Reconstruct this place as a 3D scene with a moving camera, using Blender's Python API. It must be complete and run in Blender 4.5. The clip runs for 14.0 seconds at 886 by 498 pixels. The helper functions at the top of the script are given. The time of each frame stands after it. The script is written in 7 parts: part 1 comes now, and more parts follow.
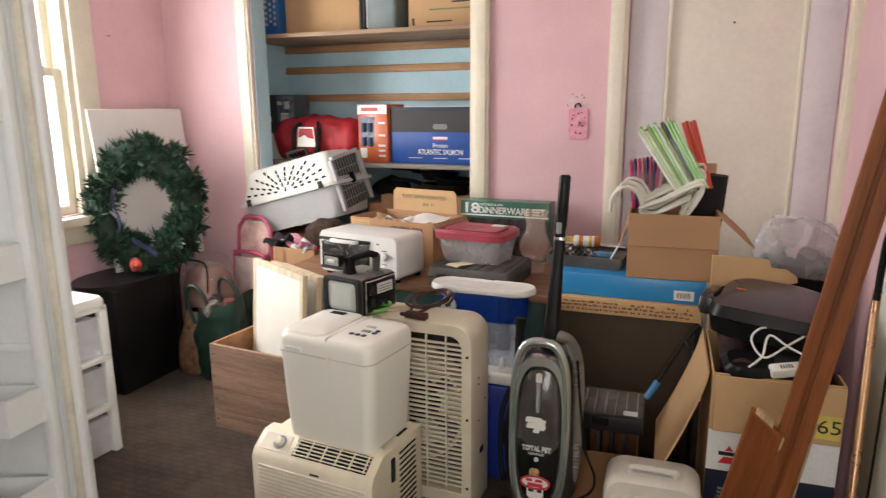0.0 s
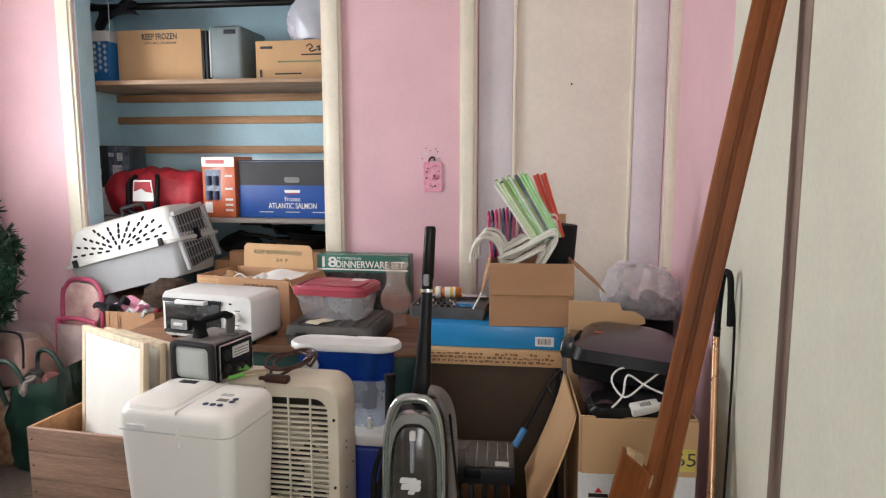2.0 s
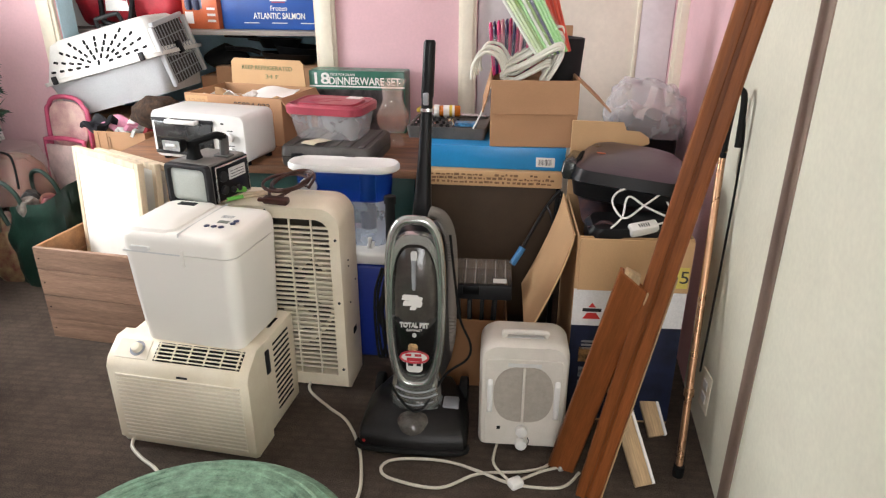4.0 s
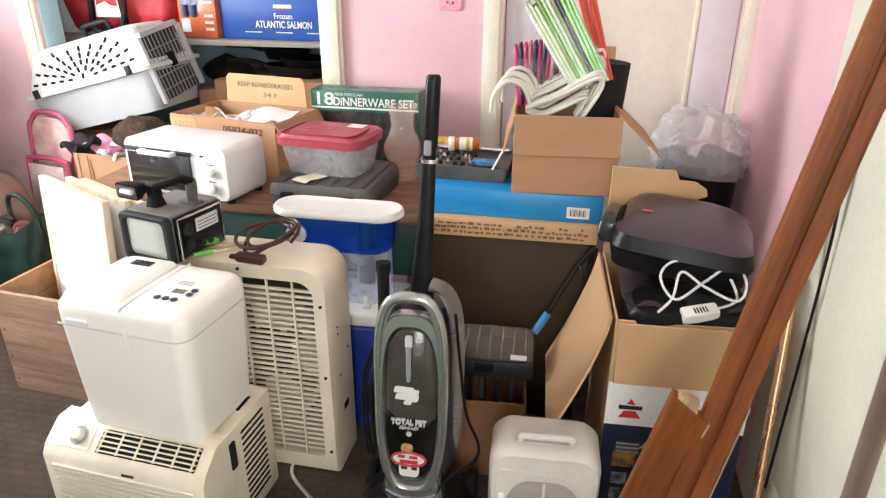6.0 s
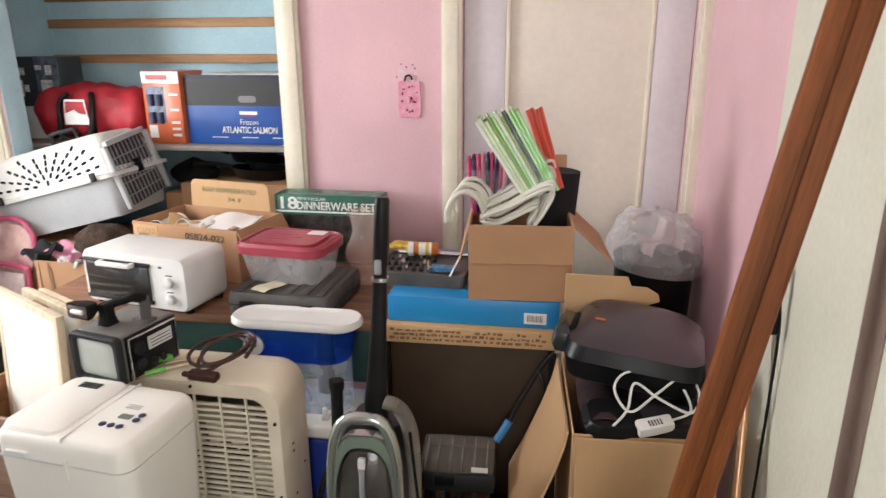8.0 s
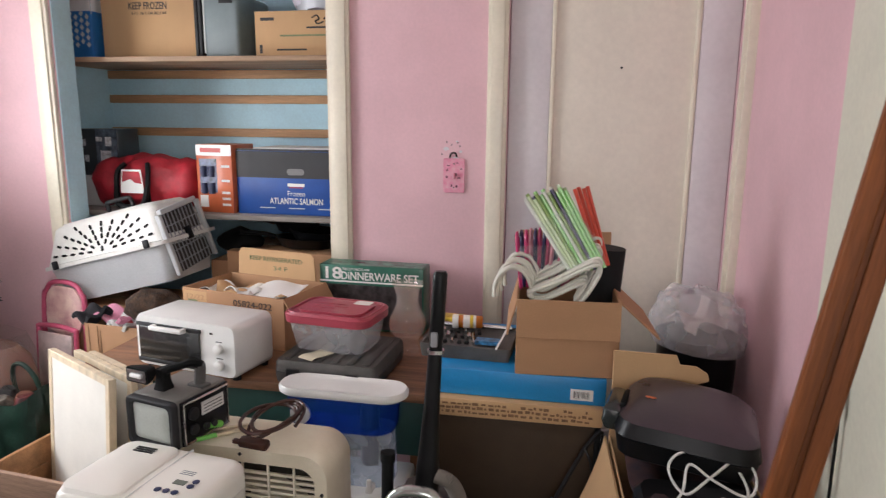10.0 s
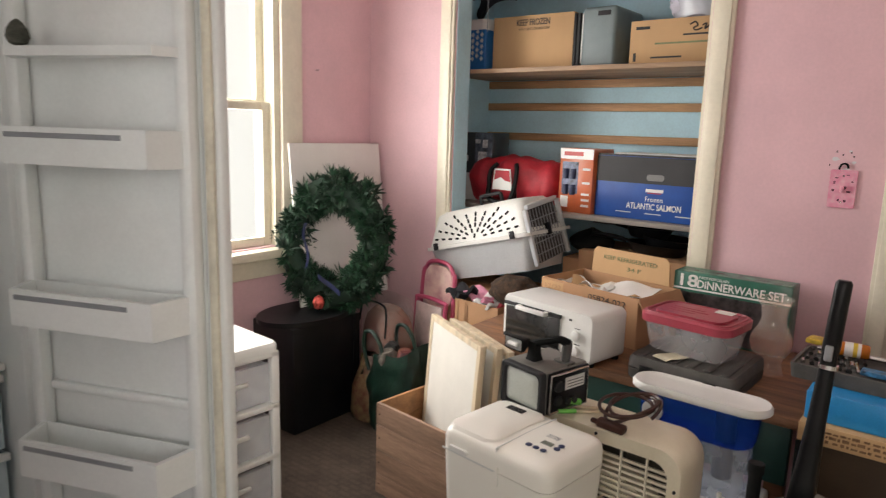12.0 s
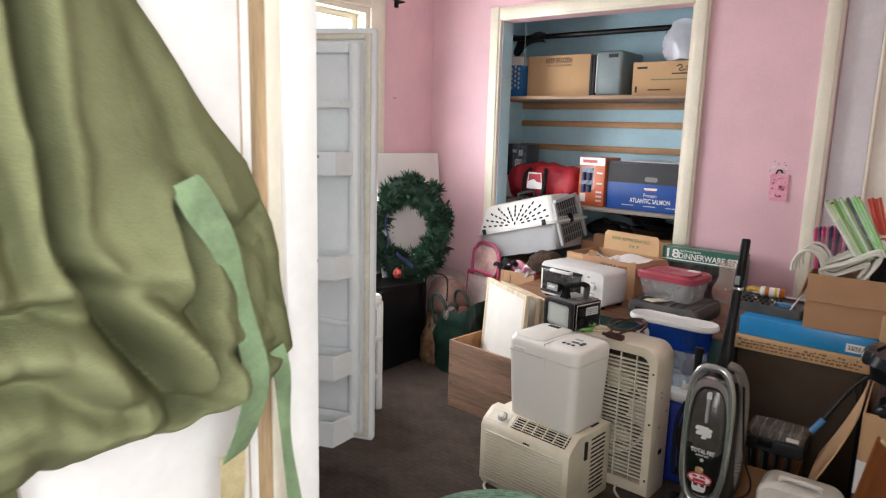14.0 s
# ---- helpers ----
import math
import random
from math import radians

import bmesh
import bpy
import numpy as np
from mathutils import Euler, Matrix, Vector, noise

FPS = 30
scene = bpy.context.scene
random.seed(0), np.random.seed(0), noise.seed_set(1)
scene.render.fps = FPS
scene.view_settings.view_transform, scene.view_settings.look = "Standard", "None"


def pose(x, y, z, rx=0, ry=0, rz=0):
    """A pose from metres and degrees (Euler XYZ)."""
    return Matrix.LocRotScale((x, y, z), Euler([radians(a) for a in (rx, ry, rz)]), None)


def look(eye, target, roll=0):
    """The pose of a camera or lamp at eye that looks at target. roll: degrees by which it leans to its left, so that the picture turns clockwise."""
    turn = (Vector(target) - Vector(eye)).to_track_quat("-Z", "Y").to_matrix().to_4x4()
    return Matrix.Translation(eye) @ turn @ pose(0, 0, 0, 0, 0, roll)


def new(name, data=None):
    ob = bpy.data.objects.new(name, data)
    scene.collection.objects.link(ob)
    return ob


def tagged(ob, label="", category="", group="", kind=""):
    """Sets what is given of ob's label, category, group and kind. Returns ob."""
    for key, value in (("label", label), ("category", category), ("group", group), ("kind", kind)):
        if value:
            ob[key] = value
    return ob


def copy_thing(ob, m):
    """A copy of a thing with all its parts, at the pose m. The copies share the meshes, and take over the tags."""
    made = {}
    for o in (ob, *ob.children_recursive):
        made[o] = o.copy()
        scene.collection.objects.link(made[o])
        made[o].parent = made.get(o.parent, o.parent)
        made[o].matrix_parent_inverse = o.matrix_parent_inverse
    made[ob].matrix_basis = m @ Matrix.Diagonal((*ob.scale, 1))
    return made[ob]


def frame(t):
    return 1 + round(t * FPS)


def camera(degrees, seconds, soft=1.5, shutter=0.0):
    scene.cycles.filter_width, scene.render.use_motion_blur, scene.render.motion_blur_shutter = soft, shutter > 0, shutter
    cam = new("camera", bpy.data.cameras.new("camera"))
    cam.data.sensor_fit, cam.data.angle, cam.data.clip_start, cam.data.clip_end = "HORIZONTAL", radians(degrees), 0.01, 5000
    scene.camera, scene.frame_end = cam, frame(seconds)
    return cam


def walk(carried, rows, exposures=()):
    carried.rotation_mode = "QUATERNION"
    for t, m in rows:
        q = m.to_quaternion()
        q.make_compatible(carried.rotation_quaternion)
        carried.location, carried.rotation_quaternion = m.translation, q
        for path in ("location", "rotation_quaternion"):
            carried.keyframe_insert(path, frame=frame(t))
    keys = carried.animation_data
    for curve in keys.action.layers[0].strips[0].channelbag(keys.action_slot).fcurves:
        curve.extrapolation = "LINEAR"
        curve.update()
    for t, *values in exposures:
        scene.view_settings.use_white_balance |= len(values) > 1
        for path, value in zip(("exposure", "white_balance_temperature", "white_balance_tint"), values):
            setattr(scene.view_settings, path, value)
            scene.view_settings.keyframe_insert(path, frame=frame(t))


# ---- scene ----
cam = camera(67.4, 14.0, soft=1.2, shutter=0.4)
PATH = [
    (0, (0.498, 0.21, 1.226), (-0.195, 2.039, 0.808), -0.4),
    (0.5, (0.467, 0.252, 1.203), (-0.043, 2.139, 0.783), -0.3),
    (1, (0.453, 0.252, 1.206), (0.126, 2.18, 0.786), -0.2),
    (1.5, (0.439, 0.253, 1.22), (0.184, 2.202, 0.847), -0.0),
    (2, (0.437, 0.242, 1.218), (0.183, 2.209, 0.957), 0.0),
    (2.5, (0.436, 0.241, 1.212), (0.206, 2.175, 0.758), -0.0),
    (3, (0.439, 0.252, 1.219), (0.224, 2.103, 0.494), -0.2),
    (3.2, (0.442, 0.258, 1.218), (0.23, 2.091, 0.446), -0.1),
    (5.3, (0.366, 0.461, 1.234), (0.112, 2.276, 0.432), -0.0),
    (5.5, (0.386, 0.522, 1.258), (0.12, 2.328, 0.442), 0.0),
    (6, (0.429, 0.661, 1.258), (0.112, 2.464, 0.453), 0.3),
    (6.5, (0.449, 0.697, 1.291), (0.097, 2.494, 0.486), 0.1),
    (7, (0.459, 0.685, 1.338), (0.108, 2.48, 0.529), 0.0),
    (7.5, (0.476, 0.683, 1.342), (0.145, 2.529, 0.646), -0.1),
    (8, (0.484, 0.691, 1.337), (0.212, 2.582, 0.748), -0.3),
    (8.2, (0.493, 0.698, 1.342), (0.251, 2.6, 0.773), -0.5),
    (10.3, (0.403, 0.644, 1.354), (-0.002, 2.57, 0.994), 1.0),
    (10.5, (0.393, 0.654, 1.346), (-0.232, 2.519, 0.988), 1.0),
    (11, (0.358, 0.672, 1.324), (-0.519, 2.434, 0.968), 1.3),
    (11.5, (0.325, 0.642, 1.297), (-0.764, 2.281, 0.942), 1.6),
    (12, (0.326, 0.519, 1.307), (-0.87, 2.082, 0.952), 1.7),
    (12.5, (0.352, 0.333, 1.279), (-0.87, 1.874, 0.919), 1.5),
    (13, (0.456, 0.081, 1.273), (-0.77, 1.62, 0.913), 1.5),
    (13.5, (0.594, -0.133, 1.32), (-0.633, 1.405, 0.961), 1.5),
    (14, (0.749, -0.369, 1.378), (-0.477, 1.171, 1.023), 1.6),
]
EXPOSURES = [(0.0, -1.08, 6850, 11), (1.0, -0.98, 6450, 10), (1.5, -0.98, 6400, 10), (2.0, -1.08, 6350, 10), (2.5, -1.08, 6350, 10), (3.0, -0.61, 6450, 9), (5.3, -0.67, 6400, 10), (5.6, -0.68, 6400, 10), (6.0, -0.28, 6350, 9), (6.5, -0.38, 6350, 9), (7.5, -0.61, 6400, 9), (8.2, -0.86, 6500, 10), (10.5, -1.3, 6350, 13), (11.0, -1.26, 7200, 12), (11.5, -1.34, 8000, 11), (12.0, -1.41, 6950, 11), (12.5, -1.34, 6400, 9), (13.0, -1.1, 6500, 10), (14.0, -1.23, 6350, 11)]
walk(cam, [(t, look(eye, target, roll)) for t, eye, target, roll in PATH], EXPOSURES)


# ---- light ----
world = bpy.data.worlds.new("sky")
scene.world = world
world.use_nodes = True
wn = world.node_tree.nodes
sky = wn.new("ShaderNodeTexSky")
sky.sky_type, sky.sun_disc, sky.sun_elevation, sky.sun_rotation = "NISHITA", False, radians(40), radians(-90)
wn["Background"].inputs["Strength"].default_value = 0.12
world.node_tree.links.new(sky.outputs[0], wn["Background"].inputs["Color"])


def window_lamp(name, m, sx, sy, watts, colour):
    data = bpy.data.lights.new(name, "AREA")
    data.shape, data.size, data.size_y, data.energy, data.color = "RECTANGLE", sx, sy, watts, colour
    ob = new(name, data)
    ob.matrix_world = m
    return ob


window_lamp("window_daylight", look((-2.195, 1.99, 1.40), (0.0, 2.2, 1.2)), 0.84, 1.24, 110, (0.97, 0.98, 1.0))
window_lamp("hall_daylight", look((0.45, -1.58, 1.45), (0.45, 0.0, 1.3)), 1.0, 1.35, 56, (1.0, 0.98, 0.96))
window_lamp("hall_side_daylight", look((1.58, -0.85, 1.45), (0.0, -0.45, 1.3)), 0.9, 1.35, 92, (0.97, 0.98, 1.0))
# Added fill for the fridge side; the south window is never in view.
window_lamp("south_fill", look((-1.15, 0.20, 1.40), (-1.15, 1.5, 1.25)), 0.76, 1.16, 6.3, (0.93, 0.97, 1.0))


# ---- materials ----
def surf(name, base, rough=0.55, metal=0.0, var=0.10, scale=6.0, bump=0.15, grain=220.0, tint=None, stretch=(1, 1, 1), gvar=0.06, patch=0.0, coat=0.0, spec=0.5, alpha=None, random_value=0.0):
    """A painted, woven or worn surface: broad mottling, fine grain and relief, in object metres."""
    m = bpy.data.materials.new(name)
    m.use_nodes = True
    n, l = m.node_tree.nodes, m.node_tree.links
    b = n["Principled BSDF"]
    tc = n.new("ShaderNodeTexCoord")
    mp = n.new("ShaderNodeMapping")
    mp.inputs["Scale"].default_value = stretch
    l.new(tc.outputs["Object"], mp.inputs[0])
    n1 = n.new("ShaderNodeTexNoise")
    n1.inputs["Scale"].default_value, n1.inputs["Detail"].default_value, n1.inputs["Roughness"].default_value = scale, 6, 0.6
    l.new(mp.outputs[0], n1.inputs["Vector"])
    n2 = n.new("ShaderNodeTexNoise")
    n2.inputs["Scale"].default_value, n2.inputs["Detail"].default_value = grain, 3
    l.new(mp.outputs[0], n2.inputs["Vector"])
    base = Vector(base)
    dark = Vector(tint) if tint else base * (1 - 2.2 * var)
    ramp = n.new("ShaderNodeValToRGB")
    ramp.color_ramp.elements[0].position, ramp.color_ramp.elements[1].position = 0.32, 0.66
    ramp.color_ramp.elements[0].color = (*dark, 1)
    ramp.color_ramp.elements[1].color = (*[min(c * (1 + var * 0.6), 0.95) for c in base], 1)
    l.new(n1.outputs["Fac"], ramp.inputs["Fac"])
    hsv = n.new("ShaderNodeHueSaturation")
    mr = n.new("ShaderNodeMapRange")
    mr.inputs["From Min"].default_value, mr.inputs["From Max"].default_value = 0.3, 0.7
    mr.inputs["To Min"].default_value, mr.inputs["To Max"].default_value = 1 - gvar, 1 + gvar
    l.new(n2.outputs["Fac"], mr.inputs["Value"])
    value = mr.outputs[0]
    if random_value:
        oi = n.new("ShaderNodeObjectInfo")
        ma = n.new("ShaderNodeMath")
        ma.operation = "MULTIPLY_ADD"
        ma.inputs[1].default_value, ma.inputs[2].default_value = random_value, 1 - random_value / 2
        l.new(oi.outputs["Random"], ma.inputs[0])
        mu = n.new("ShaderNodeMath")
        mu.operation = "MULTIPLY"
        l.new(ma.outputs[0], mu.inputs[0])
        l.new(value, mu.inputs[1])
        value = mu.outputs[0]
    l.new(value, hsv.inputs["Value"])
    l.new(ramp.outputs[0], hsv.inputs["Color"])
    l.new(hsv.outputs[0], b.inputs["Base Color"])
    rr = n.new("ShaderNodeMapRange")
    rr.inputs["To Min"].default_value, rr.inputs["To Max"].default_value = max(rough - 0.09, 0.03), min(rough + 0.09, 1)
    l.new(n1.outputs["Fac"], rr.inputs["Value"])
    l.new(rr.outputs[0], b.inputs["Roughness"])
    b.inputs["Metallic"].default_value = metal
    b.inputs["Coat Weight"].default_value = coat
    b.inputs["Specular IOR Level"].default_value = spec
    if bump:
        bp = n.new("ShaderNodeBump")
        bp.inputs["Strength"].default_value, bp.inputs["Distance"].default_value = bump, 0.004
        l.new(n2.outputs["Fac"], bp.inputs["Height"])
        l.new(bp.outputs[0], b.inputs["Normal"])
    return m


def clear(name, colour, rough=0.12, body=0.25, frost=0.0):
    """Thin clear or milky plastic: part see-through, part gloss and haze."""
    m = bpy.data.materials.new(name)
    m.use_nodes = True
    n, l = m.node_tree.nodes, m.node_tree.links
    b = n["Principled BSDF"]
    b.inputs["Base Color"].default_value = (*colour, 1)
    b.inputs["Roughness"].default_value = rough
    b.inputs["Specular IOR Level"].default_value = 0.5
    tr = n.new("ShaderNodeBsdfTransparent")
    tr.inputs[0].default_value = (*[min(1, 0.35 + 0.65 * c / max(colour)) for c in colour], 1)
    mix = n.new("ShaderNodeMixShader")
    tc, ns, mr = n.new("ShaderNodeTexCoord"), n.new("ShaderNodeTexNoise"), n.new("ShaderNodeMapRange")
    ns.inputs["Scale"].default_value, ns.inputs["Detail"].default_value = 14, 5
    l.new(tc.outputs["Object"], ns.inputs["Vector"])
    mr.inputs["To Min"].default_value, mr.inputs["To Max"].default_value = max(body - 0.12, 0.02), min(body + 0.12, 1)
    l.new(ns.outputs["Fac"], mr.inputs["Value"])
    l.new(mr.outputs[0], mix.inputs[0])
    l.new(tr.outputs[0], mix.inputs[1])
    l.new(b.outputs[0], mix.inputs[2])
    l.new(mix.outputs[0], n["Material Output"].inputs["Surface"])
    return m


def glow(name, colour, strength):
    m = bpy.data.materials.new(name)
    m.use_nodes = True
    n = m.node_tree.nodes
    e = n.new("ShaderNodeEmission")
    e.inputs[0].default_value, e.inputs[1].default_value = (*colour, 1), strength
    m.node_tree.links.new(e.outputs[0], n["Material Output"].inputs["Surface"])
    return m


PINK = surf("pink_wall_paint", (0.76, 0.49, 0.53), 0.6, var=0.05, scale=2.2, bump=0.12, grain=90, gvar=0.03)
CREAMWALL = surf("pale_green_wall_paint", (0.74, 0.73, 0.60), 0.6, var=0.05, scale=2.5, bump=0.15, grain=80, gvar=0.03)
BLUEWALL = surf("light_blue_paint", (0.52, 0.76, 0.86), 0.6, var=0.07, scale=3, bump=0.15, grain=90, gvar=0.04)
TRIM = surf("cream_gloss_trim", (0.80, 0.74, 0.60), 0.4, var=0.05, scale=5, bump=0.08, grain=70, gvar=0.03, coat=0.15)
DOORPAINT = surf("cream_door_paint", (0.80, 0.74, 0.63), 0.45, var=0.04, scale=3, bump=0.08, grain=60, gvar=0.03)
STILE = surf("lilac_white_door_stile", (0.74, 0.70, 0.72), 0.42, var=0.05, scale=3, bump=0.06, grain=60, gvar=0.03)
WHITEPAINT = surf("white_woodwork_paint", (0.88, 0.86, 0.82), 0.4, var=0.05, scale=4, bump=0.06, grain=60, gvar=0.02)
CEIL = surf("white_ceiling_paint", (0.78, 0.76, 0.73), 0.8, var=0.04, scale=2, bump=0.3, grain=120)
CARPET = surf("grey_brown_carpet", (0.094, 0.072, 0.058), 0.95, var=0.12, scale=9, bump=0.9, grain=260, gvar=0.35, spec=0.12)
_n, _l = CARPET.node_tree.nodes, CARPET.node_tree.links
_tc, _br, _mx = _n.new("ShaderNodeTexCoord"), _n.new("ShaderNodeTexBrick"), _n.new("ShaderNodeMix")
_br.inputs["Scale"].default_value, _br.inputs["Mortar Size"].default_value, _br.inputs["Mortar Smooth"].default_value = 9.0, 0.09, 0.8
_br.inputs["Color1"].default_value, _br.inputs["Color2"].default_value, _br.inputs["Mortar"].default_value = (0.85, 0.85, 0.85, 1), (1.12, 1.10, 1.08, 1), (0.72, 0.72, 0.72, 1)
_mx.data_type, _mx.blend_type = "RGBA", "MULTIPLY"
_mx.inputs["Factor"].default_value = 0.55
_hs = next(x for x in _n if x.type == "HUE_SAT")
_l.new(_tc.outputs["Object"], _br.inputs["Vector"])
_l.new(_hs.outputs[0], _mx.inputs["A"])
_l.new(_br.outputs["Color"], _mx.inputs["B"])
_l.new(_mx.outputs["Result"], _n["Principled BSDF"].inputs["Base Color"])
SHELFWOOD = surf("raw_shelf_board", (0.46, 0.30, 0.19), 0.6, var=0.18, scale=5, bump=0.2, grain=60, stretch=(0.25, 4, 4), gvar=0.1)
CLEATWOOD = surf("raw_pine_strip", (0.50, 0.28, 0.14), 0.6, var=0.18, scale=6, bump=0.2, grain=70, stretch=(0.3, 4, 4), gvar=0.12, random_value=0.15)
CARD = surf("kraft_cardboard", (0.46, 0.262, 0.145), 0.8, var=0.035, scale=5, bump=0.10, grain=220, stretch=(1, 1, 2), gvar=0.035, spec=0.25)
CARD2 = surf("pale_kraft_cardboard", (0.57, 0.362, 0.192), 0.8, var=0.035, scale=4, bump=0.10, grain=220, stretch=(2, 1, 1), gvar=0.035, spec=0.25)
CARDIN = surf("inner_cardboard", (0.40, 0.24, 0.14), 0.85, var=0.08, scale=5, bump=0.1, grain=150, spec=0.2)
INK = surf("dark_print", (0.03, 0.03, 0.03), 0.6, var=0.1, bump=0)
GREENINK = surf("faded_green_print", (0.22, 0.26, 0.13), 0.7, var=0.2, bump=0)
WHITE = surf("white_plastic", (0.80, 0.79, 0.76), 0.35, var=0.04, scale=5, bump=0.05, grain=300, gvar=0.02)
BREADWHITE = surf("white_appliance_plastic", (0.88, 0.85, 0.78), 0.30, var=0.012, scale=3, bump=0.02, grain=400, gvar=0.008, coat=0.15)
BEIGE = surf("aged_beige_plastic", (0.83, 0.76, 0.61), 0.42, var=0.08, scale=6, bump=0.06, grain=300, gvar=0.03, tint=(0.73, 0.64, 0.48))
IVORY = surf("ivory_plastic", (0.82, 0.75, 0.61), 0.4, var=0.06, scale=6, bump=0.05, grain=300, gvar=0.03)
BLACK = surf("black_plastic", (0.008, 0.008, 0.009), 0.34, spec=0.25, var=0.2, scale=8, bump=0.08, grain=300, gvar=0.1)
MATTBLACK = surf("matt_black", (0.008, 0.008, 0.008), 0.75, spec=0.2, var=0.25, scale=7, bump=0.2, grain=200, gvar=0.12)
DARKGREY = surf("dark_grey_plastic", (0.020, 0.020, 0.022), 0.55, spec=0.35, var=0.15, scale=8, bump=0.15, grain=240, gvar=0.08)
GREY = surf("grey_plastic", (0.30, 0.31, 0.33), 0.45, var=0.08, scale=7, bump=0.08, grain=240)
SILVER = surf("silver_painted_plastic", (0.42, 0.44, 0.46), 0.30, metal=0.35, var=0.06, scale=8, bump=0.04, grain=300, gvar=0.03)
CHROME = surf("worn_chrome", (0.62, 0.62, 0.62), 0.18, metal=1.0, var=0.06, scale=9, bump=0.03, grain=200)
COPPER = surf("bronze_tube", (0.50, 0.29, 0.17), 0.28, metal=0.85, var=0.1, scale=12, bump=0.04, grain=200)
PALEGREY = surf("pale_grey_plastic", (0.66, 0.66, 0.64), 0.45, var=0.06, scale=6, bump=0.06, grain=300, gvar=0.03)
FRIDGEWHITE = surf("white_fridge_liner", (0.87, 0.89, 0.88), 0.35, var=0.04, scale=3, bump=0.04, grain=120, gvar=0.02)
GASKET = surf("yellowed_gasket", (0.76, 0.71, 0.58), 0.5, var=0.1, scale=7, bump=0.1, grain=80)
REDWOOD = surf("reddish_stained_wood", (0.235, 0.072, 0.020), 0.5, var=0.2, scale=4, bump=0.25, grain=70, stretch=(6, 6, 0.35), gvar=0.16, coat=0.0, spec=0.22)
RAWWOOD = surf("split_raw_wood", (0.52, 0.36, 0.20), 0.7, var=0.2, scale=6, bump=0.3, grain=70, stretch=(6, 6, 0.4), gvar=0.15)
TABLEWOOD = surf("worn_brown_tabletop", (0.27, 0.13, 0.065), 0.5, var=0.25, scale=5, bump=0.2, grain=80, stretch=(0.4, 5, 5), gvar=0.15)
CRATEWOOD = surf("weathered_crate_board", (0.36, 0.220, 0.148), 0.75, var=0.22, scale=5, bump=0.35, grain=80, stretch=(0.35, 5, 5), gvar=0.14, random_value=0.25)
CRATEIN = surf("warm_crate_inside", (0.42, 0.21, 0.095), 0.7, var=0.15, scale=5, bump=0.3, grain=80, stretch=(0.35, 5, 5), gvar=0.12)
PINEFRAME = surf("pale_pine_stretcher", (0.74, 0.61, 0.43), 0.6, var=0.12, scale=6, bump=0.15, grain=90, stretch=(4, 4, 0.6), gvar=0.08)
CANVAS = surf("primed_canvas", (0.80, 0.77, 0.70), 0.85, var=0.04, scale=5, bump=0.25, grain=500, gvar=0.03)
PAPERWHITE = surf("white_board", (0.80, 0.77, 0.74), 0.75, var=0.04, scale=2.5, bump=0.05, grain=200, gvar=0.02)
SKYGLOW = glow("overcast_sky_glow", (1.0, 1.0, 1.0), 2.6)


# ---- mesh helpers ----
def block(sx, sy, sz, at=(0, 0, 0), bevel=0.0, seg=2, m=None):
    """A box resting on at, centred in x and y."""
    bm = bmesh.new()
    bmesh.ops.create_cube(bm, size=1, matrix=Matrix.Translation((at[0], at[1], at[2] + sz / 2)) @ Matrix.Diagonal((sx, sy, sz, 1)))
    if bevel:
        bmesh.ops.bevel(bm, geom=bm.edges[:], offset=bevel, segments=seg, profile=0.5, affect="EDGES", clamp_overlap=True)
    if m is not None:
        bm.transform(m)
    return bm


def span(x0, x1, y0, y1, z0, z1, bevel=0.0, seg=2):
    return block(x1 - x0, y1 - y0, z1 - z0, ((x0 + x1) / 2, (y0 + y1) / 2, z0), bevel, seg)


def rod(r, h, at=(0, 0, 0), r2=None, n=20, bevel=0.0, m=None):
    bm = bmesh.new()
    bmesh.ops.create_cone(bm, cap_ends=True, segments=n, radius1=r, radius2=r if r2 is None else r2, depth=h, matrix=Matrix.Translation((at[0], at[1], at[2] + h / 2)))
    if bevel:
        edges = [e for e in bm.edges if len(e.link_faces) == 2 and any(len(f.verts) > 4 for f in e.link_faces)]
        bmesh.ops.bevel(bm, geom=edges, offset=bevel, segments=2, profile=0.5, affect="EDGES", clamp_overlap=True)
    if m is not None:
        bm.transform(m)
    return bm


def join(*bms):
    out = bmesh.new()
    for b in bms:
        me = bpy.data.meshes.new("tmp")
        b.to_mesh(me)
        b.free()
        out.from_mesh(me)
        bpy.data.meshes.remove(me)
    return out


def prism(points, depth, at=(0, 0, 0), bevel=0.0, seg=2, axis="y"):
    """An outline in x and z, given depth along y (or an outline in x and y, raised along z)."""
    bm = bmesh.new()
    if axis == "y":
        vs = [bm.verts.new((p[0] + at[0], at[1], p[1] + at[2])) for p in points]
        move = (0, depth, 0)
    else:
        vs = [bm.verts.new((p[0] + at[0], p[1] + at[1], at[2])) for p in points]
        move = (0, 0, depth)
    face = bm.faces.new(vs)
    ext = bmesh.ops.extrude_face_region(bm, geom=[face])
    bmesh.ops.translate(bm, verts=[v for v in ext["geom"] if isinstance(v, bmesh.types.BMVert)], vec=move)
    bmesh.ops.recalc_face_normals(bm, faces=bm.faces[:])
    if bevel:
        bmesh.ops.bevel(bm, geom=bm.edges[:], offset=bevel, segments=seg, profile=0.5, affect="EDGES", clamp_overlap=True)
    return bm


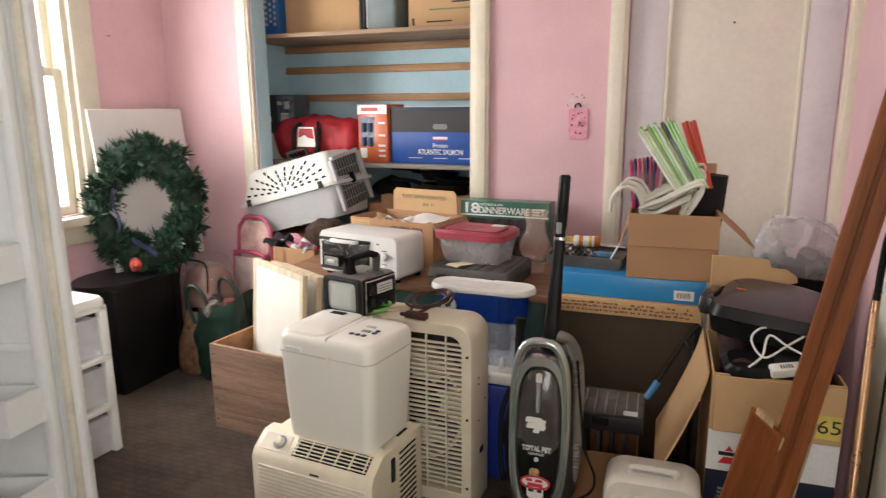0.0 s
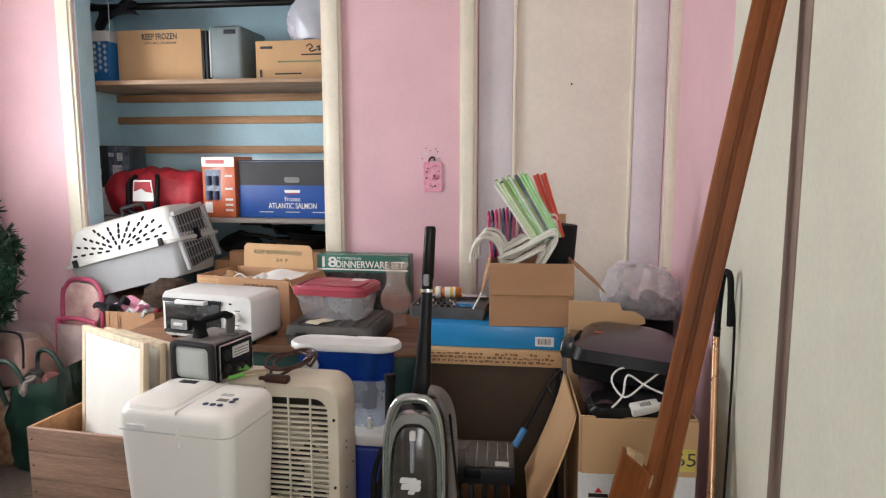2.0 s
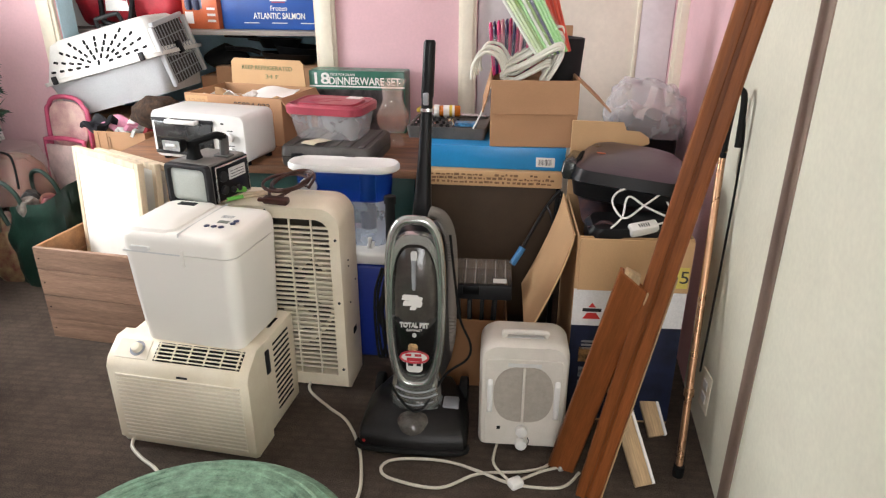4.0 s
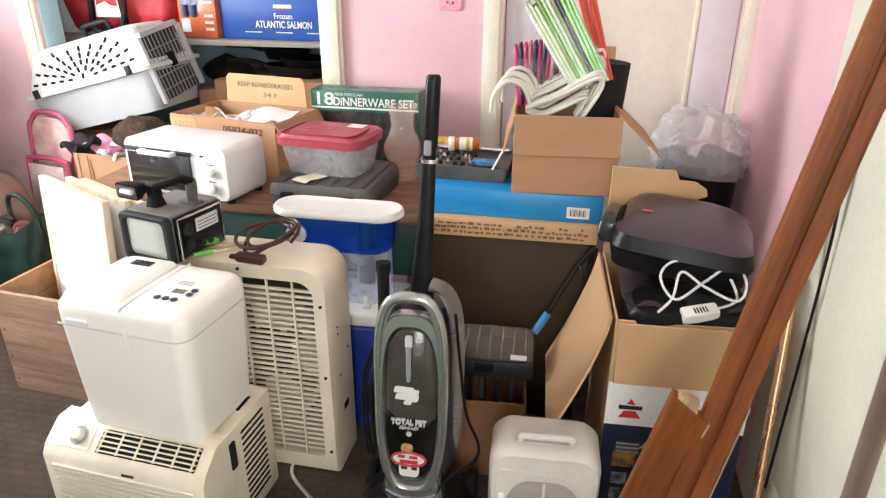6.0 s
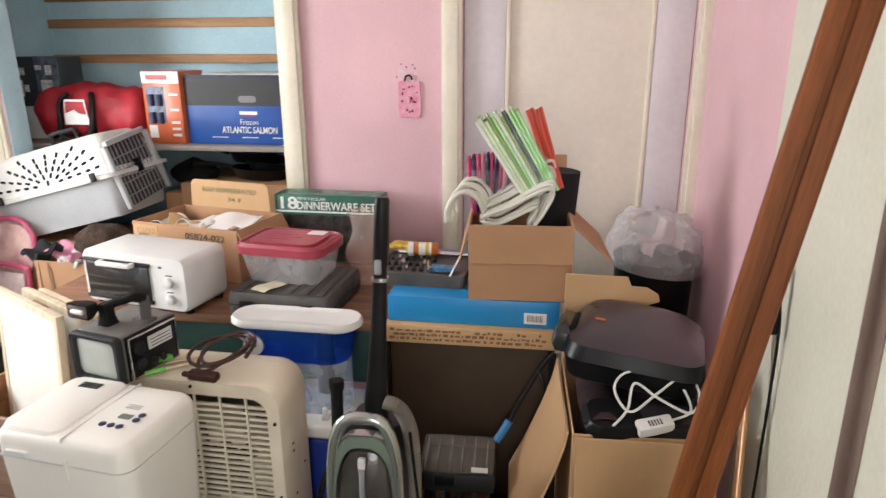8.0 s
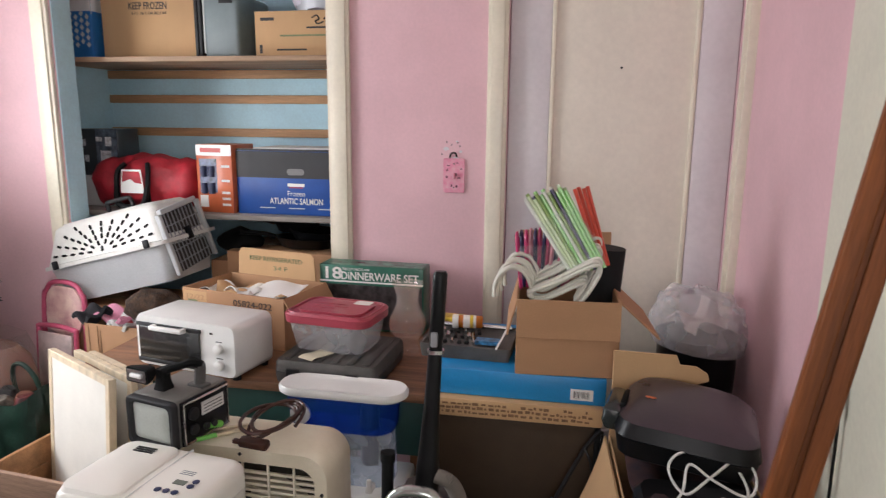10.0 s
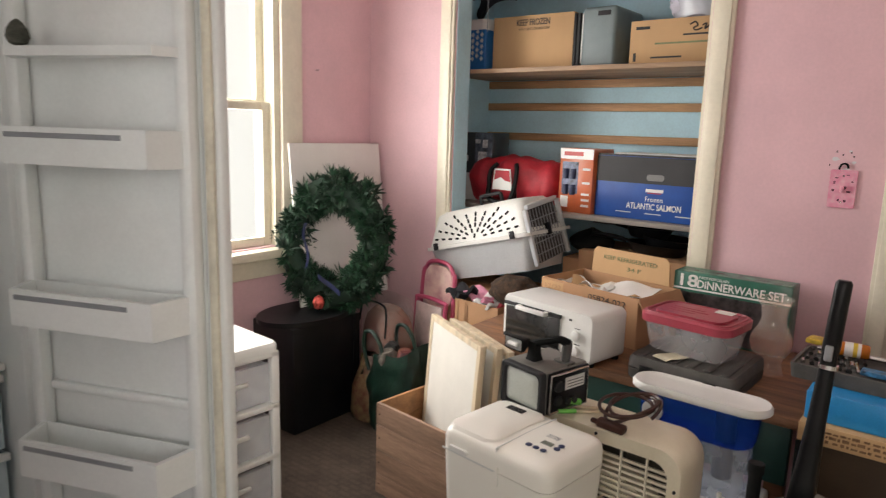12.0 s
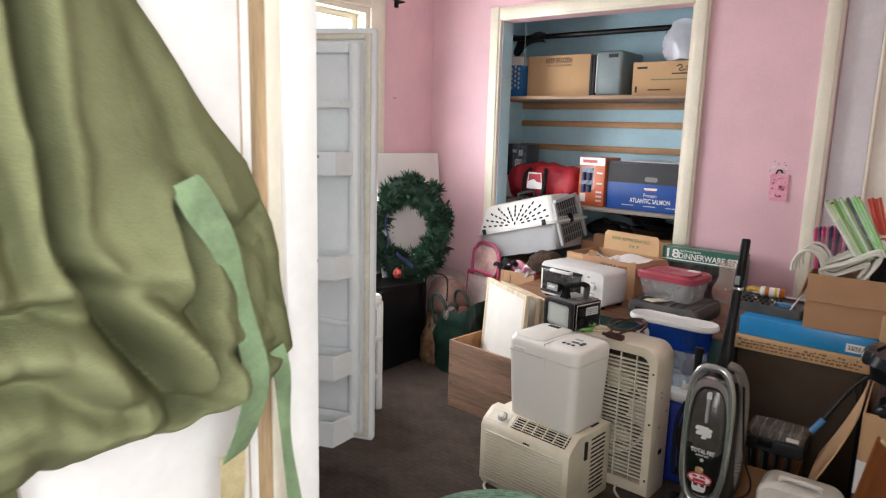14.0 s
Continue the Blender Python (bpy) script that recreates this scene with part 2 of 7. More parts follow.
def rounded(w, h, r, n=6):
    """A rounded rectangle, centred, as points."""
    out = []
    for cx, cy, a0 in ((w / 2 - r, h / 2 - r, 0), (-w / 2 + r, h / 2 - r, 90), (-w / 2 + r, -h / 2 + r, 180), (w / 2 - r, -h / 2 + r, 270)):
        for i in range(n + 1):
            a = radians(a0 + 90 * i / n)
            out.append((cx + r * math.cos(a), cy + r * math.sin(a)))
    return out


def loft(rings, caps=True):
    """Skin over equal-sized rings of points."""
    bm = bmesh.new()
    vr = [[bm.verts.new(p) for p in ring] for ring in rings]
    n = len(vr[0])
    for a, b in zip(vr, vr[1:]):
        for i in range(n):
            bm.faces.new((a[i], a[(i + 1) % n], b[(i + 1) % n], b[i]))
    if caps:
        bm.faces.new(list(reversed(vr[0])))
        bm.faces.new(vr[-1])
    bmesh.ops.recalc_face_normals(bm, faces=bm.faces[:])
    return bm


def lathe(profile, n=24, caps=True):
    return loft([[(r * math.cos(2 * math.pi * i / n), r * math.sin(2 * math.pi * i / n), z) for i in range(n)] for r, z in profile], caps)


def smooth_path(points, steps=6, closed=False):
    pts = [Vector(p) for p in points]
    out = []
    k = len(pts)
    for i in range(k if closed else k - 1):
        p0, p1, p2, p3 = (pts[(i - 1) % k] if closed or i else pts[0]), pts[i], pts[(i + 1) % k], (pts[(i + 2) % k] if closed or i + 2 < k else pts[-1])
        for s in range(steps):
            u = s / steps
            out.append(0.5 * (2 * p1 + (p2 - p0) * u + (2 * p0 - 5 * p1 + 4 * p2 - p3) * u * u + (3 * p1 - p0 - 3 * p2 + p3) * u ** 3))
    if not closed:
        out.append(pts[-1])
    return out


def tube(points, r, n=8, steps=6, closed=False, smooth=True):
    """A round tube or cord through points."""
    pts = smooth_path(points, steps, closed) if smooth else [Vector(p) for p in points]
    rings = []
    normal = Vector((0, 0, 1))
    for i, p in enumerate(pts):
        q = pts[(i + 1) % len(pts)] if closed or i + 1 < len(pts) else p
        o = pts[i - 1] if closed or i else p
        d = (q - o).normalized()
        side = d.cross(normal)
        if side.length < 0.1:
            side = d.cross(Vector((1, 0, 0)))
        side.normalize()
        normal = side.cross(d).normalized()
        rr = r(i / (len(pts) - 1)) if callable(r) else r
        rings.append([p + rr * (math.cos(2 * math.pi * j / n) * side + math.sin(2 * math.pi * j / n) * normal) for j in range(n)])
    if closed:
        rings.append(rings[0])
    return loft(rings, caps=not closed)


def sheet(fn, nu, nv, thick=0.002):
    """A thin curved sheet: fn(u, v) gives points; both sides and the rim are built."""
    bm = bmesh.new()
    grid = [[bm.verts.new(fn(i / nu, j / nv)) for j in range(nv + 1)] for i in range(nu + 1)]
    for i in range(nu):
        for j in range(nv):
            bm.faces.new((grid[i][j], grid[i + 1][j], grid[i + 1][j + 1], grid[i][j + 1]))
    bmesh.ops.recalc_face_normals(bm, faces=bm.faces[:])
    bmesh.ops.solidify(bm, geom=bm.faces[:], thickness=thick)
    return bm


def mesh_of(name, bm, material, flat=False):
    me = bpy.data.meshes.new(name)
    bm.to_mesh(me)
    bm.free()
    me.materials.append(material)
    if not flat:
        me.shade_smooth()
        me.set_sharp_from_angle(angle=radians(38))
    return me


def part(name, bm, material, parent, label=""):
    ob = new(name, mesh_of(name, bm, material))
    ob.parent = parent
    return tagged(ob, label)


def share(name, mesh, parent, m):
    """A piece on a mesh that other pieces also use."""
    ob = new(name, mesh)
    ob.parent = parent
    ob.matrix_local = m
    return ob


def thing(name, label, category, m, group="", kind=""):
    ob = new(name)
    ob.empty_display_size = 0.05
    ob.matrix_world = m
    return tagged(ob, label, category, group, kind)


def solo(name, bm, material, label, category, m=None, group="", kind=""):
    ob = new(name, mesh_of(name, bm, material))
    if m is not None:
        ob.matrix_world = m
    return tagged(ob, label, category, group, kind)


def words(text, size, material, parent, m, name="lettering", label="", width=0.0, bold=0.0, thick=0.0006):
    """Raised print; m places its centre, x along the line, z out of the surface."""
    cu = bpy.data.curves.new(name, "FONT")
    cu.body, cu.size, cu.align_x, cu.align_y, cu.extrude, cu.offset = text, size, "CENTER", "CENTER", thick, bold
    cu.resolution_u = 3
    tmp = bpy.data.objects.new("tmp", cu)
    scene.collection.objects.link(tmp)
    bpy.context.view_layer.update()
    me = bpy.data.meshes.new_from_object(tmp.evaluated_get(bpy.context.evaluated_depsgraph_get()))
    bpy.data.objects.remove(tmp)
    xs = [v.co.x for v in me.vertices]
    if width and xs:
        k = width / (max(xs) - min(xs))
        me.transform(Matrix.Diagonal((k, 1, 1, 1)))
    me.name = name
    me.materials.clear()
    me.materials.append(material)
    ob = new(name, me)
    ob.parent = parent
    ob.matrix_local = m
    return tagged(ob, label)


FRONT = pose(0, 0, 0, 90, 0, 0)


def on_front(x, y, z, rz=0, lean=0):
    """The pose of print on a face that looks towards -y."""
    return pose(x, y, z) @ pose(0, 0, 0, 90, 0, 0) @ pose(0, 0, 0, -lean, 0, rz)


# ---- setting ----
def structure(name, bm, material, label, category="wall"):
    return solo(name, bm, material, label, category, kind="structure")


structure("floor", span(-2.3, 1.7, -1.7, 3.75, -0.12, 0.0), CARPET, "grey-brown low-pile carpet, worn and mottled", "floor")
structure("ceiling", span(-2.3, 1.7, -1.7, 3.75, 2.45, 2.55), CEIL, "plain white ceiling", "ceiling")
structure("wall_north", join(span(-2.06, -1.53, 3.0, 3.1, 0, 2.45), span(-0.42, 0.224, 3.0, 3.1, 0, 2.45), span(0.967, 1.10, 3.0, 3.1, 0, 2.45),
                             span(-1.53, -0.42, 3.0, 3.1, 2.01, 2.45), span(0.224, 0.967, 3.0, 3.1, 2.04, 2.45)), PINK, "pink painted wall with scuffs")
structure("wall_west", join(span(-2.20, -2.06, 0.17, 1.56, 0, 2.45), span(-2.20, -2.06, 2.43, 3.1, 0, 2.45), span(-2.20, -2.06, 1.56, 2.43, 0, 0.77),
                            span(-2.20, -2.06, 1.56, 2.43, 2.04, 2.45)), PINK, "pink painted wall around a window")


def east(y):
    return 0.94 + (y - 1.7) * 0.055


def wall_slab(y0, y1):
    return prism([(east(y0), y0), (1.25, y0), (1.25, y1), (east(y1), y1)], 2.45, axis="z")


structure("wall_east", wall_slab(2.12, 3.0), PINK, "pink painted end of the side wall")
structure("wall_east_near", wall_slab(0.29, 2.12), CREAMWALL, "pale green-cream painted side wall")
# Vertical shadow on the pale wall, put in as a taupe strip.
structure("trim", prism([(east(1.535) - 0.003, 1.535), (east(1.535), 1.535), (east(1.603), 1.603), (east(1.603) - 0.003, 1.603)], 2.44, axis="z"), surf("wall_shadow_taupe", (0.27, 0.195, 0.155), 0.7, var=0.12, scale=5, bump=0.1), "narrow painted shadow running up the pale wall as a taupe strip", "trim")
# The window opening is added to let the south fill in.
structure("wall_south", join(span(-2.06, -1.57, 0.17, 0.29, 0, 2.45), span(-0.73, -0.06, 0.17, 0.29, 0, 2.45), span(-1.57, -0.73, 0.17, 0.29, 0, 0.78), span(-1.57, -0.73, 0.17, 0.29, 2.02, 2.45), span(0.84, 1.25, 0.17, 0.29, 0, 2.45), span(-0.06, 0.84, 0.17, 0.29, 2.06, 2.45)), PINK, "pink wall with the room doorway and an added window opening")
structure("wall_hall", join(span(-0.72, -0.64, -1.6, 0.17, 0, 2.45), span(1.60, 1.70, -1.6, -1.32, 0, 2.45), span(1.60, 1.70, -0.38, 0.29, 0, 2.45), span(1.60, 1.70, -1.32, -0.38, 0, 0.75), span(1.60, 1.70, -1.32, -0.38, 2.15, 2.45), span(-0.72, -0.06, -1.7, -1.6, 0, 2.45), span(0.96, 1.7, -1.7, -1.6, 0, 2.45), span(-0.06, 0.96, -1.7, -1.6, 0, 0.75),
                            span(-0.06, 0.96, -1.7, -1.6, 2.15, 2.45), span(1.25, 1.60, 0.17, 0.29, 0, 2.45)), WHITEPAINT, "white painted hallway walls")
for cx0, cx1, cy0, cy1 in ((-1.80, -1.75, 3.1, 3.619), (-0.25, -0.20, 3.1, 3.619), (-1.80, -0.20, 3.62, 3.68)):
    structure("wall_closet", span(cx0, cx1, cy0, cy1, 0, 2.45), BLUEWALL, "light blue closet interior wall")


def casing(name, x0, x1, top, width, y, label):
    """Moulded trim round an opening in the north wall."""
    root = thing(name, label, "trim", pose(0, 0, 0), kind="structure")

    def leg(xa, xb, z0, z1):
        return join(span(xa, xb, y - 0.018, y, z0, z1, 0.004), span(xa + 0.012, xb - 0.012, y - 0.026, y - 0.018, z0, z1, 0.003))
    part("trim", leg(x0 - width, x0, 0, top + width), TRIM, root)
    part("trim", leg(x1, x1 + width, 0, top + width), TRIM, root)
    part("trim", join(span(x0, x1, y - 0.018, y, top, top + width, 0.004), span(x0, x1, y - 0.026, y - 0.018, top + 0.012, top + width - 0.012, 0.003)), TRIM, root)
    return root


casing("closet_trim", -1.535, -0.415, 2.01, 0.075, 3.0, "cream painted closet opening trim")
part("jamb_lining", span(-1.534, -1.526, 3.001, 3.104, 0, 2.006), BLUEWALL, bpy.data.objects["closet_trim"])
part("jamb_lining", span(-0.430, -0.416, 3.001, 3.104, 0, 2.006), TRIM, bpy.data.objects["closet_trim"])
casing("door_trim", 0.222, 0.969, 2.04, 0.07, 3.0, "cream painted door casing, worn at the edge")

door = thing("door_2", "closed cream door with one long recessed panel", "door", pose(0, 3.0, 0), kind="structure")
part("stile", span(0.226, 0.365, 0.012, 0.05, 0.01, 2.035, 0.003), STILE, door)
part("stile", span(0.845, 0.965, 0.012, 0.05, 0.01, 2.035, 0.003), STILE, door)
part("rail", join(span(0.365, 0.845, 0.012, 0.05, 1.90, 2.035, 0.003), span(0.365, 0.845, 0.012, 0.05, 0.01, 0.22, 0.003)), STILE, door)
part("panel", span(0.36, 0.85, 0.026, 0.044, 0.2, 1.92), DOORPAINT, door)
part("moulding", join(span(0.365, 0.381, 0.010, 0.028, 0.22, 1.90, 0.006), span(0.829, 0.845, 0.010, 0.028, 0.22, 1.90, 0.006)), TRIM, door)
part("peephole", rod(0.0035, 0.012, m=pose(0.60, 0.028, 1.527, 90)), MATTBLACK, door)

# switch plate
plate = thing("switch_plate", "pink patterned light switch plate on the pink wall", "light switch", pose(0.0385, 2.999, 1.155), kind="")
PLATE = surf("mottled_pink_plate", (0.62, 0.20, 0.30), 0.4, var=0.35, scale=55, bump=0.05, tint=(0.80, 0.45, 0.52))
part("plate", prism(rounded(0.077, 0.122, 0.006), 0.006, (0, -0.006, 0), 0.0015, 1), PLATE, plate)
part("toggle", block(0.010, 0.014, 0.022, (0, -0.012, -0.011), 0.003), PLATE, plate)
for sz in (0.042, -0.042):
    part("screw", rod(0.003, 0.003, m=pose(0, -0.005, sz, 90)), CHROME, plate)
MARK = surf("brown_scuff", (0.12, 0.06, 0.07), 0.7, var=0.3)
for dx, dz, w, h in ((-0.020, 0.035, 0.010, 0.004), (0.012, 0.045, 0.008, 0.003), (-0.026, -0.005, 0.008, 0.008), (0.004, 0.004, 0.014, 0.010), (0.018, -0.008, 0.012, 0.005), (-0.008, -0.036, 0.006, 0.008), (0.010, -0.038, 0.008, 0.009), (-0.024, 0.020, 0.005, 0.010), (0.026, 0.024, 0.006, 0.005)):
    part("print_mark", prism(rounded(w, h, min(w, h) * 0.4, 3), 0.0006, (dx, -0.0066, dz)), surf("dark_pink_ink", (0.14, 0.03, 0.06), 0.5), plate)
part("hook", tube([(-0.016, -0.004, 0.062), (-0.010, -0.006, 0.078), (0.004, -0.006, 0.080), (0.010, -0.004, 0.066)], 0.003, 6, 4), MATTBLACK, plate)
for dx, dz in ((-0.045, 0.075), (-0.028, 0.118), (0.012, 0.116), (0.02, 0.104), (-0.01, 0.108)):
    solo("wall_speck", prism(rounded(0.004, 0.006, 0.0015, 2), 0.001, (0.0385 + dx, 2.999, 1.155 + dz)), MARK, "small dark scuff on the pink wall", "scuff", group="scuffs above the switch")
for dx, dz, w in ((-0.03, 0.16, 0.012), (0.0, 0.115, 0.03), (0.022, 0.15, 0.008), (0.01, 0.185, 0.006)):
    solo("wall_chip", prism([(w * math.cos(a) * random.uniform(0.6, 1.0), w * 0.7 * math.sin(a) * random.uniform(0.6, 1.0)) for a in np.linspace(0, 6.0, 9)], 0.001, (0.0385 + dx, 2.999, 1.09 + dz)), STILE, "chipped patch in the pink paint", "paint chip")

# window
win = thing("window_1", "bright double-hung window with cream frame and sill", "window", pose(-2.06, 0, 0), kind="structure")
part("casing", join(span(0, 0.02, 2.43, 2.545, 0.72, 2.14, 0.005), span(0, 0.02, 1.45, 1.56, 0.72, 2.14, 0.005), span(0, 0.02, 1.56, 2.43, 2.04, 2.14, 0.005)), TRIM, win)
part("window_sill", span(-0.05, 0.06, 1.42, 2.575, 0.725, 0.765, 0.006), TRIM, win)
part("apron", span(0, 0.018, 1.46, 2.535, 0.64, 0.724, 0.004), TRIM, win)
part("jamb", join(span(-0.14, 0, 2.40, 2.43, 0.77, 2.04), span(-0.14, 0, 1.56, 1.59, 0.77, 2.04), span(-0.14, 0, 1.59, 2.40, 2.01, 2.04)), TRIM, win)


def sash(z0, z1, x):
    out = [span(x, x + 0.03, 2.36, 2.40, z0, z1, 0.003), span(x, x + 0.03, 1.59, 1.63, z0, z1, 0.003), span(x, x + 0.03, 1.63, 2.36, z0, z0 + 0.04, 0.003), span(x, x + 0.03, 1.63, 2.36, z1 - 0.035, z1, 0.003)]
    return join(*out)


part("lower_sash", sash(0.77, 1.40, -0.06), TRIM, win)
part("upper_sash", sash(1.37, 2.01, -0.10), TRIM, win)
glass = clear("window_glass", (0.95, 0.97, 0.96), 0.02, 0.05)
for x, z0, z1 in ((-0.046, 0.81, 1.365), (-0.086, 1.41, 1.975)):
    pane = part("pane", span(x, x + 0.004, 1.63, 2.36, z0, z1), glass, win)
    pane.visible_shadow = False
# Unseen window, added as a surround for the south fill lamp.
win2 = thing("window_2", "added unseen window with a cream frame beside the doorway", "window", pose(0, 0.29, 0), kind="structure")
part("casing", join(span(-1.66, -1.57, 0, 0.02, 0.70, 2.11, 0.005), span(-0.73, -0.64, 0, 0.02, 0.70, 2.11, 0.005), span(-1.57, -0.73, 0, 0.02, 2.02, 2.11, 0.005)), TRIM, win2)
part("window_sill", span(-1.68, -0.62, 0, 0.06, 0.74, 0.78, 0.006), TRIM, win2)
part("window_frame", join(span(-1.57, -1.53, -0.05, -0.02, 0.78, 2.02, 0.003), span(-0.77, -0.73, -0.05, -0.02, 0.78, 2.02, 0.003), span(-1.53, -0.77, -0.05, -0.02, 0.78, 0.82, 0.003), span(-1.53, -0.77, -0.05, -0.02, 1.98, 2.02, 0.003), span(-1.53, -0.77, -0.05, -0.02, 1.38, 1.42, 0.003)), TRIM, win2)
for z0, z1 in ((0.82, 1.38), (1.42, 1.98)):
    pane = part("pane", span(-1.53, -0.77, -0.038, -0.034, z0, z1), glass, win2)
    pane.visible_shadow = False
rodthing = thing("curtain_rod", "thin dark curtain rod above the window", "curtain rod", pose(-2.0, 1.99, 2.10))
part("rod", tube([(-0.055, 0.66, 0), (0.0, 0.65, 0), (0.01, 0.55, 0), (0.01, -0.55, 0), (0.0, -0.65, 0), (-0.055, -0.66, 0)], 0.005, 8, 3), MATTBLACK, rodthing)
for by in (0.66, -0.66):
    part("bracket", block(0.006, 0.03, 0.05, (-0.056, by, -0.025)), MATTBLACK, rodthing)
back = structure("backdrop", span(-2.62, -2.60, 0.9, 3.1, 0.2, 2.9), SKYGLOW, "bright overcast sky outside the window", "sky")
solo("nail", rod(0.004, 0.02, m=pose(-2.062, 2.64, 1.555, 0, 90, 0)), CHROME, "small nail in the pink wall", "nail")

# closet fittings
for z in (1.57, 0.935):
    shelf = solo("closet_shelf", span(-1.748, -0.252, 3.17, 3.618, z, z + 0.02, 0.002), SHELFWOOD if z > 1 else surf("grey_worn_board", (0.36, 0.32, 0.29), 0.6, var=0.15, scale=6, stretch=(0.3, 4, 4)), "long closet shelf board with a worn front edge" if z > 1 else "grey worn closet shelf board", "shelf", group="closet shelves")
for z in (1.528, 1.415, 1.262, 0.893):
    solo("shelf_cleat", span(-1.748, -0.252, 3.598, 3.619, z, z + 0.038, 0.002), CLEATWOOD, "raw wooden strip nailed across the blue wall", "cleat", group="closet cleats")
solo("closet_rod", rod(0.016, 1.50, m=pose(-1.75, 3.36, 1.96, 0, 90, 0)), BLACK, "black closet hanging rod", "closet rod")

# doorway to the hall
frame_root = thing("doorway_frame", "white painted door frame with bare wood seams", "door frame", pose(0, 0, 0), kind="structure")
part("jamb", span(-0.06, -0.02, 0.233, 0.292, 0, 2.06, 0.003), WHITEPAINT, frame_root)
part("stop", span(-0.06, -0.026, 0.2075, 0.2305, 0, 2.06, 0.003), TRIM, frame_root)
part("jamb", span(-0.06, -0.030, 0.168, 0.1825, 0, 2.06), WHITEPAINT, frame_root)
part("seam", span(-0.055, -0.028, 0.1835, 0.2065, 0, 2.06), RAWWOOD, frame_root)
part("seam", span(-0.055, -0.032, 0.231, 0.233, 0, 2.06), RAWWOOD, frame_root)
part("jamb", span(0.84, 0.88, 0.168, 0.292, 0, 2.06, 0.003), WHITEPAINT, frame_root)
part("head", span(-0.06, 0.88, 0.168, 0.292, 2.06, 2.09, 0.003), WHITEPAINT, frame_root)
leaf = thing("door_1", "white painted room door standing open into the hall", "door", pose(-0.02, 0.166, 0), kind="structure")
part("leaf", span(-0.042, -0.002, -0.80, -0.004, 0.01, 2.05, 0.003), WHITEPAINT, leaf)
part("edge", span(-0.040, -0.006, -0.0035, 0.0, 0.01, 2.05), RAWWOOD, leaf)
part("hinge", join(rod(0.006, 0.09, (0.002, 0.0, 0.25)), rod(0.006, 0.09, (0.002, 0.0, 1.75))), CHROME, leaf)

# ---- big standing things ----
# fridge, door ajar
fridge = thing("refrigerator", "old white refrigerator with its door wide open, empty shelves", "refrigerator", pose(-1.60, 1.23, 0))
part("body", join(span(-0.45, 0, -0.68, -0.64, 0.10, 1.72, 0.004), span(-0.45, 0, -0.04, 0.0, 0.10, 1.72, 0.004), span(-0.45, 0, -0.64, -0.04, 1.66, 1.72, 0.004),
                  span(-0.45, -0.41, -0.64, -0.04, 0.10, 1.66), span(-0.41, 0, -0.64, -0.04, 0.10, 0.16, 0.004)), FRIDGEWHITE, fridge)
part("kickplate", span(-0.44, -0.03, -0.67, -0.01, 0.0, 0.098), FRIDGEWHITE, fridge)
for i in range(9):
    part("slat", span(-0.032, -0.022, -0.64, -0.04, 0.012 + i * 0.009, 0.017 + i * 0.009), GREY, fridge)
for z in (0.62, 0.87, 1.13, 1.38):
    rack = part("shelf", span(-0.40, -0.145, -0.635, -0.045, z - 0.006, z), clear("shelf_glass", (0.80, 0.90, 0.90), 0.08, 0.35), fridge, "glass fridge shelf with white rim")
    part("rim", span(-0.145, -0.125, -0.637, -0.043, z - 0.018, z + 0.004, 0.003), WHITE, rack)
for z, h in ((0.37, 0.22), (0.165, 0.19)):
    CRISP = clear("crisper_plastic", (0.78, 0.88, 0.92), 0.2, 0.55)
    drawer = part("crisper_drawer", span(-0.14, -0.134, -0.63, -0.06, z, z + h), CRISP, fridge, "clear blue-tinted drawer")
    part("side_panel", span(-0.40, -0.141, -0.066, -0.06, z, z + h), CRISP, drawer)
    part("base", span(-0.40, -0.141, -0.63, -0.067, z, z + 0.006), CRISP, drawer)
    part("rim", span(-0.142, -0.120, -0.636, -0.05, z + h - 0.02, z + h, 0.003), WHITE, drawer)
part("control_box", block(0.08, 0.05, 0.05, (-0.30, -0.30, 1.60), 0.006), DARKGREY, fridge)
part("rail_strip", block(0.012, 0.03, 1.1, (-0.40, -0.25, 0.5), 0.003), CHROME, fridge)
fd = new("fridge_door")
fd.parent, fd.matrix_local = fridge, pose(0.01, -0.02, 0, 0, 0, 22)
fd.empty_display_size = 0.05
tagged(fd, "open fridge door with moulded bins")


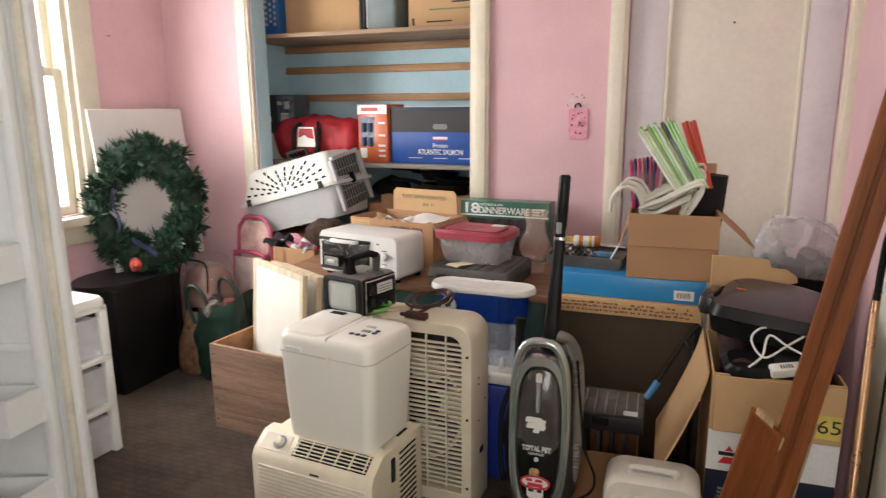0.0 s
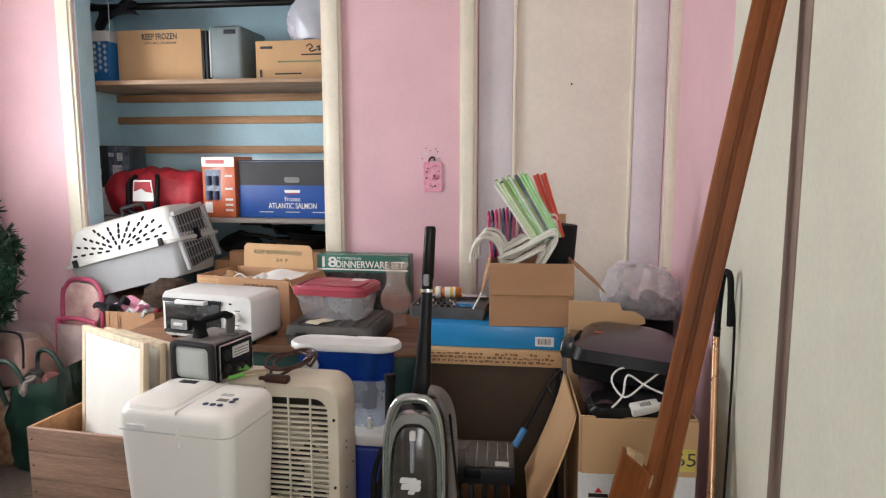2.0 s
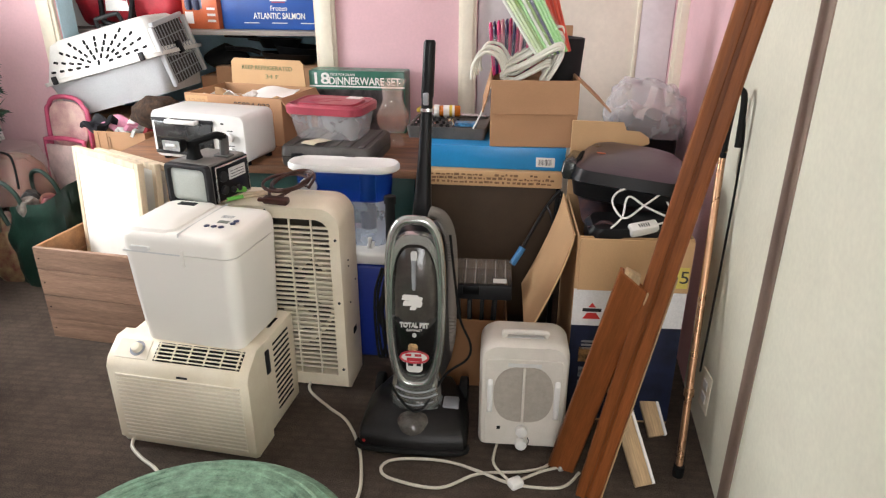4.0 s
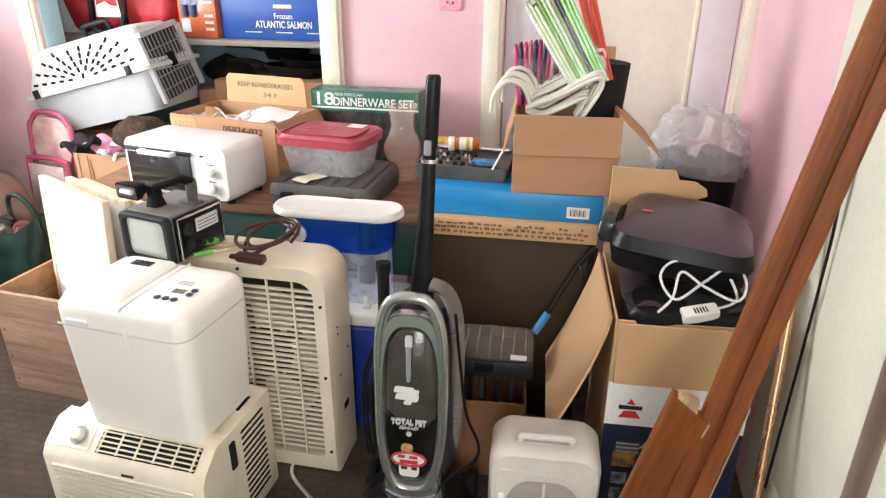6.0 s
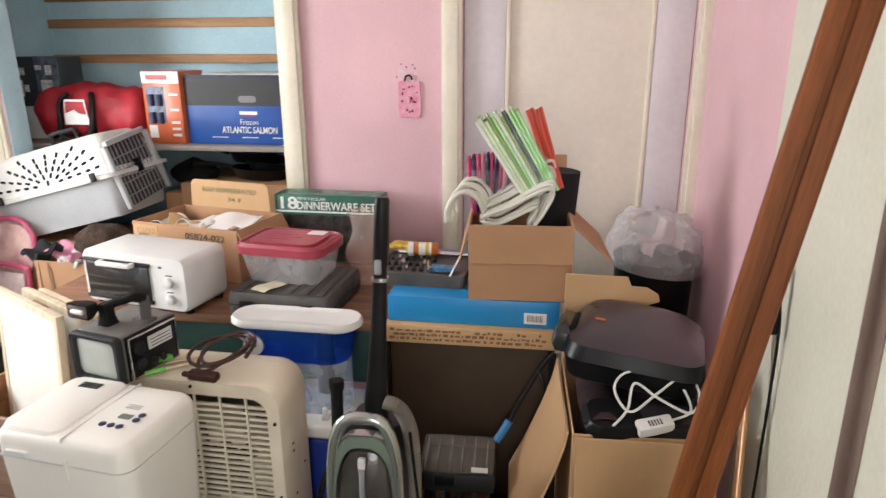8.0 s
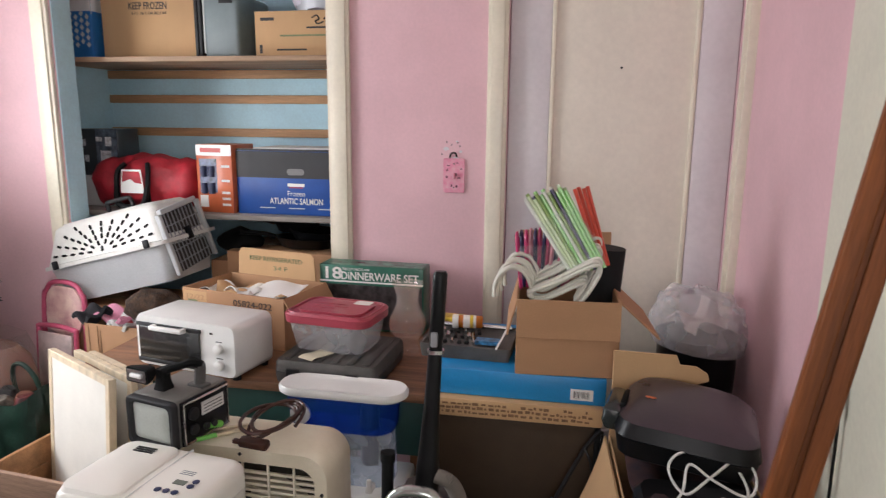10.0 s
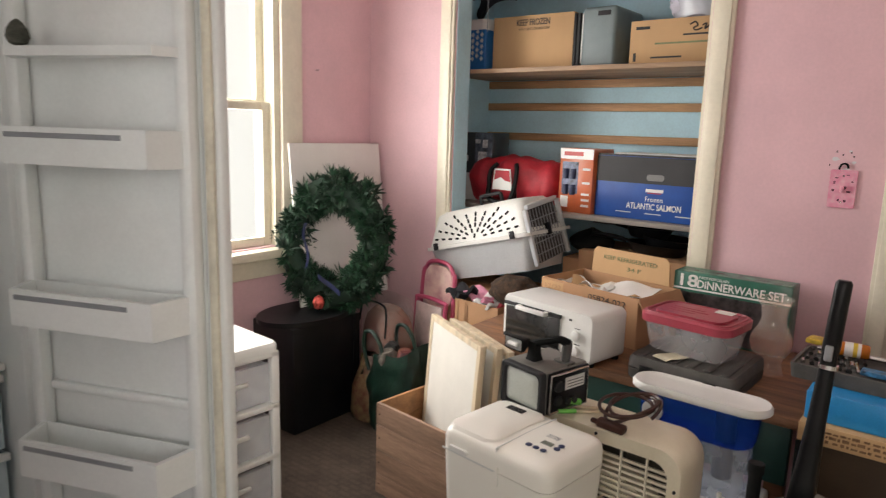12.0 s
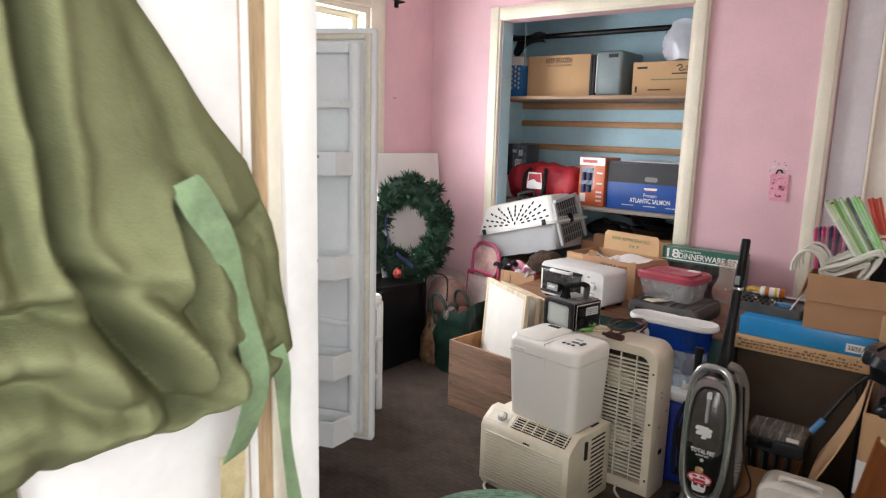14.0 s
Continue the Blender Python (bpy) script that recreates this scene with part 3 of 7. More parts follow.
def fdoor():
    w = 0.605
    part("outer_panel", span(0, w, -0.004, 0.036, 0.12, 1.735, 0.012, 3), FRIDGEWHITE, fd)
    part("liner", span(0.045, w - 0.045, -0.012, -0.005, 0.16, 1.69, 0.003), FRIDGEWHITE, fd)
    for xa in (0.045, w - 0.085):
        part("liner_rail", span(xa, xa + 0.04, -0.055, -0.013, 0.17, 1.68, 0.012), FRIDGEWHITE, fd)
    part("liner_rail", span(0.085, w - 0.085, -0.055, -0.013, 1.64, 1.68, 0.012), FRIDGEWHITE, fd)
    gas = [span(0.012, 0.036, -0.018, -0.0045, 0.14, 1.715, 0.006), span(w - 0.036, w - 0.012, -0.018, -0.0045, 0.14, 1.715, 0.006), span(0.036, w - 0.036, -0.018, -0.0045, 0.14, 0.162, 0.006), span(0.036, w - 0.036, -0.018, -0.0045, 1.693, 1.715, 0.006)]
    part("gasket", join(*gas), GASKET, fd, "yellowed rubber door seal")
    for z, h, dep in ((1.445, 0.022, 0.055), (1.20, 0.085, 0.085), (0.81, 0.09, 0.095), (0.42, 0.095, 0.105), (0.15, 0.10, 0.11)):
        x0, x1 = 0.070, w - 0.062
        out = [(x0, -0.045), (x1, -0.045), (x1, -0.05), (x1 - 0.035, -0.05 - dep), (x0 + 0.035, -0.05 - dep), (x0, -0.05)]
        inner = [(x0 + 0.012, -0.047), (x1 - 0.012, -0.047), (x1 - 0.014, -0.052), (x1 - 0.043, -0.05 - dep + 0.012), (x0 + 0.043, -0.05 - dep + 0.012), (x0 + 0.014, -0.052)]
        rings = [[(x, y, z) for x, y in out], [(x, y, z + h) for x, y in out], [(x, y, z + h) for x, y in inner], [(x, y, z + 0.012) for x, y in inner]]
        b = part("bin", loft(rings), FRIDGEWHITE, fd)
        if h > 0.05:
            part("groove", span(x0 + 0.05, x1 - 0.10, -0.052 - dep, -0.0495 - dep, z + h - 0.024, z + h - 0.012), GREY, b)
    part("ledge", span(0.085, w - 0.085, -0.032, -0.012, 0.60, 0.625, 0.008), FRIDGEWHITE, fd)


fdoor()
solo("pine_cone", lathe([(0.004, 0), (0.02, 0.008), (0.026, 0.022), (0.022, 0.04), (0.012, 0.055), (0.003, 0.062)], 14), surf("grey_cone", (0.10, 0.10, 0.08), 0.9, var=0.3, scale=60, bump=1.0, grain=150), "small dark grey rounded ornament on a fridge door shelf", "ornament", pose(-1.60 + 0.16, 1.20 - 0.02, 1.467))

# window air conditioner
ac = thing("air_conditioner", "aged beige window air conditioner standing on the carpet", "air conditioner", pose(-0.443, 1.645, 0, 0, 0, -5))


def build_ac():
    w, d, h = 0.405, 0.29, 0.305
    part("case", span(-w / 2 + 0.012, w / 2 - 0.006, 0.075, d, 0.01, h - 0.012, 0.006), BEIGE, ac)
    prof = [(0.0, 0.012), (-0.012, 0.02), (-0.012, 0.245), (0.0, 0.268), (0.05, h), (0.09, h), (0.09, 0.0), (0.0, 0.0)]
    rings = []
    for x, k in ((-w / 2, 0.985), (-w / 2 + 0.008, 1.0), (w / 2 - 0.008, 1.0), (w / 2, 0.985)):
        rings.append([(x, y + (1 - k) * 0.3, z * k + (1 - k) * 0.1) for y, z in prof])
    part("front_bezel", loft(rings), BEIGE, ac)
    for i in range(17):
        z = 0.028 + i * 0.0122
        part("louvre", span(-w / 2 + 0.028, w / 2 - 0.02, -0.0175, -0.0125, z, z + 0.0075, 0.0015, 1), IVORY, ac)
    slope = pose(0, 0.024, 0.285, 36.5, 0, 0)
    part("exhaust_recess", block(0.245, 0.052, 0.003, (0.055, 0, -0.0005), m=slope), MATTBLACK, ac)
    for i in range(5):
        part("exhaust_slat", block(0.245, 0.0032, 0.006, (0.055, -0.021 + i * 0.0105, 0.001), 0.001, 1, m=slope), BEIGE, ac)
    for i in range(6):
        part("exhaust_rib", block(0.003, 0.05, 0.006, (-0.06 + i * 0.046, 0, 0.001), m=slope), BEIGE, ac)
    part("control_panel", block(0.095, 0.054, 0.003, (-0.134, 0, -0.0005), 0.001, 1, m=slope), IVORY, ac)
    part("knob", rod(0.015, 0.016, (-0.122, 0.002, 0.002), 0.012, m=slope, bevel=0.003), IVORY, ac)
    part("dial_print", rod(0.021, 0.001, (-0.122, 0.002, 0.0026), m=slope), GREY, ac)
    part("badge", block(0.03, 0.002, 0.006, (0.02, -0.0125, 0.235)), DARKGREY, ac)
    for i in range(13):
        part("side_slot", block(0.004, 0.095, 0.0055, (w / 2 - 0.006, 0.20, 0.05 + i * 0.0175), m=Matrix.Translation((0, 0, 0))), MATTBLACK, ac)
    part("grip", span(w / 2 - 0.004, w / 2 + 0.002, 0.098, 0.118, 0.20, 0.27, 0.002), DARKGREY, ac)
    part("side_seam", span(w / 2 - 0.008, w / 2 - 0.004, 0.086, 0.092, 0.01, 0.29), surf("rust_stain", (0.34, 0.24, 0.12), 0.7, var=0.3, scale=30), ac)
    for i in range(6):
        part("top_slot", block(0.008, 0.055, 0.003, (0.085 + i * 0.017, 0.215, h - 0.0135), m=pose(0, 0, 0)), MATTBLACK, ac)


build_ac()

# bread machine on the air conditioner
bread = thing("bread_machine", "white bread machine with a split lid and button panel", "bread machine", pose(-0.412, 1.678, 0.3055, 0, 0, -7))


def build_bread():
    w, d, h = 0.315, 0.235, 0.258
    rings = []
    for z, k, r in ((0, 0.89, 0.025), (0.012, 0.915, 0.03), (h * 0.5, 0.965, 0.034), (h, 1.0, 0.034)):
        rings.append([(x, y + d / 2, z) for x, y in rounded(w * k, d * k, r)])
    part("body", loft(rings), BREADWHITE, bread)
    lid = []
    for z, k in ((h + 0.002, 1.0), (h + 0.030, 1.0), (h + 0.042, 0.985), (h + 0.050, 0.95), (h + 0.0545, 0.88), (h + 0.056, 0.6), (h + 0.057, 0.2)):
        lid.append([(x, y + d / 2, z) for x, y in rounded(w * k, d * k, 0.034 * k)])
    blid = part("lid", loft(lid), BREADWHITE, bread, "white domed lid with a finger notch")
    part("hump", loft([[(x - 0.075, y + d / 2, z) for x, y in rounded(0.15 * k, d * 0.93 * k, 0.03 * k)] for z, k in ((h + 0.050, 1.0), (h + 0.060, 0.94), (h + 0.066, 0.75), (h + 0.068, 0.3))]), BREADWHITE, blid)
    part("seam", span(0.012, 0.0145, 0.004, d - 0.004, h + 0.030, h + 0.0572), PALEGREY, blid)
    part("seam", span(-w / 2 + 0.01, 0.012, -0.0004, 0.002, h - 0.001, h + 0.003), PALEGREY, blid)
    top = blid
    zt = h + 0.0566
    part("display", block(0.028, 0.016, 0.001, (0.078, 0.105, zt)), surf("lcd_grey", (0.20, 0.22, 0.18), 0.3), top)
    NAVY = surf("navy_button", (0.03, 0.04, 0.10), 0.4)
    for x, y in ((0.052, 0.070), (0.072, 0.070), (0.092, 0.070), (0.108, 0.098), (0.108, 0.116)):
        part("button", rod(0.0075, 0.002, (x, y, zt), bevel=0.0006), NAVY, top)
    for i in range(3):
        part("print_bar", block(0.034, 0.0018, 0.0006, (0.07, 0.135 + i * 0.006, zt)), GREY, top)
    part("vent", join(*[block(0.05, 0.004, 0.002, (-0.07 + 0.0, 0.17 + i * 0.008, h + 0.0675)) for i in range(3)]), DARKGREY, blid)
    part("handle_lip", prism(rounded(0.055, 0.012, 0.0055), 0.008, (-0.095, -0.006, h + 0.012), 0.002, 1), WHITE, blid)
    part("latch", block(0.007, 0.005, 0.045, (0.022, -0.0025, h - 0.03), 0.002), BREADWHITE, bread)


build_bread()

# box fan
fan = thing("box_fan", "yellowed beige box fan with a wire-like plastic grille", "fan", pose(-0.296, 1.975, 0, 0, 0, -2))


def build_fan():
    w, d, h = 0.44, 0.15, 0.60
    prof = [(x, z) for x, z in rounded(w, h, 0.06, 8) if z > 0] + [(-w / 2, -h / 2), (w / 2, -h / 2)]
    rings = []
    for y, k in ((0.0, 0.975), (0.012, 1.0), (d - 0.01, 1.0), (d, 0.985)):
        rings.append([(x * k, y, z * k + h / 2) for x, z in prof])
    inner = [(x, z) for x, z in rounded(w - 0.075, h - 0.085, 0.04, 8) if z > 0] + [(-(w - 0.075) / 2, -h / 2 + 0.045), ((w - 0.075) / 2, -h / 2 + 0.045)]
    rings = [[(x, d - 0.02, z + h / 2) for x, z in inner], [(x, 0.004, z + h / 2) for x, z in inner]] + rings + [[(x, d, z + h / 2) for x, z in inner], [(x, d - 0.02, z + h / 2) for x, z in inner]]
    part("housing", loft(rings, caps=False), BEIGE, fan)
    # Dark plate stands in for the shade inside the housing.
    part("shade_plate", block(w - 0.10, 0.006, h - 0.105, (0, d - 0.03, 0.052)), surf("fan_shadow_plate", (0.07, 0.06, 0.045), 0.7), fan)
    for i in range(5):
        part("rib", block(0.005, 0.008, h - 0.09, (-0.13 + i * 0.065, 0.010, 0.046), 0.0015, 1), IVORY, fan)
    for i in range(31):
        part("grille_bar", block(w - 0.076, 0.006, 0.0065, (0, 0.014, 0.062 + i * 0.0155)), IVORY, fan)
    part("motor", rod(0.075, 0.05, m=pose(0, 0.12, h / 2, 90), bevel=0.008), DARKGREY, fan)
    blade = mesh_of("blade", sheet(lambda u, v: (0.05 + 0.11 * u, 0.02 * math.sin(3 * v) - 0.02 * v, (v - 0.5) * (0.05 + 0.1 * u)), 6, 6, 0.003), IVORY)
    for i in range(5):
        share("blade", blade, fan, pose(0, 0.09, h / 2, 0, 72 * i, 0))
    part("ring", loft([[(r * math.cos(a), y, h / 2 + r * math.sin(a)) for a in np.linspace(0, 2 * math.pi, 40, endpoint=False)] for r, y in ((0.172, 0.03), (0.182, 0.03), (0.182, 0.10), (0.172, 0.10), (0.172, 0.03))], caps=False), BEIGE, fan)
    for x, z in ((w / 2 - 0.018, 0.07), (w / 2 - 0.018, 0.30), (w / 2 - 0.018, 0.50), (0.0, h - 0.02)):
        part("screw", rod(0.004, 0.003, m=pose(x, 0.001, z, 90)), DARKGREY, fan)
    part("vent_hole", block(0.003, 0.03, 0.02, (w / 2, 0.08, 0.16)), MATTBLACK, fan)
    for y, z in ((0.05, 0.42), (0.05, 0.40), (0.11, 0.33), (0.05, 0.28)):
        part("rivet", rod(0.003, 0.002, m=pose(w / 2, y, z, 0, 90, 0)), DARKGREY, fan)


build_fan()

# upright vacuum cleaner
vac = thing("vacuum_cleaner", "black upright vacuum cleaner with a silver loop frame and smoked cup", "vacuum cleaner", pose(0.160, 1.74, 0, 0, 0, 1))


def build_vac():
    foot = [(-0.148, -0.02), (-0.14, -0.045), (-0.05, -0.055), (0.05, -0.055), (0.14, -0.045), (0.148, -0.02), (0.146, 0.10), (0.10, 0.22), (-0.10, 0.22), (-0.146, 0.10)]
    rings = []
    for z, k in ((0.006, 0.97), (0.014, 1.0), (0.040, 1.0), (0.056, 0.97), (0.075, 0.86), (0.092, 0.70), (0.102, 0.5)):
        rings.append([(x * (0.45 + 0.55 * k), y * k + (1 - k) * 0.15, z) for x, y in foot])
    part("floor_head", loft(rings), surf("dusty_black_plastic", (0.014, 0.013, 0.013), 0.42, spec=0.3, var=0.3, scale=9, bump=0.08), vac)
    part("bumper", tube([(x, y - 0.002, 0.018) for x, y in foot[:6]], 0.008, 8, 4), MATTBLACK, vac)
    dome = [[(0.058 * k * math.cos(a), 0.015 + 0.06 * k * math.sin(a) - 0.02 * (1 - k), z) for a in np.linspace(0, 2 * math.pi, 28, endpoint=False)] for z, k in ((0.045, 1.0), (0.066, 0.97), (0.082, 0.84), (0.092, 0.6), (0.096, 0.2))]
    part("brush_window", loft(dome), surf("smoked_brush_cover", (0.035, 0.030, 0.026), 0.15, var=0.5, scale=40, tint=(0.10, 0.09, 0.08), coat=0.4), vac, "smoked clear brush cover")
    part("sticker", block(0.040, 0.001, 0.016, (-0.115, 0, -0.008), m=pose(0, -0.051, 0.038, -8, 0, -6)), WHITE, vac, "small white warning sticker")
    part("sticker_mark", rod(0.005, 0.001, m=pose(-0.128, -0.0505, 0.040, 90)), surf("red_print", (0.55, 0.03, 0.03), 0.5), vac)
    part("pedal", block(0.045, 0.05, 0.02, (0.098, 0.06, 0.085), 0.006), GREY, vac)
    for sx in (-1, 1):
        part("wheel", rod(0.045, 0.025, m=pose(sx * 0.125 - 0.0125, 0.19, 0.047, 0, 90, 0), bevel=0.006), MATTBLACK, vac)
    up = new("upright")
    up.parent, up.matrix_local, up.empty_display_size = vac, pose(0.003, 0.05, 0.082, -4.0, 0, 0), 0.05
    tagged(up, "leaning body with its dust cup")
    FRAMESILVER = surf("dull_silver_plastic", (0.46, 0.48, 0.46), 0.20, metal=0.8, var=0.03, scale=8, bump=0.02, gvar=0.01, coat=0.2)

    def outline(hw, z0, z1, power, taper, count=56):
        """A rounded upright shape, narrower towards its foot."""
        pts, mid, half = [], (z0 + z1) / 2, (z1 - z0) / 2
        for a in np.linspace(0, 2 * math.pi, count, endpoint=False):
            c, s_ = math.cos(a), math.sin(a)
            k = (abs(c) ** power + abs(s_) ** power) ** (-1 / power)
            z = mid + half * k * s_
            pts.append((hw * k * c * (1 - taper * max(0.0, (mid - z) / half) ** 1.4), z))
        return pts
    loop, shoulder, glass_line = outline(0.0685, 0.088, 0.553, 3.4, 0.10), outline(0.066, 0.096, 0.517, 3.6, 0.10), outline(0.0590, 0.112, 0.486, 3.0, 0.10)
    loop_path = [Vector((x, -0.022 + 0.010 * (1 - min(1, abs(z - 0.32) / 0.25)), z)) for x, z in loop]
    part("silver_frame", tube(loop_path, 0.0125, 12, 1, closed=True, smooth=False), FRAMESILVER, up, "silver looped frame")
    part("shoulder", loft([[(x, 0.0, z) for x, z in shoulder], [(x, -0.020, z) for x, z in shoulder], [(x * 0.985, -0.026, 0.30 + (z - 0.30) * 0.985) for x, z in shoulder], [(x * 1.03, -0.026, 0.30 + (z - 0.30) * 1.02) for x, z in glass_line], [(x, -0.018, z) for x, z in glass_line], [(x, -0.004, z) for x, z in glass_line]], caps=False), FRAMESILVER, up)
    SMOKED = surf("clear_smoked_front", (0.030, 0.027, 0.024), 0.10, var=0.6, scale=9, spec=0.55, tint=(0.085, 0.075, 0.065), coat=0.5)
    part("window", loft([[(x * k, y, 0.305 + (z - 0.305) * k) for x, z in glass_line] for y, k in ((-0.006, 0.995), (-0.019, 0.96), (-0.028, 0.82), (-0.034, 0.5), (-0.036, 0.15))]), SMOKED, up, "smoked clear front")
    lower = [(x, min(z, 0.322 - 0.6 * x * x / 0.06)) for x, z in glass_line]
    part("front_decal", loft([[(x * k, y, 0.22 + (z - 0.22) * k) for x, z in lower] for y, k in ((-0.020, 0.985), (-0.0295, 0.90), (-0.037, 0.55), (-0.0385, 0.1))]), surf("black_decal", (0.008, 0.008, 0.008), 0.22, var=0.2, coat=0.3), up, "black printed lower front")
    part("latch", prism(rounded(0.015, 0.026, 0.005), 0.008, (0, -0.041, 0.462), 0.002, 1), PALEGREY, up)
    part("catch", loft([[(x, -0.040 + y, z) for x, y in rounded(w_, 0.010, 0.004, 3)] for z, w_ in ((0.372, 0.008), (0.39, 0.011), (0.44, 0.011), (0.452, 0.014))]), GREY, up)
    mark = ((-0.018, 0.350, 0.020, 0.013), (0.004, 0.348, 0.016, 0.016), (0.021, 0.345, 0.012, 0.012), (-0.012, 0.334, 0.024, 0.013), (0.014, 0.331, 0.022, 0.014), (0.002, 0.320, 0.012, 0.008))
    for x, z, w_, h_ in mark:
        part("brand_mark", prism([(p + 0.25 * q, q) for p, q in rounded(w_ + 0.005, h_ + 0.002, 0.004, 3)], 0.0012, (0.8 * x - 0.004, -0.0395 + 0.5 * x * x, z)), WHITE, up)
    words("TOTAL PET", 0.018, PALEGREY, up, on_front(0.0, -0.0398, 0.272), width=0.076, bold=0.0006, thick=0.003)
    words("COMPACT", 0.008, PALEGREY, up, on_front(0.0, -0.0398, 0.258), width=0.042, thick=0.003)
    part("symbol", rod(0.006, 0.003, m=pose(0.0, -0.037, 0.243, 90)), PALEGREY, up)
    bd = part("badge", join(prism(rounded(0.070, 0.030, 0.012), 0.003, (0, -0.0405, 0.178)), prism(rounded(0.044, 0.052, 0.012), 0.003, (0, -0.0400, 0.160))), WHITE, up, "red and white paper badge")
    REDINK = surf("red_ink", (0.58, 0.03, 0.05), 0.5)
    part("badge_ring", tube([(0.037 * math.cos(a), -0.041, 0.180 + 0.017 * math.sin(a)) for a in np.linspace(0, 2 * math.pi, 20, endpoint=False)], 0.0028, 6, 2, closed=True), REDINK, bd)
    for x, z, w_, h_ in ((-0.016, 0.186, 0.016, 0.007), (0.010, 0.186, 0.018, 0.007), (0.0, 0.173, 0.040, 0.010), (-0.010, 0.158, 0.014, 0.008), (0.012, 0.158, 0.012, 0.008)):
        part("badge_print", block(w_, 0.001, h_, (x, -0.0418, z - h_ / 2)), REDINK if z > 0.165 else DARKGREY, bd)
    part("badge_pup", prism(rounded(0.026, 0.022, 0.009), 0.003, (-0.004, -0.0410, 0.207)), surf("tan_ink", (0.58, 0.38, 0.18), 0.6, var=0.3, scale=80), bd)
    part("collar", loft([[(x, 0.012 + y, z) for x, y in rounded(wx, wy, 0.030, 6)] for z, wx, wy in ((-0.014, 0.086, 0.060), (-0.004, 0.118, 0.072), (0.014, 0.138, 0.078), (0.040, 0.144, 0.078), (0.070, 0.138, 0.074), (0.100, 0.128, 0.068), (0.118, 0.116, 0.060))]), FRAMESILVER, up, "moulded silver neck")
    for i, (z, hw) in enumerate(((0.096, 0.050), (0.080, 0.056), (0.062, 0.060), (0.040, 0.050))):
        part("neck_groove", tube([(hw * t_, -0.0245 - 0.003 * (1 - t_ * t_), z - 0.016 * (1 - t_ * t_)) for t_ in (-1, -0.6, -0.2, 0.2, 0.6, 1)], 0.0022, 6, 3), GREY if i else DARKGREY, up)
    part("back_shell", loft([[(x * k * 1.05, y, 0.305 + (z - 0.305) * k) for x, z in shoulder] for y, k in ((-0.008, 0.96), (0.03, 1.02), (0.08, 0.95))]), BLACK, up)
    part("rear_body", loft([[(x + 0.006, 0.10 + y, z) for x, y in rounded(wx, 0.12, 0.035)] for z, wx in ((0.06, 0.12), (0.12, 0.165), (0.30, 0.178), (0.42, 0.168), (0.50, 0.11))]), surf("dusty_charcoal", (0.045, 0.040, 0.037), 0.6, var=0.25, scale=10), up)
    part("handle_pole", loft([[(x + 0.006 + 0.046 * (z - 0.53), 0.072 + y, z) for x, y in rounded(wx, wy, min(wx, wy) * 0.42, 4)] for z, wx, wy in ((0.46, 0.060, 0.045), (0.545, 0.050, 0.036), (0.62, 0.040, 0.030), (0.70, 0.033, 0.027), (0.80, 0.029, 0.024), (0.835, 0.027, 0.024), (0.845, 0.031, 0.030), (0.96, 0.029, 0.029), (0.972, 0.029, 0.029), (0.978, 0.022, 0.022))]), BLACK, up, "black plastic handle")
    part("handle_switch", block(0.014, 0.010, 0.030, (0.019, 0.055, 0.825), 0.003), GREY, up)
    part("handle_band", loft([[(x + 0.020, 0.072 + y, z) for x, y in rounded(0.034, 0.031, 0.012, 4)] for z in (0.808, 0.816)]), CHROME, up)
    hose = [(0.03, 0.05, 0.555), (0.060, 0.045, 0.545), (0.080, 0.05, 0.50), (0.088, 0.055, 0.42), (0.088, 0.06, 0.30), (0.082, 0.07, 0.18), (0.06, 0.08, 0.09)]
    part("hose", tube(hose, lambda u: 0.0155 + 0.0018 * math.sin(u * 420), 10, 22), surf("taupe_hose", (0.20, 0.175, 0.15), 0.6, var=0.1), up, "ribbed taupe hose")
    part("wand", join(rod(0.013, 0.14, (-0.078, 0.07, 0.44), n=16), rod(0.016, 0.02, (-0.078, 0.07, 0.568), n=16)), MATTBLACK, up)
    part("cord_hook", tube([(-0.078, 0.04, 0.33), (-0.096, 0.03, 0.31), (-0.101, 0.03, 0.26), (-0.088, 0.03, 0.22)], 0.009, 8), MATTBLACK, up)
    for dx in (0.0, 0.012, -0.008):
        part("power_cord", tube([(-0.088 + dx, 0.035, 0.40), (-0.106 + dx, 0.02, 0.33), (-0.105 + dx, 0.015, 0.22), (-0.094 + dx, 0.02, 0.14), (-0.088 - dx, 0.04, 0.24), (-0.092, 0.045, 0.36)], 0.0035, 6), MATTBLACK, up)
    part("power_cord", tube([(0.085, 0.03, 0.50), (0.100, 0.02, 0.38), (0.116, 0.015, 0.27), (0.145, 0.01, 0.20), (0.135, 0.015, 0.15), (0.08, 0.0, 0.11), (0.02, -0.035, 0.02), (-0.02, -0.045, 0.03), (-0.07, -0.03, 0.09)], 0.0035, 6), MATTBLACK, up)


build_vac()

# utility heater
heater = thing("space_heater", "off-white plastic space heater with a moulded carry handle on the carpet", "space heater", pose(0.453, 1.748, 0, 0, 0, 2))


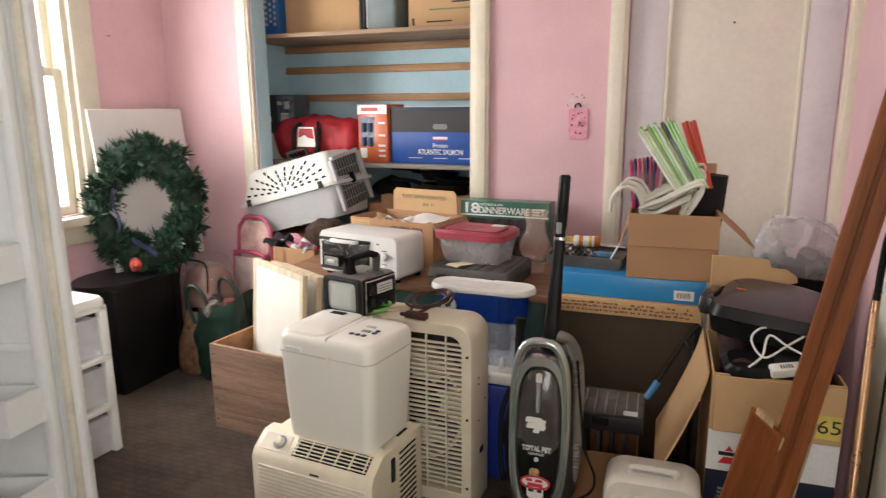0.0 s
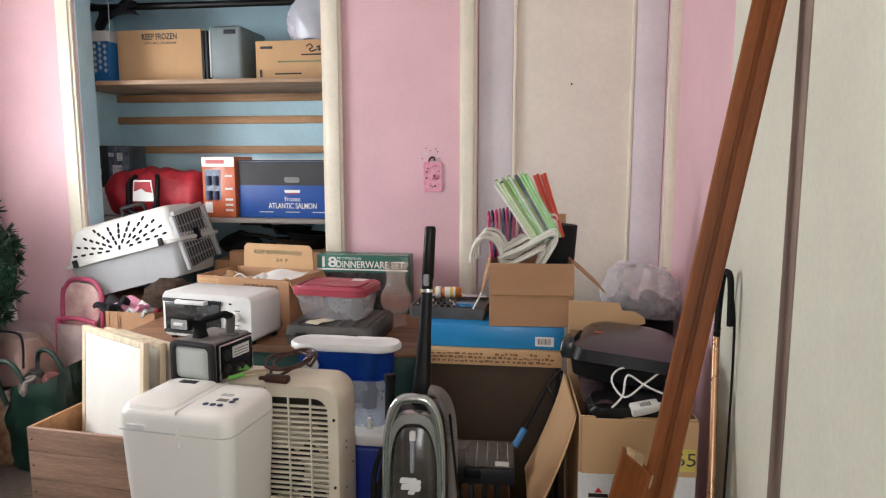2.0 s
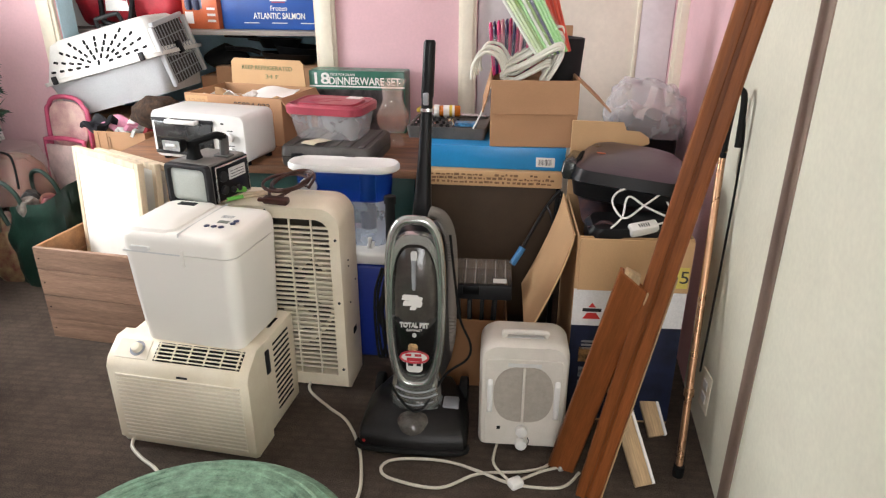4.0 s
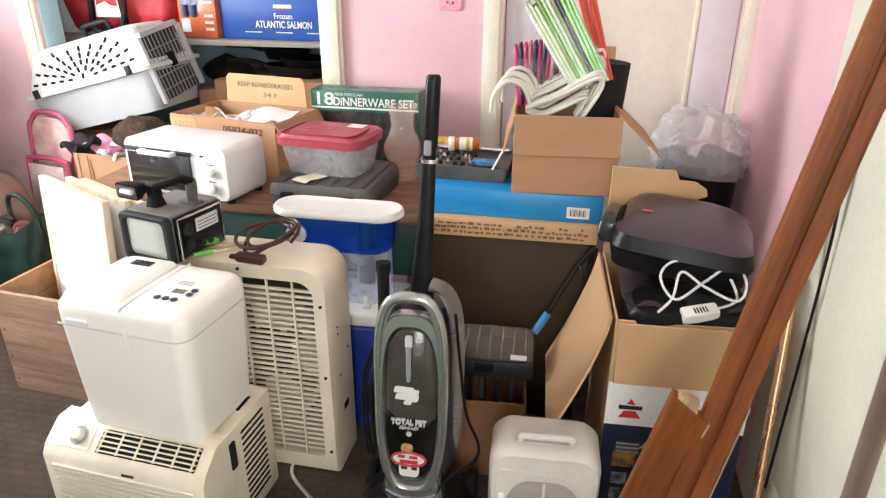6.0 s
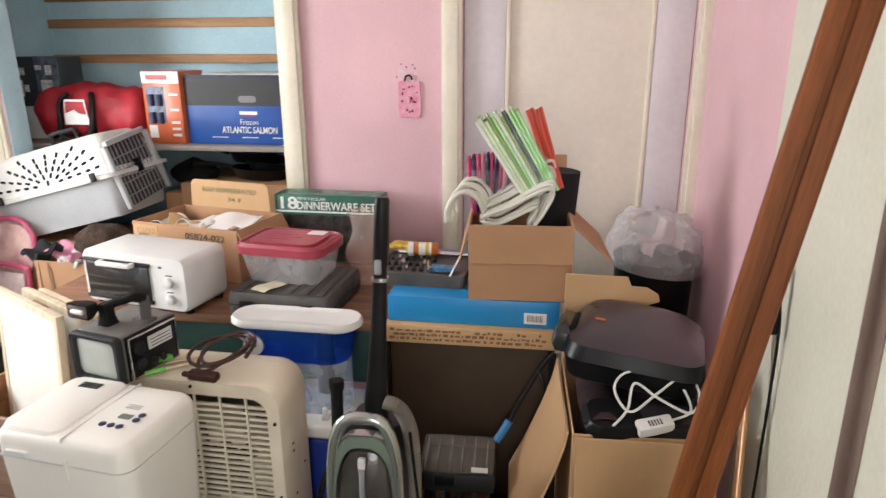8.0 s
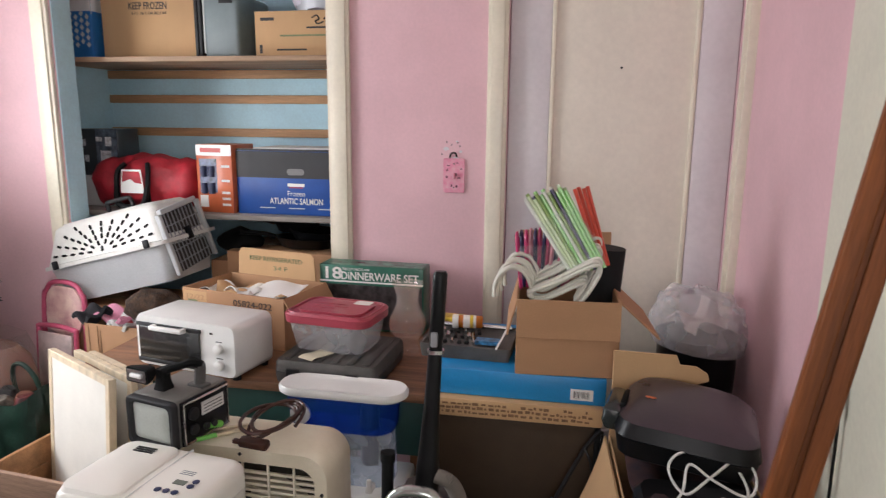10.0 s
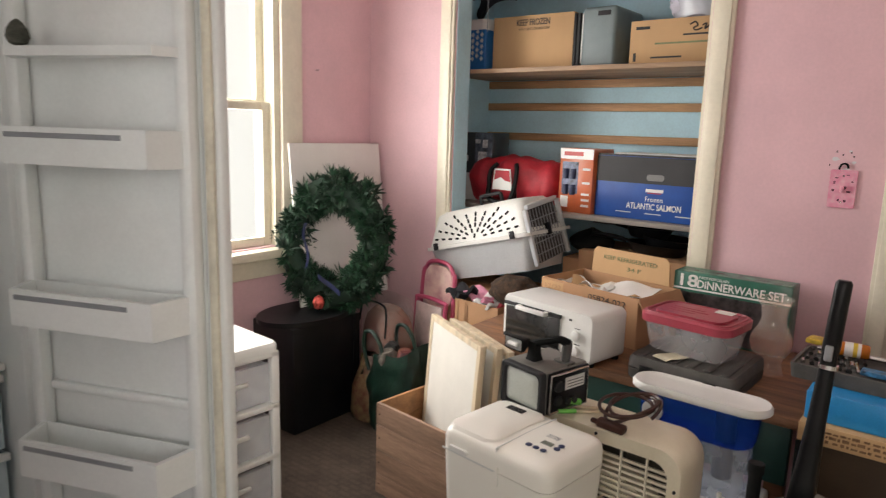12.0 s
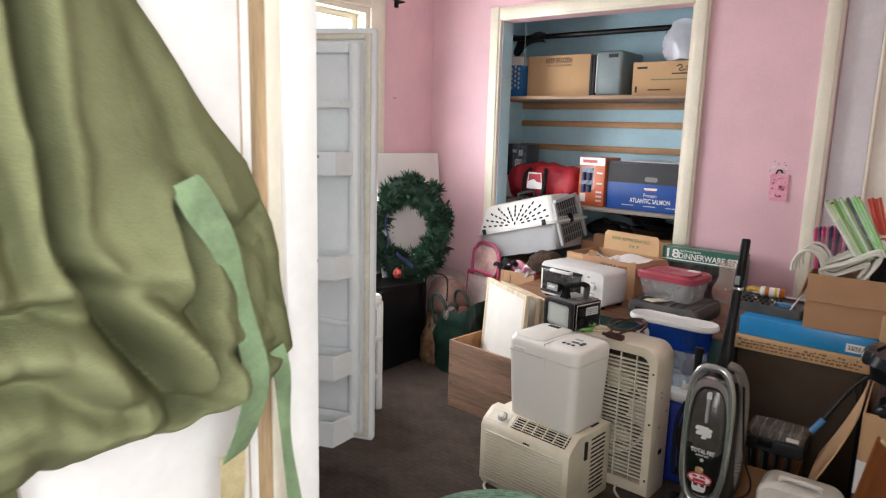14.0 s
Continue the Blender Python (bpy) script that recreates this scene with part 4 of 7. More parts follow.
def build_heater():
    w, d, h = 0.232, 0.13, 0.322
    DUSTY = surf("dusty_off_white_plastic", (0.70, 0.66, 0.59), 0.5, var=0.07, scale=7, bump=0.05, grain=300, gvar=0.03)
    outer = [(x, z) for x, z in rounded(w, h, 0.045, 7) if z > 0] + [(x, z) for x, z in rounded(w, h, 0.014, 3) if z < 0]
    part("case", loft([[(x * k, y, z * k2 + h / 2 + 0.008) for x, z in outer] for y, k, k2 in ((0.0, 0.93, 0.95), (0.006, 0.965, 0.975), (0.022, 1.0, 1.0), (d - 0.012, 1.0, 1.0), (d, 0.95, 0.97))]), DUSTY, heater)
    part("handle", tube([(-0.054, 0.045, h + 0.002), (-0.053, 0.040, h + 0.018), (-0.046, 0.038, h + 0.025), (0.046, 0.038, h + 0.025), (0.053, 0.040, h + 0.018), (0.054, 0.045, h + 0.002)], 0.008, 10, 4), DUSTY, heater)
    part("top_hollow", block(0.100, 0.05, 0.003, (0, 0.060, h + 0.0065), 0.0012, 1), PALEGREY, heater)
    part("front_panel", prism(rounded(0.200, 0.268, 0.012), 0.005, (0, -0.0045, 0.154), 0.0015, 1), DUSTY, heater)
    field = [(0.078 * math.copysign(abs(math.cos(a)) ** 0.7, math.cos(a)), 0.086 * math.copysign(abs(math.sin(a)) ** 0.85, math.sin(a))) for a in np.linspace(0, 2 * math.pi, 32, endpoint=False)]
    part("grille_field", prism(field, 0.003, (0, -0.0062, 0.182)), surf("fine_grey_mesh", (0.44, 0.40, 0.34), 0.6, var=0.06, scale=60, bump=0.6, grain=500), heater, "fine tan mesh grille")
    part("bar", block(0.007, 0.006, 0.168, (0, -0.0095, 0.099), 0.002), DUSTY, heater)
    for sx, z0, hh in ((-1, 0.122, 0.105), (1, 0.108, 0.120)):
        part("side_rib", loft([[(sx * 0.087 + x, y, z) for x, y in rounded(0.014, dep, 0.004, 3)] for z, dep in ((z0, 0.008), (z0 + 0.012, 0.032), (z0 + hh - 0.012, 0.032), (z0 + hh, 0.008))]), WHITE, heater)
    part("brand_plate", block(0.085, 0.002, 0.010, (0, -0.006, 0.268)), PALEGREY, heater)
    for z in (0.072, 0.030):
        part("knob", rod(0.016, 0.020, m=pose(0.0, -0.003, z, 90), bevel=0.004), WHITE, heater)
    part("knob_mark", tube([(0.017, -0.006, 0.046), (0.021, -0.006, 0.034), (0.017, -0.006, 0.022)], 0.0014, 5, 3), DARKGREY, heater)
    part("lamp", block(0.009, 0.003, 0.009, (-0.062, -0.0055, 0.070)), MATTBLACK, heater)
    for x in (-0.08, 0.08):
        part("foot", block(0.03, 0.10, 0.010, (x, d / 2, 0), 0.002), DARKGREY, heater)


build_heater()


# ---- crates, frames, boxes ----
crate = thing("wooden_crate", "open weathered wooden crate with slatted plank sides", "crate", pose(-0.925, 2.125, 0, 0, 0, -6))
cw, cd, ch = 0.56, 0.33, 0.345
CUTS = ((0.0, 0.075), (0.077, 0.165), (0.167, 0.262), (0.264, 0.345))
for z0, z1 in CUTS:
    part("plank", span(-cw / 2, cw / 2, 0, 0.014, z0, z1, 0.002, 1), CRATEWOOD, crate)
    part("plank", span(-cw / 2, cw / 2, cd - 0.014, cd, z0, z1, 0.002, 1), CRATEIN, crate)
    part("plank", span(-cw / 2, -cw / 2 + 0.014, 0.0142, cd - 0.0142, z0, z1, 0.002, 1), CRATEIN, crate)
    part("plank", span(cw / 2 - 0.014, cw / 2, 0.0142, cd - 0.0142, z0, z1, 0.002, 1), CRATEIN, crate)
part("base", span(-cw / 2 + 0.015, cw / 2 - 0.015, 0.015, cd - 0.015, 0.004, 0.018), CRATEIN, crate)
for z0, z1 in CUTS:
    for x in (-cw / 2 + 0.018, cw / 2 - 0.018):
        part("nail", rod(0.003, 0.002, m=pose(x, 0.001, (z0 + z1) / 2, 90), n=8), MATTBLACK, crate)
for i, (dx, dy, hh) in enumerate(((0, 0, 0.62), (0.045, 0.055, 0.60), (0.07, 0.09, 0.585))):
    cv = thing("stretched_canvas", "blank white canvas on a pale wooden stretcher, standing in the crate", "canvas", pose(-1.155 + dx, 2.36 + dy - 0.02, 0.02, -4, 0, -28.5), group="canvases in the crate")
    W = 0.40 if i == 0 else 0.37
    part("front", span(0.018, W - 0.018, -0.003, 0.0015, 0.02, hh - 0.02), CANVAS, cv)
    for x0 in (0.0, W - 0.022):
        part("stretcher_bar", span(x0, x0 + 0.022, -0.006, 0.016, 0, hh, 0.002, 1), PINEFRAME, cv)
    for z0 in (0.0, hh - 0.022):
        part("stretcher_bar", span(0.022, W - 0.022, -0.006, 0.016, z0, z0 + 0.022, 0.002, 1), PINEFRAME, cv)


def carton(name, label, m, w, d, h, mat, inner=CARDIN, flaps=(), t=0.005, group=""):
    """An open cardboard box; flaps: (side, length, degrees out from upright)."""
    root = thing(name, label, "box", m, group=group)
    part("front_wall", span(-w / 2, w / 2, 0, t, 0, h, 0.0012, 1), mat, root)
    part("back_wall", span(-w / 2, w / 2, d - t, d, 0, h, 0.0012, 1), mat, root)
    part("side_wall", span(-w / 2, -w / 2 + t, t, d - t, 0, h, 0.0012, 1), mat, root)
    part("side_wall", span(w / 2 - t, w / 2, t, d - t, 0, h, 0.0012, 1), mat, root)
    part("bottom", span(-w / 2 + t, w / 2 - t, t, d - t, 0.001, 0.006), inner, root)
    for side, length, deg in flaps:
        if side == "front":
            fm = pose(0, 0.002, h + 0.001, deg, 0, 0)
            bm = span(-w / 2, w / 2, -t / 2, t / 2, 0, length, 0.0012, 1)
        elif side == "back":
            fm = pose(0, d - 0.002, h + 0.001, -deg, 0, 0)
            bm = span(-w / 2, w / 2, -t / 2, t / 2, 0, length, 0.0012, 1)
        elif side == "left":
            fm = pose(-w / 2 + 0.002, d / 2, h + 0.001, 0, -deg, 0)
            bm = span(-t / 2, t / 2, -d / 2, d / 2, 0, length, 0.0012, 1)
        else:
            fm = pose(w / 2 - 0.002, d / 2, h + 0.001, 0, deg, 0)
            bm = span(-t / 2, t / 2, -d / 2, d / 2, 0, length, 0.0012, 1)
        bm.transform(fm)
        part("flap", bm, mat, root)
    return root


def closed_box(name, label, m, w, d, h, mat, category="box", group="", seam=True, bevel=0.003):
    root = thing(name, label, category, m, group=group)
    part("body", span(-w / 2, w / 2, 0, d, 0, h, bevel, 2), mat, root)
    if seam:
        part("lid_seam", span(-w / 2 + 0.004, w / 2 - 0.004, d / 2 - 0.02, d / 2 + 0.02, h, h + 0.0008), surf("packing_tape", (0.50, 0.36, 0.22), 0.25), root)
    return root


# table with its load
table = thing("work_table", "worn brown table with a dark green front board, piled high", "table", pose(0, 0, 0))
part("tabletop", span(-1.02, 0.09, 2.345, 2.96, 0.572, 0.60, 0.004), TABLEWOOD, table)
GREENBOARD = surf("dark_green_board", (0.020, 0.075, 0.060), 0.5, var=0.15, scale=5)
part("front_board", span(-1.0, 0.07, 2.368, 2.386, 0.40, 0.5715, 0.003), GREENBOARD, table, "dark green painted front board")
for x in (-0.97, 0.04):
    for y in (2.42, 2.92):
        part("leg", block(0.05, 0.05, 0.572, (x, y, 0), 0.004), TABLEWOOD, table)

oven = thing("toaster_oven", "white toaster oven with a dark glass door", "toaster oven", pose(-0.655, 2.350, 0.60, 0, 0, -11))


def build_oven():
    w, d, h = 0.37, 0.19, 0.158
    part("shell", loft([[(x, y, z + h / 2 + 0.012) for x, z in rounded(w * k, h * k, 0.022, 5)] for y, k in ((0.0, 0.97), (0.01, 1.0), (d - 0.02, 1.0), (d, 0.93))]), WHITE, oven)
    part("window", span(-w / 2 + 0.018, w / 2 - 0.125, -0.006, 0.001, 0.035, h - 0.022, 0.003), surf("dark_oven_glass", (0.03, 0.03, 0.03), 0.15, var=0.3, coat=0.5), oven, "dark glass door")
    for z in (h - 0.022, 0.025):
        part("door_frame", span(-w / 2 + 0.012, w / 2 - 0.119, -0.008, -0.001, z, z + 0.012, 0.002), DARKGREY, oven)
    part("door_handle", join(block(0.12, 0.014, 0.014, (-0.045, -0.024, h - 0.024), 0.004), block(0.012, 0.02, 0.012, (-0.10, -0.010, h - 0.023)), block(0.012, 0.02, 0.012, (0.01, -0.010, h - 0.023))), WHITE, oven)
    for z in (0.098, 0.048):
        part("knob", rod(0.015, 0.016, m=pose(w / 2 - 0.058, 0.002, z, 90), bevel=0.004), WHITE, oven)
        part("dial_mark", block(0.022, 0.001, 0.0025, (w / 2 - 0.058, -0.0008, z + 0.019)), DARKGREY, oven)
    part("indicator", block(0.010, 0.002, 0.005, (w / 2 - 0.085, -0.001, 0.138)), DARKGREY, oven)
    for x in (-0.16, 0.16):
        for y in (0.03, d - 0.03):
            part("foot", rod(0.012, 0.014, (x, y, 0)), MATTBLACK, oven)


build_oven()

# refrigerated-goods carton
kr = carton("carton", "brown shipping carton with a raised flap and jars inside", pose(-0.655, 2.642, 0.60, 0, 0, -12), 0.42, 0.255, 0.175, CARD, flaps=(("right", 0.07, 150),))
flap = part("flap", prism([(-0.17, 0), (0.17, 0), (0.165, 0.085), (0.15, 0.10), (-0.15, 0.10), (-0.165, 0.085)], 0.005, (0.0, 0.25, 0.175), 0.001, 1), CARD2, kr)
words("KEEP REFRIGERATED", 0.024, GREENINK, kr, on_front(0.0, 0.2488, 0.240), width=0.23)
words("34 F", 0.022, GREENINK, kr, on_front(0.02, 0.2488, 0.207), width=0.06)
words("05824-022", 0.030, INK, kr, on_front(0.085, -0.0008, 0.142), width=0.155)
part("label", block(0.10, 0.001, 0.085, (-0.155, -0.0006, 0.082)), CARD2, kr, "pale paper label")
words("12/22", 0.026, CARD, kr, on_front(-0.155, -0.0014, 0.145), width=0.075)
for i in range(4):
    part("print_bar", block(0.05 - 0.01 * (i % 2), 0.0008, 0.008, (-0.165, -0.0014, 0.092 + i * 0.012)), GREENINK, kr)
JARGLASS = clear("cloudy_jar_plastic", (0.85, 0.86, 0.88), 0.12, 0.4)
for x, y, r, h, lean in ((-0.03, 0.15, 0.028, 0.07, 80), (0.03, 0.17, 0.03, 0.06, 70)):
    j = thing("jar", "small cloudy plastic jar in the carton", "jar", kr.matrix_world @ pose(x, y, 0.115, lean, 0, 30), group="jars in the carton")
    part("glass_body", lathe([(r * 0.9, 0), (r, 0.006), (r, h * 0.7), (r * 0.7, h * 0.85), (r * 0.7, h)], 18), JARGLASS, j)
    part("lid", rod(r * 0.76, 0.010, (0, 0, h), bevel=0.002), GREY, j)
solo("folded_paper", sheet(lambda u, v: (0.17 * (u - 0.5), 0.14 * (v - 0.5), 0.012 * math.sin(5 * u) * v), 8, 6, 0.002), PAPERWHITE, "folded white printed papers lying in the carton", "paper", kr.matrix_world @ pose(0.10, 0.12, 0.165, 8, -6, 12))
for i in range(5):
    solo("filler_paper", sheet(lambda u, v, i=i: (0.16 * (u - 0.5), 0.12 * (v - 0.5), 0.02 * math.sin(7 * u + i) * math.cos(6 * v + i)), 10, 8, 0.002), (PAPERWHITE, CARD2, WHITE)[i % 3], "crumpled packing paper inside the carton", "paper", kr.matrix_world @ pose(-0.13 + 0.06 * i, 0.13, 0.135 + 0.008 * (i % 3), 10 * (i % 2), 8, 40 * i), group="packing paper")

# dinnerware box
dn = closed_box("dinnerware_box", "green dinnerware set box with a glossy top", pose(-0.235, 2.862, 0.60, 0, 0, -2), 0.385, 0.10, 0.238, surf("dark_green_carton", (0.012, 0.135, 0.085), 0.35, var=0.15, scale=8, coat=0.2), seam=False)
part("band", block(0.383, 0.0012, 0.006, (0, -0.0008, 0.176)), WHITE, dn)
words("18", 0.060, WHITE, dn, on_front(-0.145, -0.0008, 0.206), width=0.062, bold=0.0012)
words("PIECE PORCELAIN", 0.013, WHITE, dn, on_front(-0.055, -0.0008, 0.224), width=0.10)
words("DiNNERWARE SET", 0.040, WHITE, dn, on_front(0.032, -0.0008, 0.199), width=0.285, bold=0.0007)
part("picture", block(0.375, 0.001, 0.16, (0, -0.0007, 0.008)), surf("plate_photo", (0.06, 0.05, 0.05), 0.35, var=0.8, scale=26), dn, "dark product picture")
part("top_print", block(0.37, 0.085, 0.0008, (0, 0.05, 0.238)), surf("pale_green_top", (0.10, 0.28, 0.20), 0.3, var=0.5, scale=30), dn)

# tool case and food container
CASEPLASTIC = surf("dusty_grey_plastic", (0.092, 0.085, 0.078), 0.55, var=0.2, scale=10, bump=0.15, grain=240, gvar=0.08)
case = thing("tool_case", "closed dark grey moulded tool case lying flat", "tool case", pose(-0.222, 2.33, 0.60, 0, 0, -3))
part("lower_shell", loft([[(x, y + 0.15, z) for x, y in rounded(0.31 * k, 0.29 * k, 0.02)] for z, k in ((0, 0.95), (0.006, 0.985), (0.034, 1.0))]), CASEPLASTIC, case)
part("upper_shell", loft([[(x, y + 0.15, z) for x, y in rounded(0.31 * k, 0.29 * k, 0.02)] for z, k in ((0.037, 1.0), (0.062, 0.985), (0.070, 0.95))]), CASEPLASTIC, case)
for i in range(6):
    part("rib", block(0.022, 0.25, 0.006, (-0.12 + i * 0.048, 0.15, 0.068), 0.003), CASEPLASTIC, case)
for x in (-0.09, 0.09):
    part("latch", block(0.04, 0.010, 0.03, (x, -0.003, 0.02), 0.003), BLACK, case)
part("handle", tube([(-0.04, 0.0, 0.036), (-0.04, -0.02, 0.036), (0.04, -0.02, 0.036), (0.04, 0.0, 0.036)], 0.006, 8, 3), BLACK, case)
tag = part("paper_tag", sheet(lambda u, v: (0.055 * (u - 0.5), -0.03 + 0.09 * v, 0.0755 + 0.010 * (1 - v) ** 2 - 0.04 * max(0, 0.2 - v)), 4, 8, 0.001), surf("cream_tag", (0.76, 0.70, 0.52), 0.7), case, "curled cream paper tag")
tag.matrix_local = pose(-0.05, 0.045, 0.0, 0, 0, -22)
box = thing("food_container", "clear plastic food container with a red lid", "food container", pose(-0.235, 2.505, 0.6755, 0, 0, -8) @ Matrix.Diagonal((1.05, 1.08, 1.28, 1)))
part("tub", loft([[(x, y, z) for x, y in rounded(0.25 * k, 0.175 * k, 0.04)] for z, k in ((0, 0.86), (0.005, 0.88), (0.07, 1.0))]), clear("cloudy_tub", (0.82, 0.82, 0.84), 0.12, 0.28), box)
REDLID = surf("red_lid_plastic", (0.40, 0.055, 0.085), 0.38, var=0.08, coat=0.1)
lid = part("lid", join(loft([[(x, y, z) for x, y in rounded(0.262 * k, 0.187 * k, 0.04)] for z, k in ((0.066, 1.0), (0.084, 1.01), (0.088, 0.98), (0.086, 0.9))]), loft([[(x, y, z) for x, y in rounded(0.2, 0.13, 0.03)] for z in (0.086, 0.092)])), REDLID, box, "red snap-on lid")
for x, y, w_ in ((-0.03, 0.022, 0.09), (-0.02, 0.0, 0.11), (-0.03, -0.022, 0.07)):
    part("rib", block(w_, 0.012, 0.0016, (x, y, 0.0915), 0.0008, 1), REDLID, lid)
part("rim_bead", tube([(x, y, 0.087) for x, y in rounded(0.242, 0.168, 0.034, 5)], 0.004, 6, 1, closed=True), REDLID, lid)
part("price_sticker", block(0.05, 0.035, 0.0008, (0.06, 0.05, 0.0925)), PAPERWHITE, lid)

# glass carafe wrapped in a clear bag
car = thing("glass_vase", "dusty clear hurricane glass with a flared rim on the table", "glass vase", pose(-0.055, 2.665, 0.60))
bowl = [(0.040, 0), (0.044, 0.004), (0.040, 0.022), (0.034, 0.040), (0.050, 0.066), (0.059, 0.098), (0.055, 0.128), (0.040, 0.156), (0.035, 0.180), (0.040, 0.214), (0.052, 0.238)]
part("bowl", lathe(bowl + [(r - 0.003, z) for r, z in bowl[:2:-1]], 28, caps=False), clear("dusty_glass", (0.90, 0.84, 0.80), 0.05, 0.12), car)
part("sticker", lathe([(0.0545, 0.075), (0.0605, 0.098), (0.0575, 0.122)], 28, caps=False), clear("pink_label", (0.80, 0.58, 0.52), 0.4, 0.22), car)

# water dispenser on a cooler
cooler = thing("cooler_box", "blue cooler box with a white lid", "cooler", pose(-0.13, 2.16, 0))
part("tub", span(-0.16, 0.16, 0, 0.20, 0.0, 0.34, 0.012, 3), surf("royal_blue_plastic", (0.012, 0.035, 0.28), 0.4, var=0.1), cooler)
part("lid", span(-0.168, 0.168, -0.008, 0.206, 0.342, 0.385, 0.012, 3), WHITE, cooler, "white cooler lid")
disp = thing("water_dispenser", "blue and clear water filter dispenser with a white lid", "water dispenser", pose(-0.140, 2.175, 0.3855, 0, 0, -1))
part("reservoir", loft([[(x, y + 0.09, z) for x, y in rounded(0.31 * k, 0.125 * k, 0.055, 8)] for z, k in ((0.150, 0.93), (0.160, 0.96), (0.238, 1.0))]), clear("blue_tinted_plastic", (0.025, 0.12, 0.52), 0.12, 0.28), disp, "blue tinted reservoir")
part("tank", loft([[(x, y + 0.09, z) for x, y in rounded(0.30 * k, 0.12 * k, 0.05, 8)] for z, k in ((0, 0.94), (0.01, 0.97), (0.148, 0.95))]), clear("clear_tank_plastic", (0.78, 0.82, 0.88), 0.1, 0.3), disp)
part("filter", rod(0.026, 0.19, (0.075, 0.085, 0.045), bevel=0.004), surf("navy_filter", (0.01, 0.015, 0.07), 0.35), disp)
part("lid", loft([[(x, y + 0.088, z) for x, y in rounded(0.36 * k, 0.118 * k, 0.057 * k, 10)] for z, k in ((0.240, 0.96), (0.245, 1.0), (0.256, 1.0), (0.263, 0.97), (0.262, 0.92), (0.259, 0.86), (0.258, 0.5), (0.258, 0.1))]), WHITE, disp, "long white oval lid")
part("brand_disc", rod(0.028, 0.012, m=pose(-0.100, 0.0355, 0.196, 90)), PALEGREY, disp, "round grey badge")
part("badge_mark", block(0.02, 0.002, 0.006, (-0.100, 0.0228, 0.193)), DARKGREY, disp)
part("spigot", join(block(0.02, 0.035, 0.016, (0.10, 0.0, 0.012), 0.004), block(0.012, 0.012, 0.03, (0.10, -0.012, 0.02), 0.003)), WHITE, disp)

# brown trunk with a carton lid and a flat blue box
trunk = thing("storage_chest", "dark brown laminate storage chest with black edging", "chest", pose(0.325, 2.29, 0))
part("front_panel", span(-0.215, 0.205, 0.0, 0.02, 0.12, 0.578, 0.003), surf("brown_grey_panel", (0.060, 0.039, 0.024), 0.6, spec=0.22, var=0.14, scale=4, bump=0.08), trunk)
part("body", span(-0.215, 0.205, 0.02, 0.44, 0.0, 0.578, 0.004), surf("dark_brown_laminate", (0.035, 0.026, 0.021), 0.5), trunk)
for xa in (0.2055, -0.230):
    part("edging", span(xa, xa + 0.0145, -0.012, 0.02, 0.1, 0.578, 0.003), MATTBLACK, trunk)
slab = closed_box("flat_carton", "flattened carton with printed front edge on the trunk", pose(0.322, 2.275, 0.5795), 0.45, 0.46, 0.049, CARD2, seam=False, bevel=0.002)
PRINTBROWN = surf("dark_brown_print", (0.24, 0.13, 0.065), 0.8, var=0.2, scale=60)
rows = random.Random(5)
for z, x, gap in ((0.034, -0.21, 0.008), (0.022, -0.20, 0.007), (0.010, -0.212, 0.009)):
    while x < 0.205:
        w_ = rows.uniform(0.004, 0.016)
        part("print_bar", block(w_, 0.0008, rows.uniform(0.0045, 0.008), (x + w_ / 2, -0.0006, z + rows.uniform(-0.001, 0.001))), PRINTBROWN, slab)
        x += w_ + rows.uniform(0.002, gap) + (0.03 if rows.random() < 0.12 else 0)
bb = closed_box("flat_blue_box", "bright blue flat retail box with a barcode sticker", pose(0.328, 2.300, 0.6295, 0, 0, -1), 0.452, 0.42, 0.072, surf("cyan_blue_card", (0.012, 0.25, 0.58), 0.4, var=0.06, coat=0.15), seam=False)
part("sticker", block(0.058, 0.001, 0.030, (0.165, -0.0007, 0.012)), PAPERWHITE, bb, "white barcode sticker")
for i in range(11):
    part("barcode_bar", block(0.0012 + 0.0012 * (i % 3 == 0), 0.0008, 0.018, (0.146 + i * 0.0037, -0.0014, 0.018)), INK, bb)

kit = thing("socket_set", "open grey socket set case with chrome sockets", "tool set", pose(0.178, 2.47, 0.7025, 0, 0, -3))
part("tray", loft([[(x, y, z) for x, y in rounded(0.255 * k, 0.20 * k, 0.012)] for z, k in ((0, 0.97), (0.03, 1.0), (0.038, 1.0), (0.038, 0.94), (0.03, 0.93))]), CASEPLASTIC, kit)
for r in range(3):
    for i in range(7):
        part("socket", rod(0.0055 + 0.0008 * (i % 3), 0.10 if r == 0 and i == 6 else 0.026, m=pose(-0.105 + i * 0.021, -0.06 + r * 0.045, 0.034, -90 if r != 1 else -84, 0, 12), n=12), CHROME if (i + r) % 3 == 0 else DARKGREY, kit)
part("blue_tag", block(0.07, 0.035, 0.012, (0.06, -0.055, 0.036), 0.002, 1), surf("blue_tag", (0.05, 0.22, 0.45), 0.35, var=0.4, scale=60), kit)
part("ratchet", tube([(-0.10, 0.085, 0.04), (0.0, 0.08, 0.042), (0.11, 0.085, 0.04)], 0.007, 8, 3), CHROME, kit)
pill = thing("pill_bottle", "orange pill bottle with white cap lying on the socket set", "pill bottle", pose(0.115, 2.535, 0.7595, 0, 90, 5))
part("bottle", lathe([(0.017, 0.018), (0.019, 0.022), (0.019, 0.085), (0.016, 0.09)], 20), surf("amber_plastic", (0.55, 0.16, 0.015), 0.2, var=0.15, coat=0.4), pill)
part("cap", rod(0.021, 0.018, bevel=0.002), WHITE, pill)
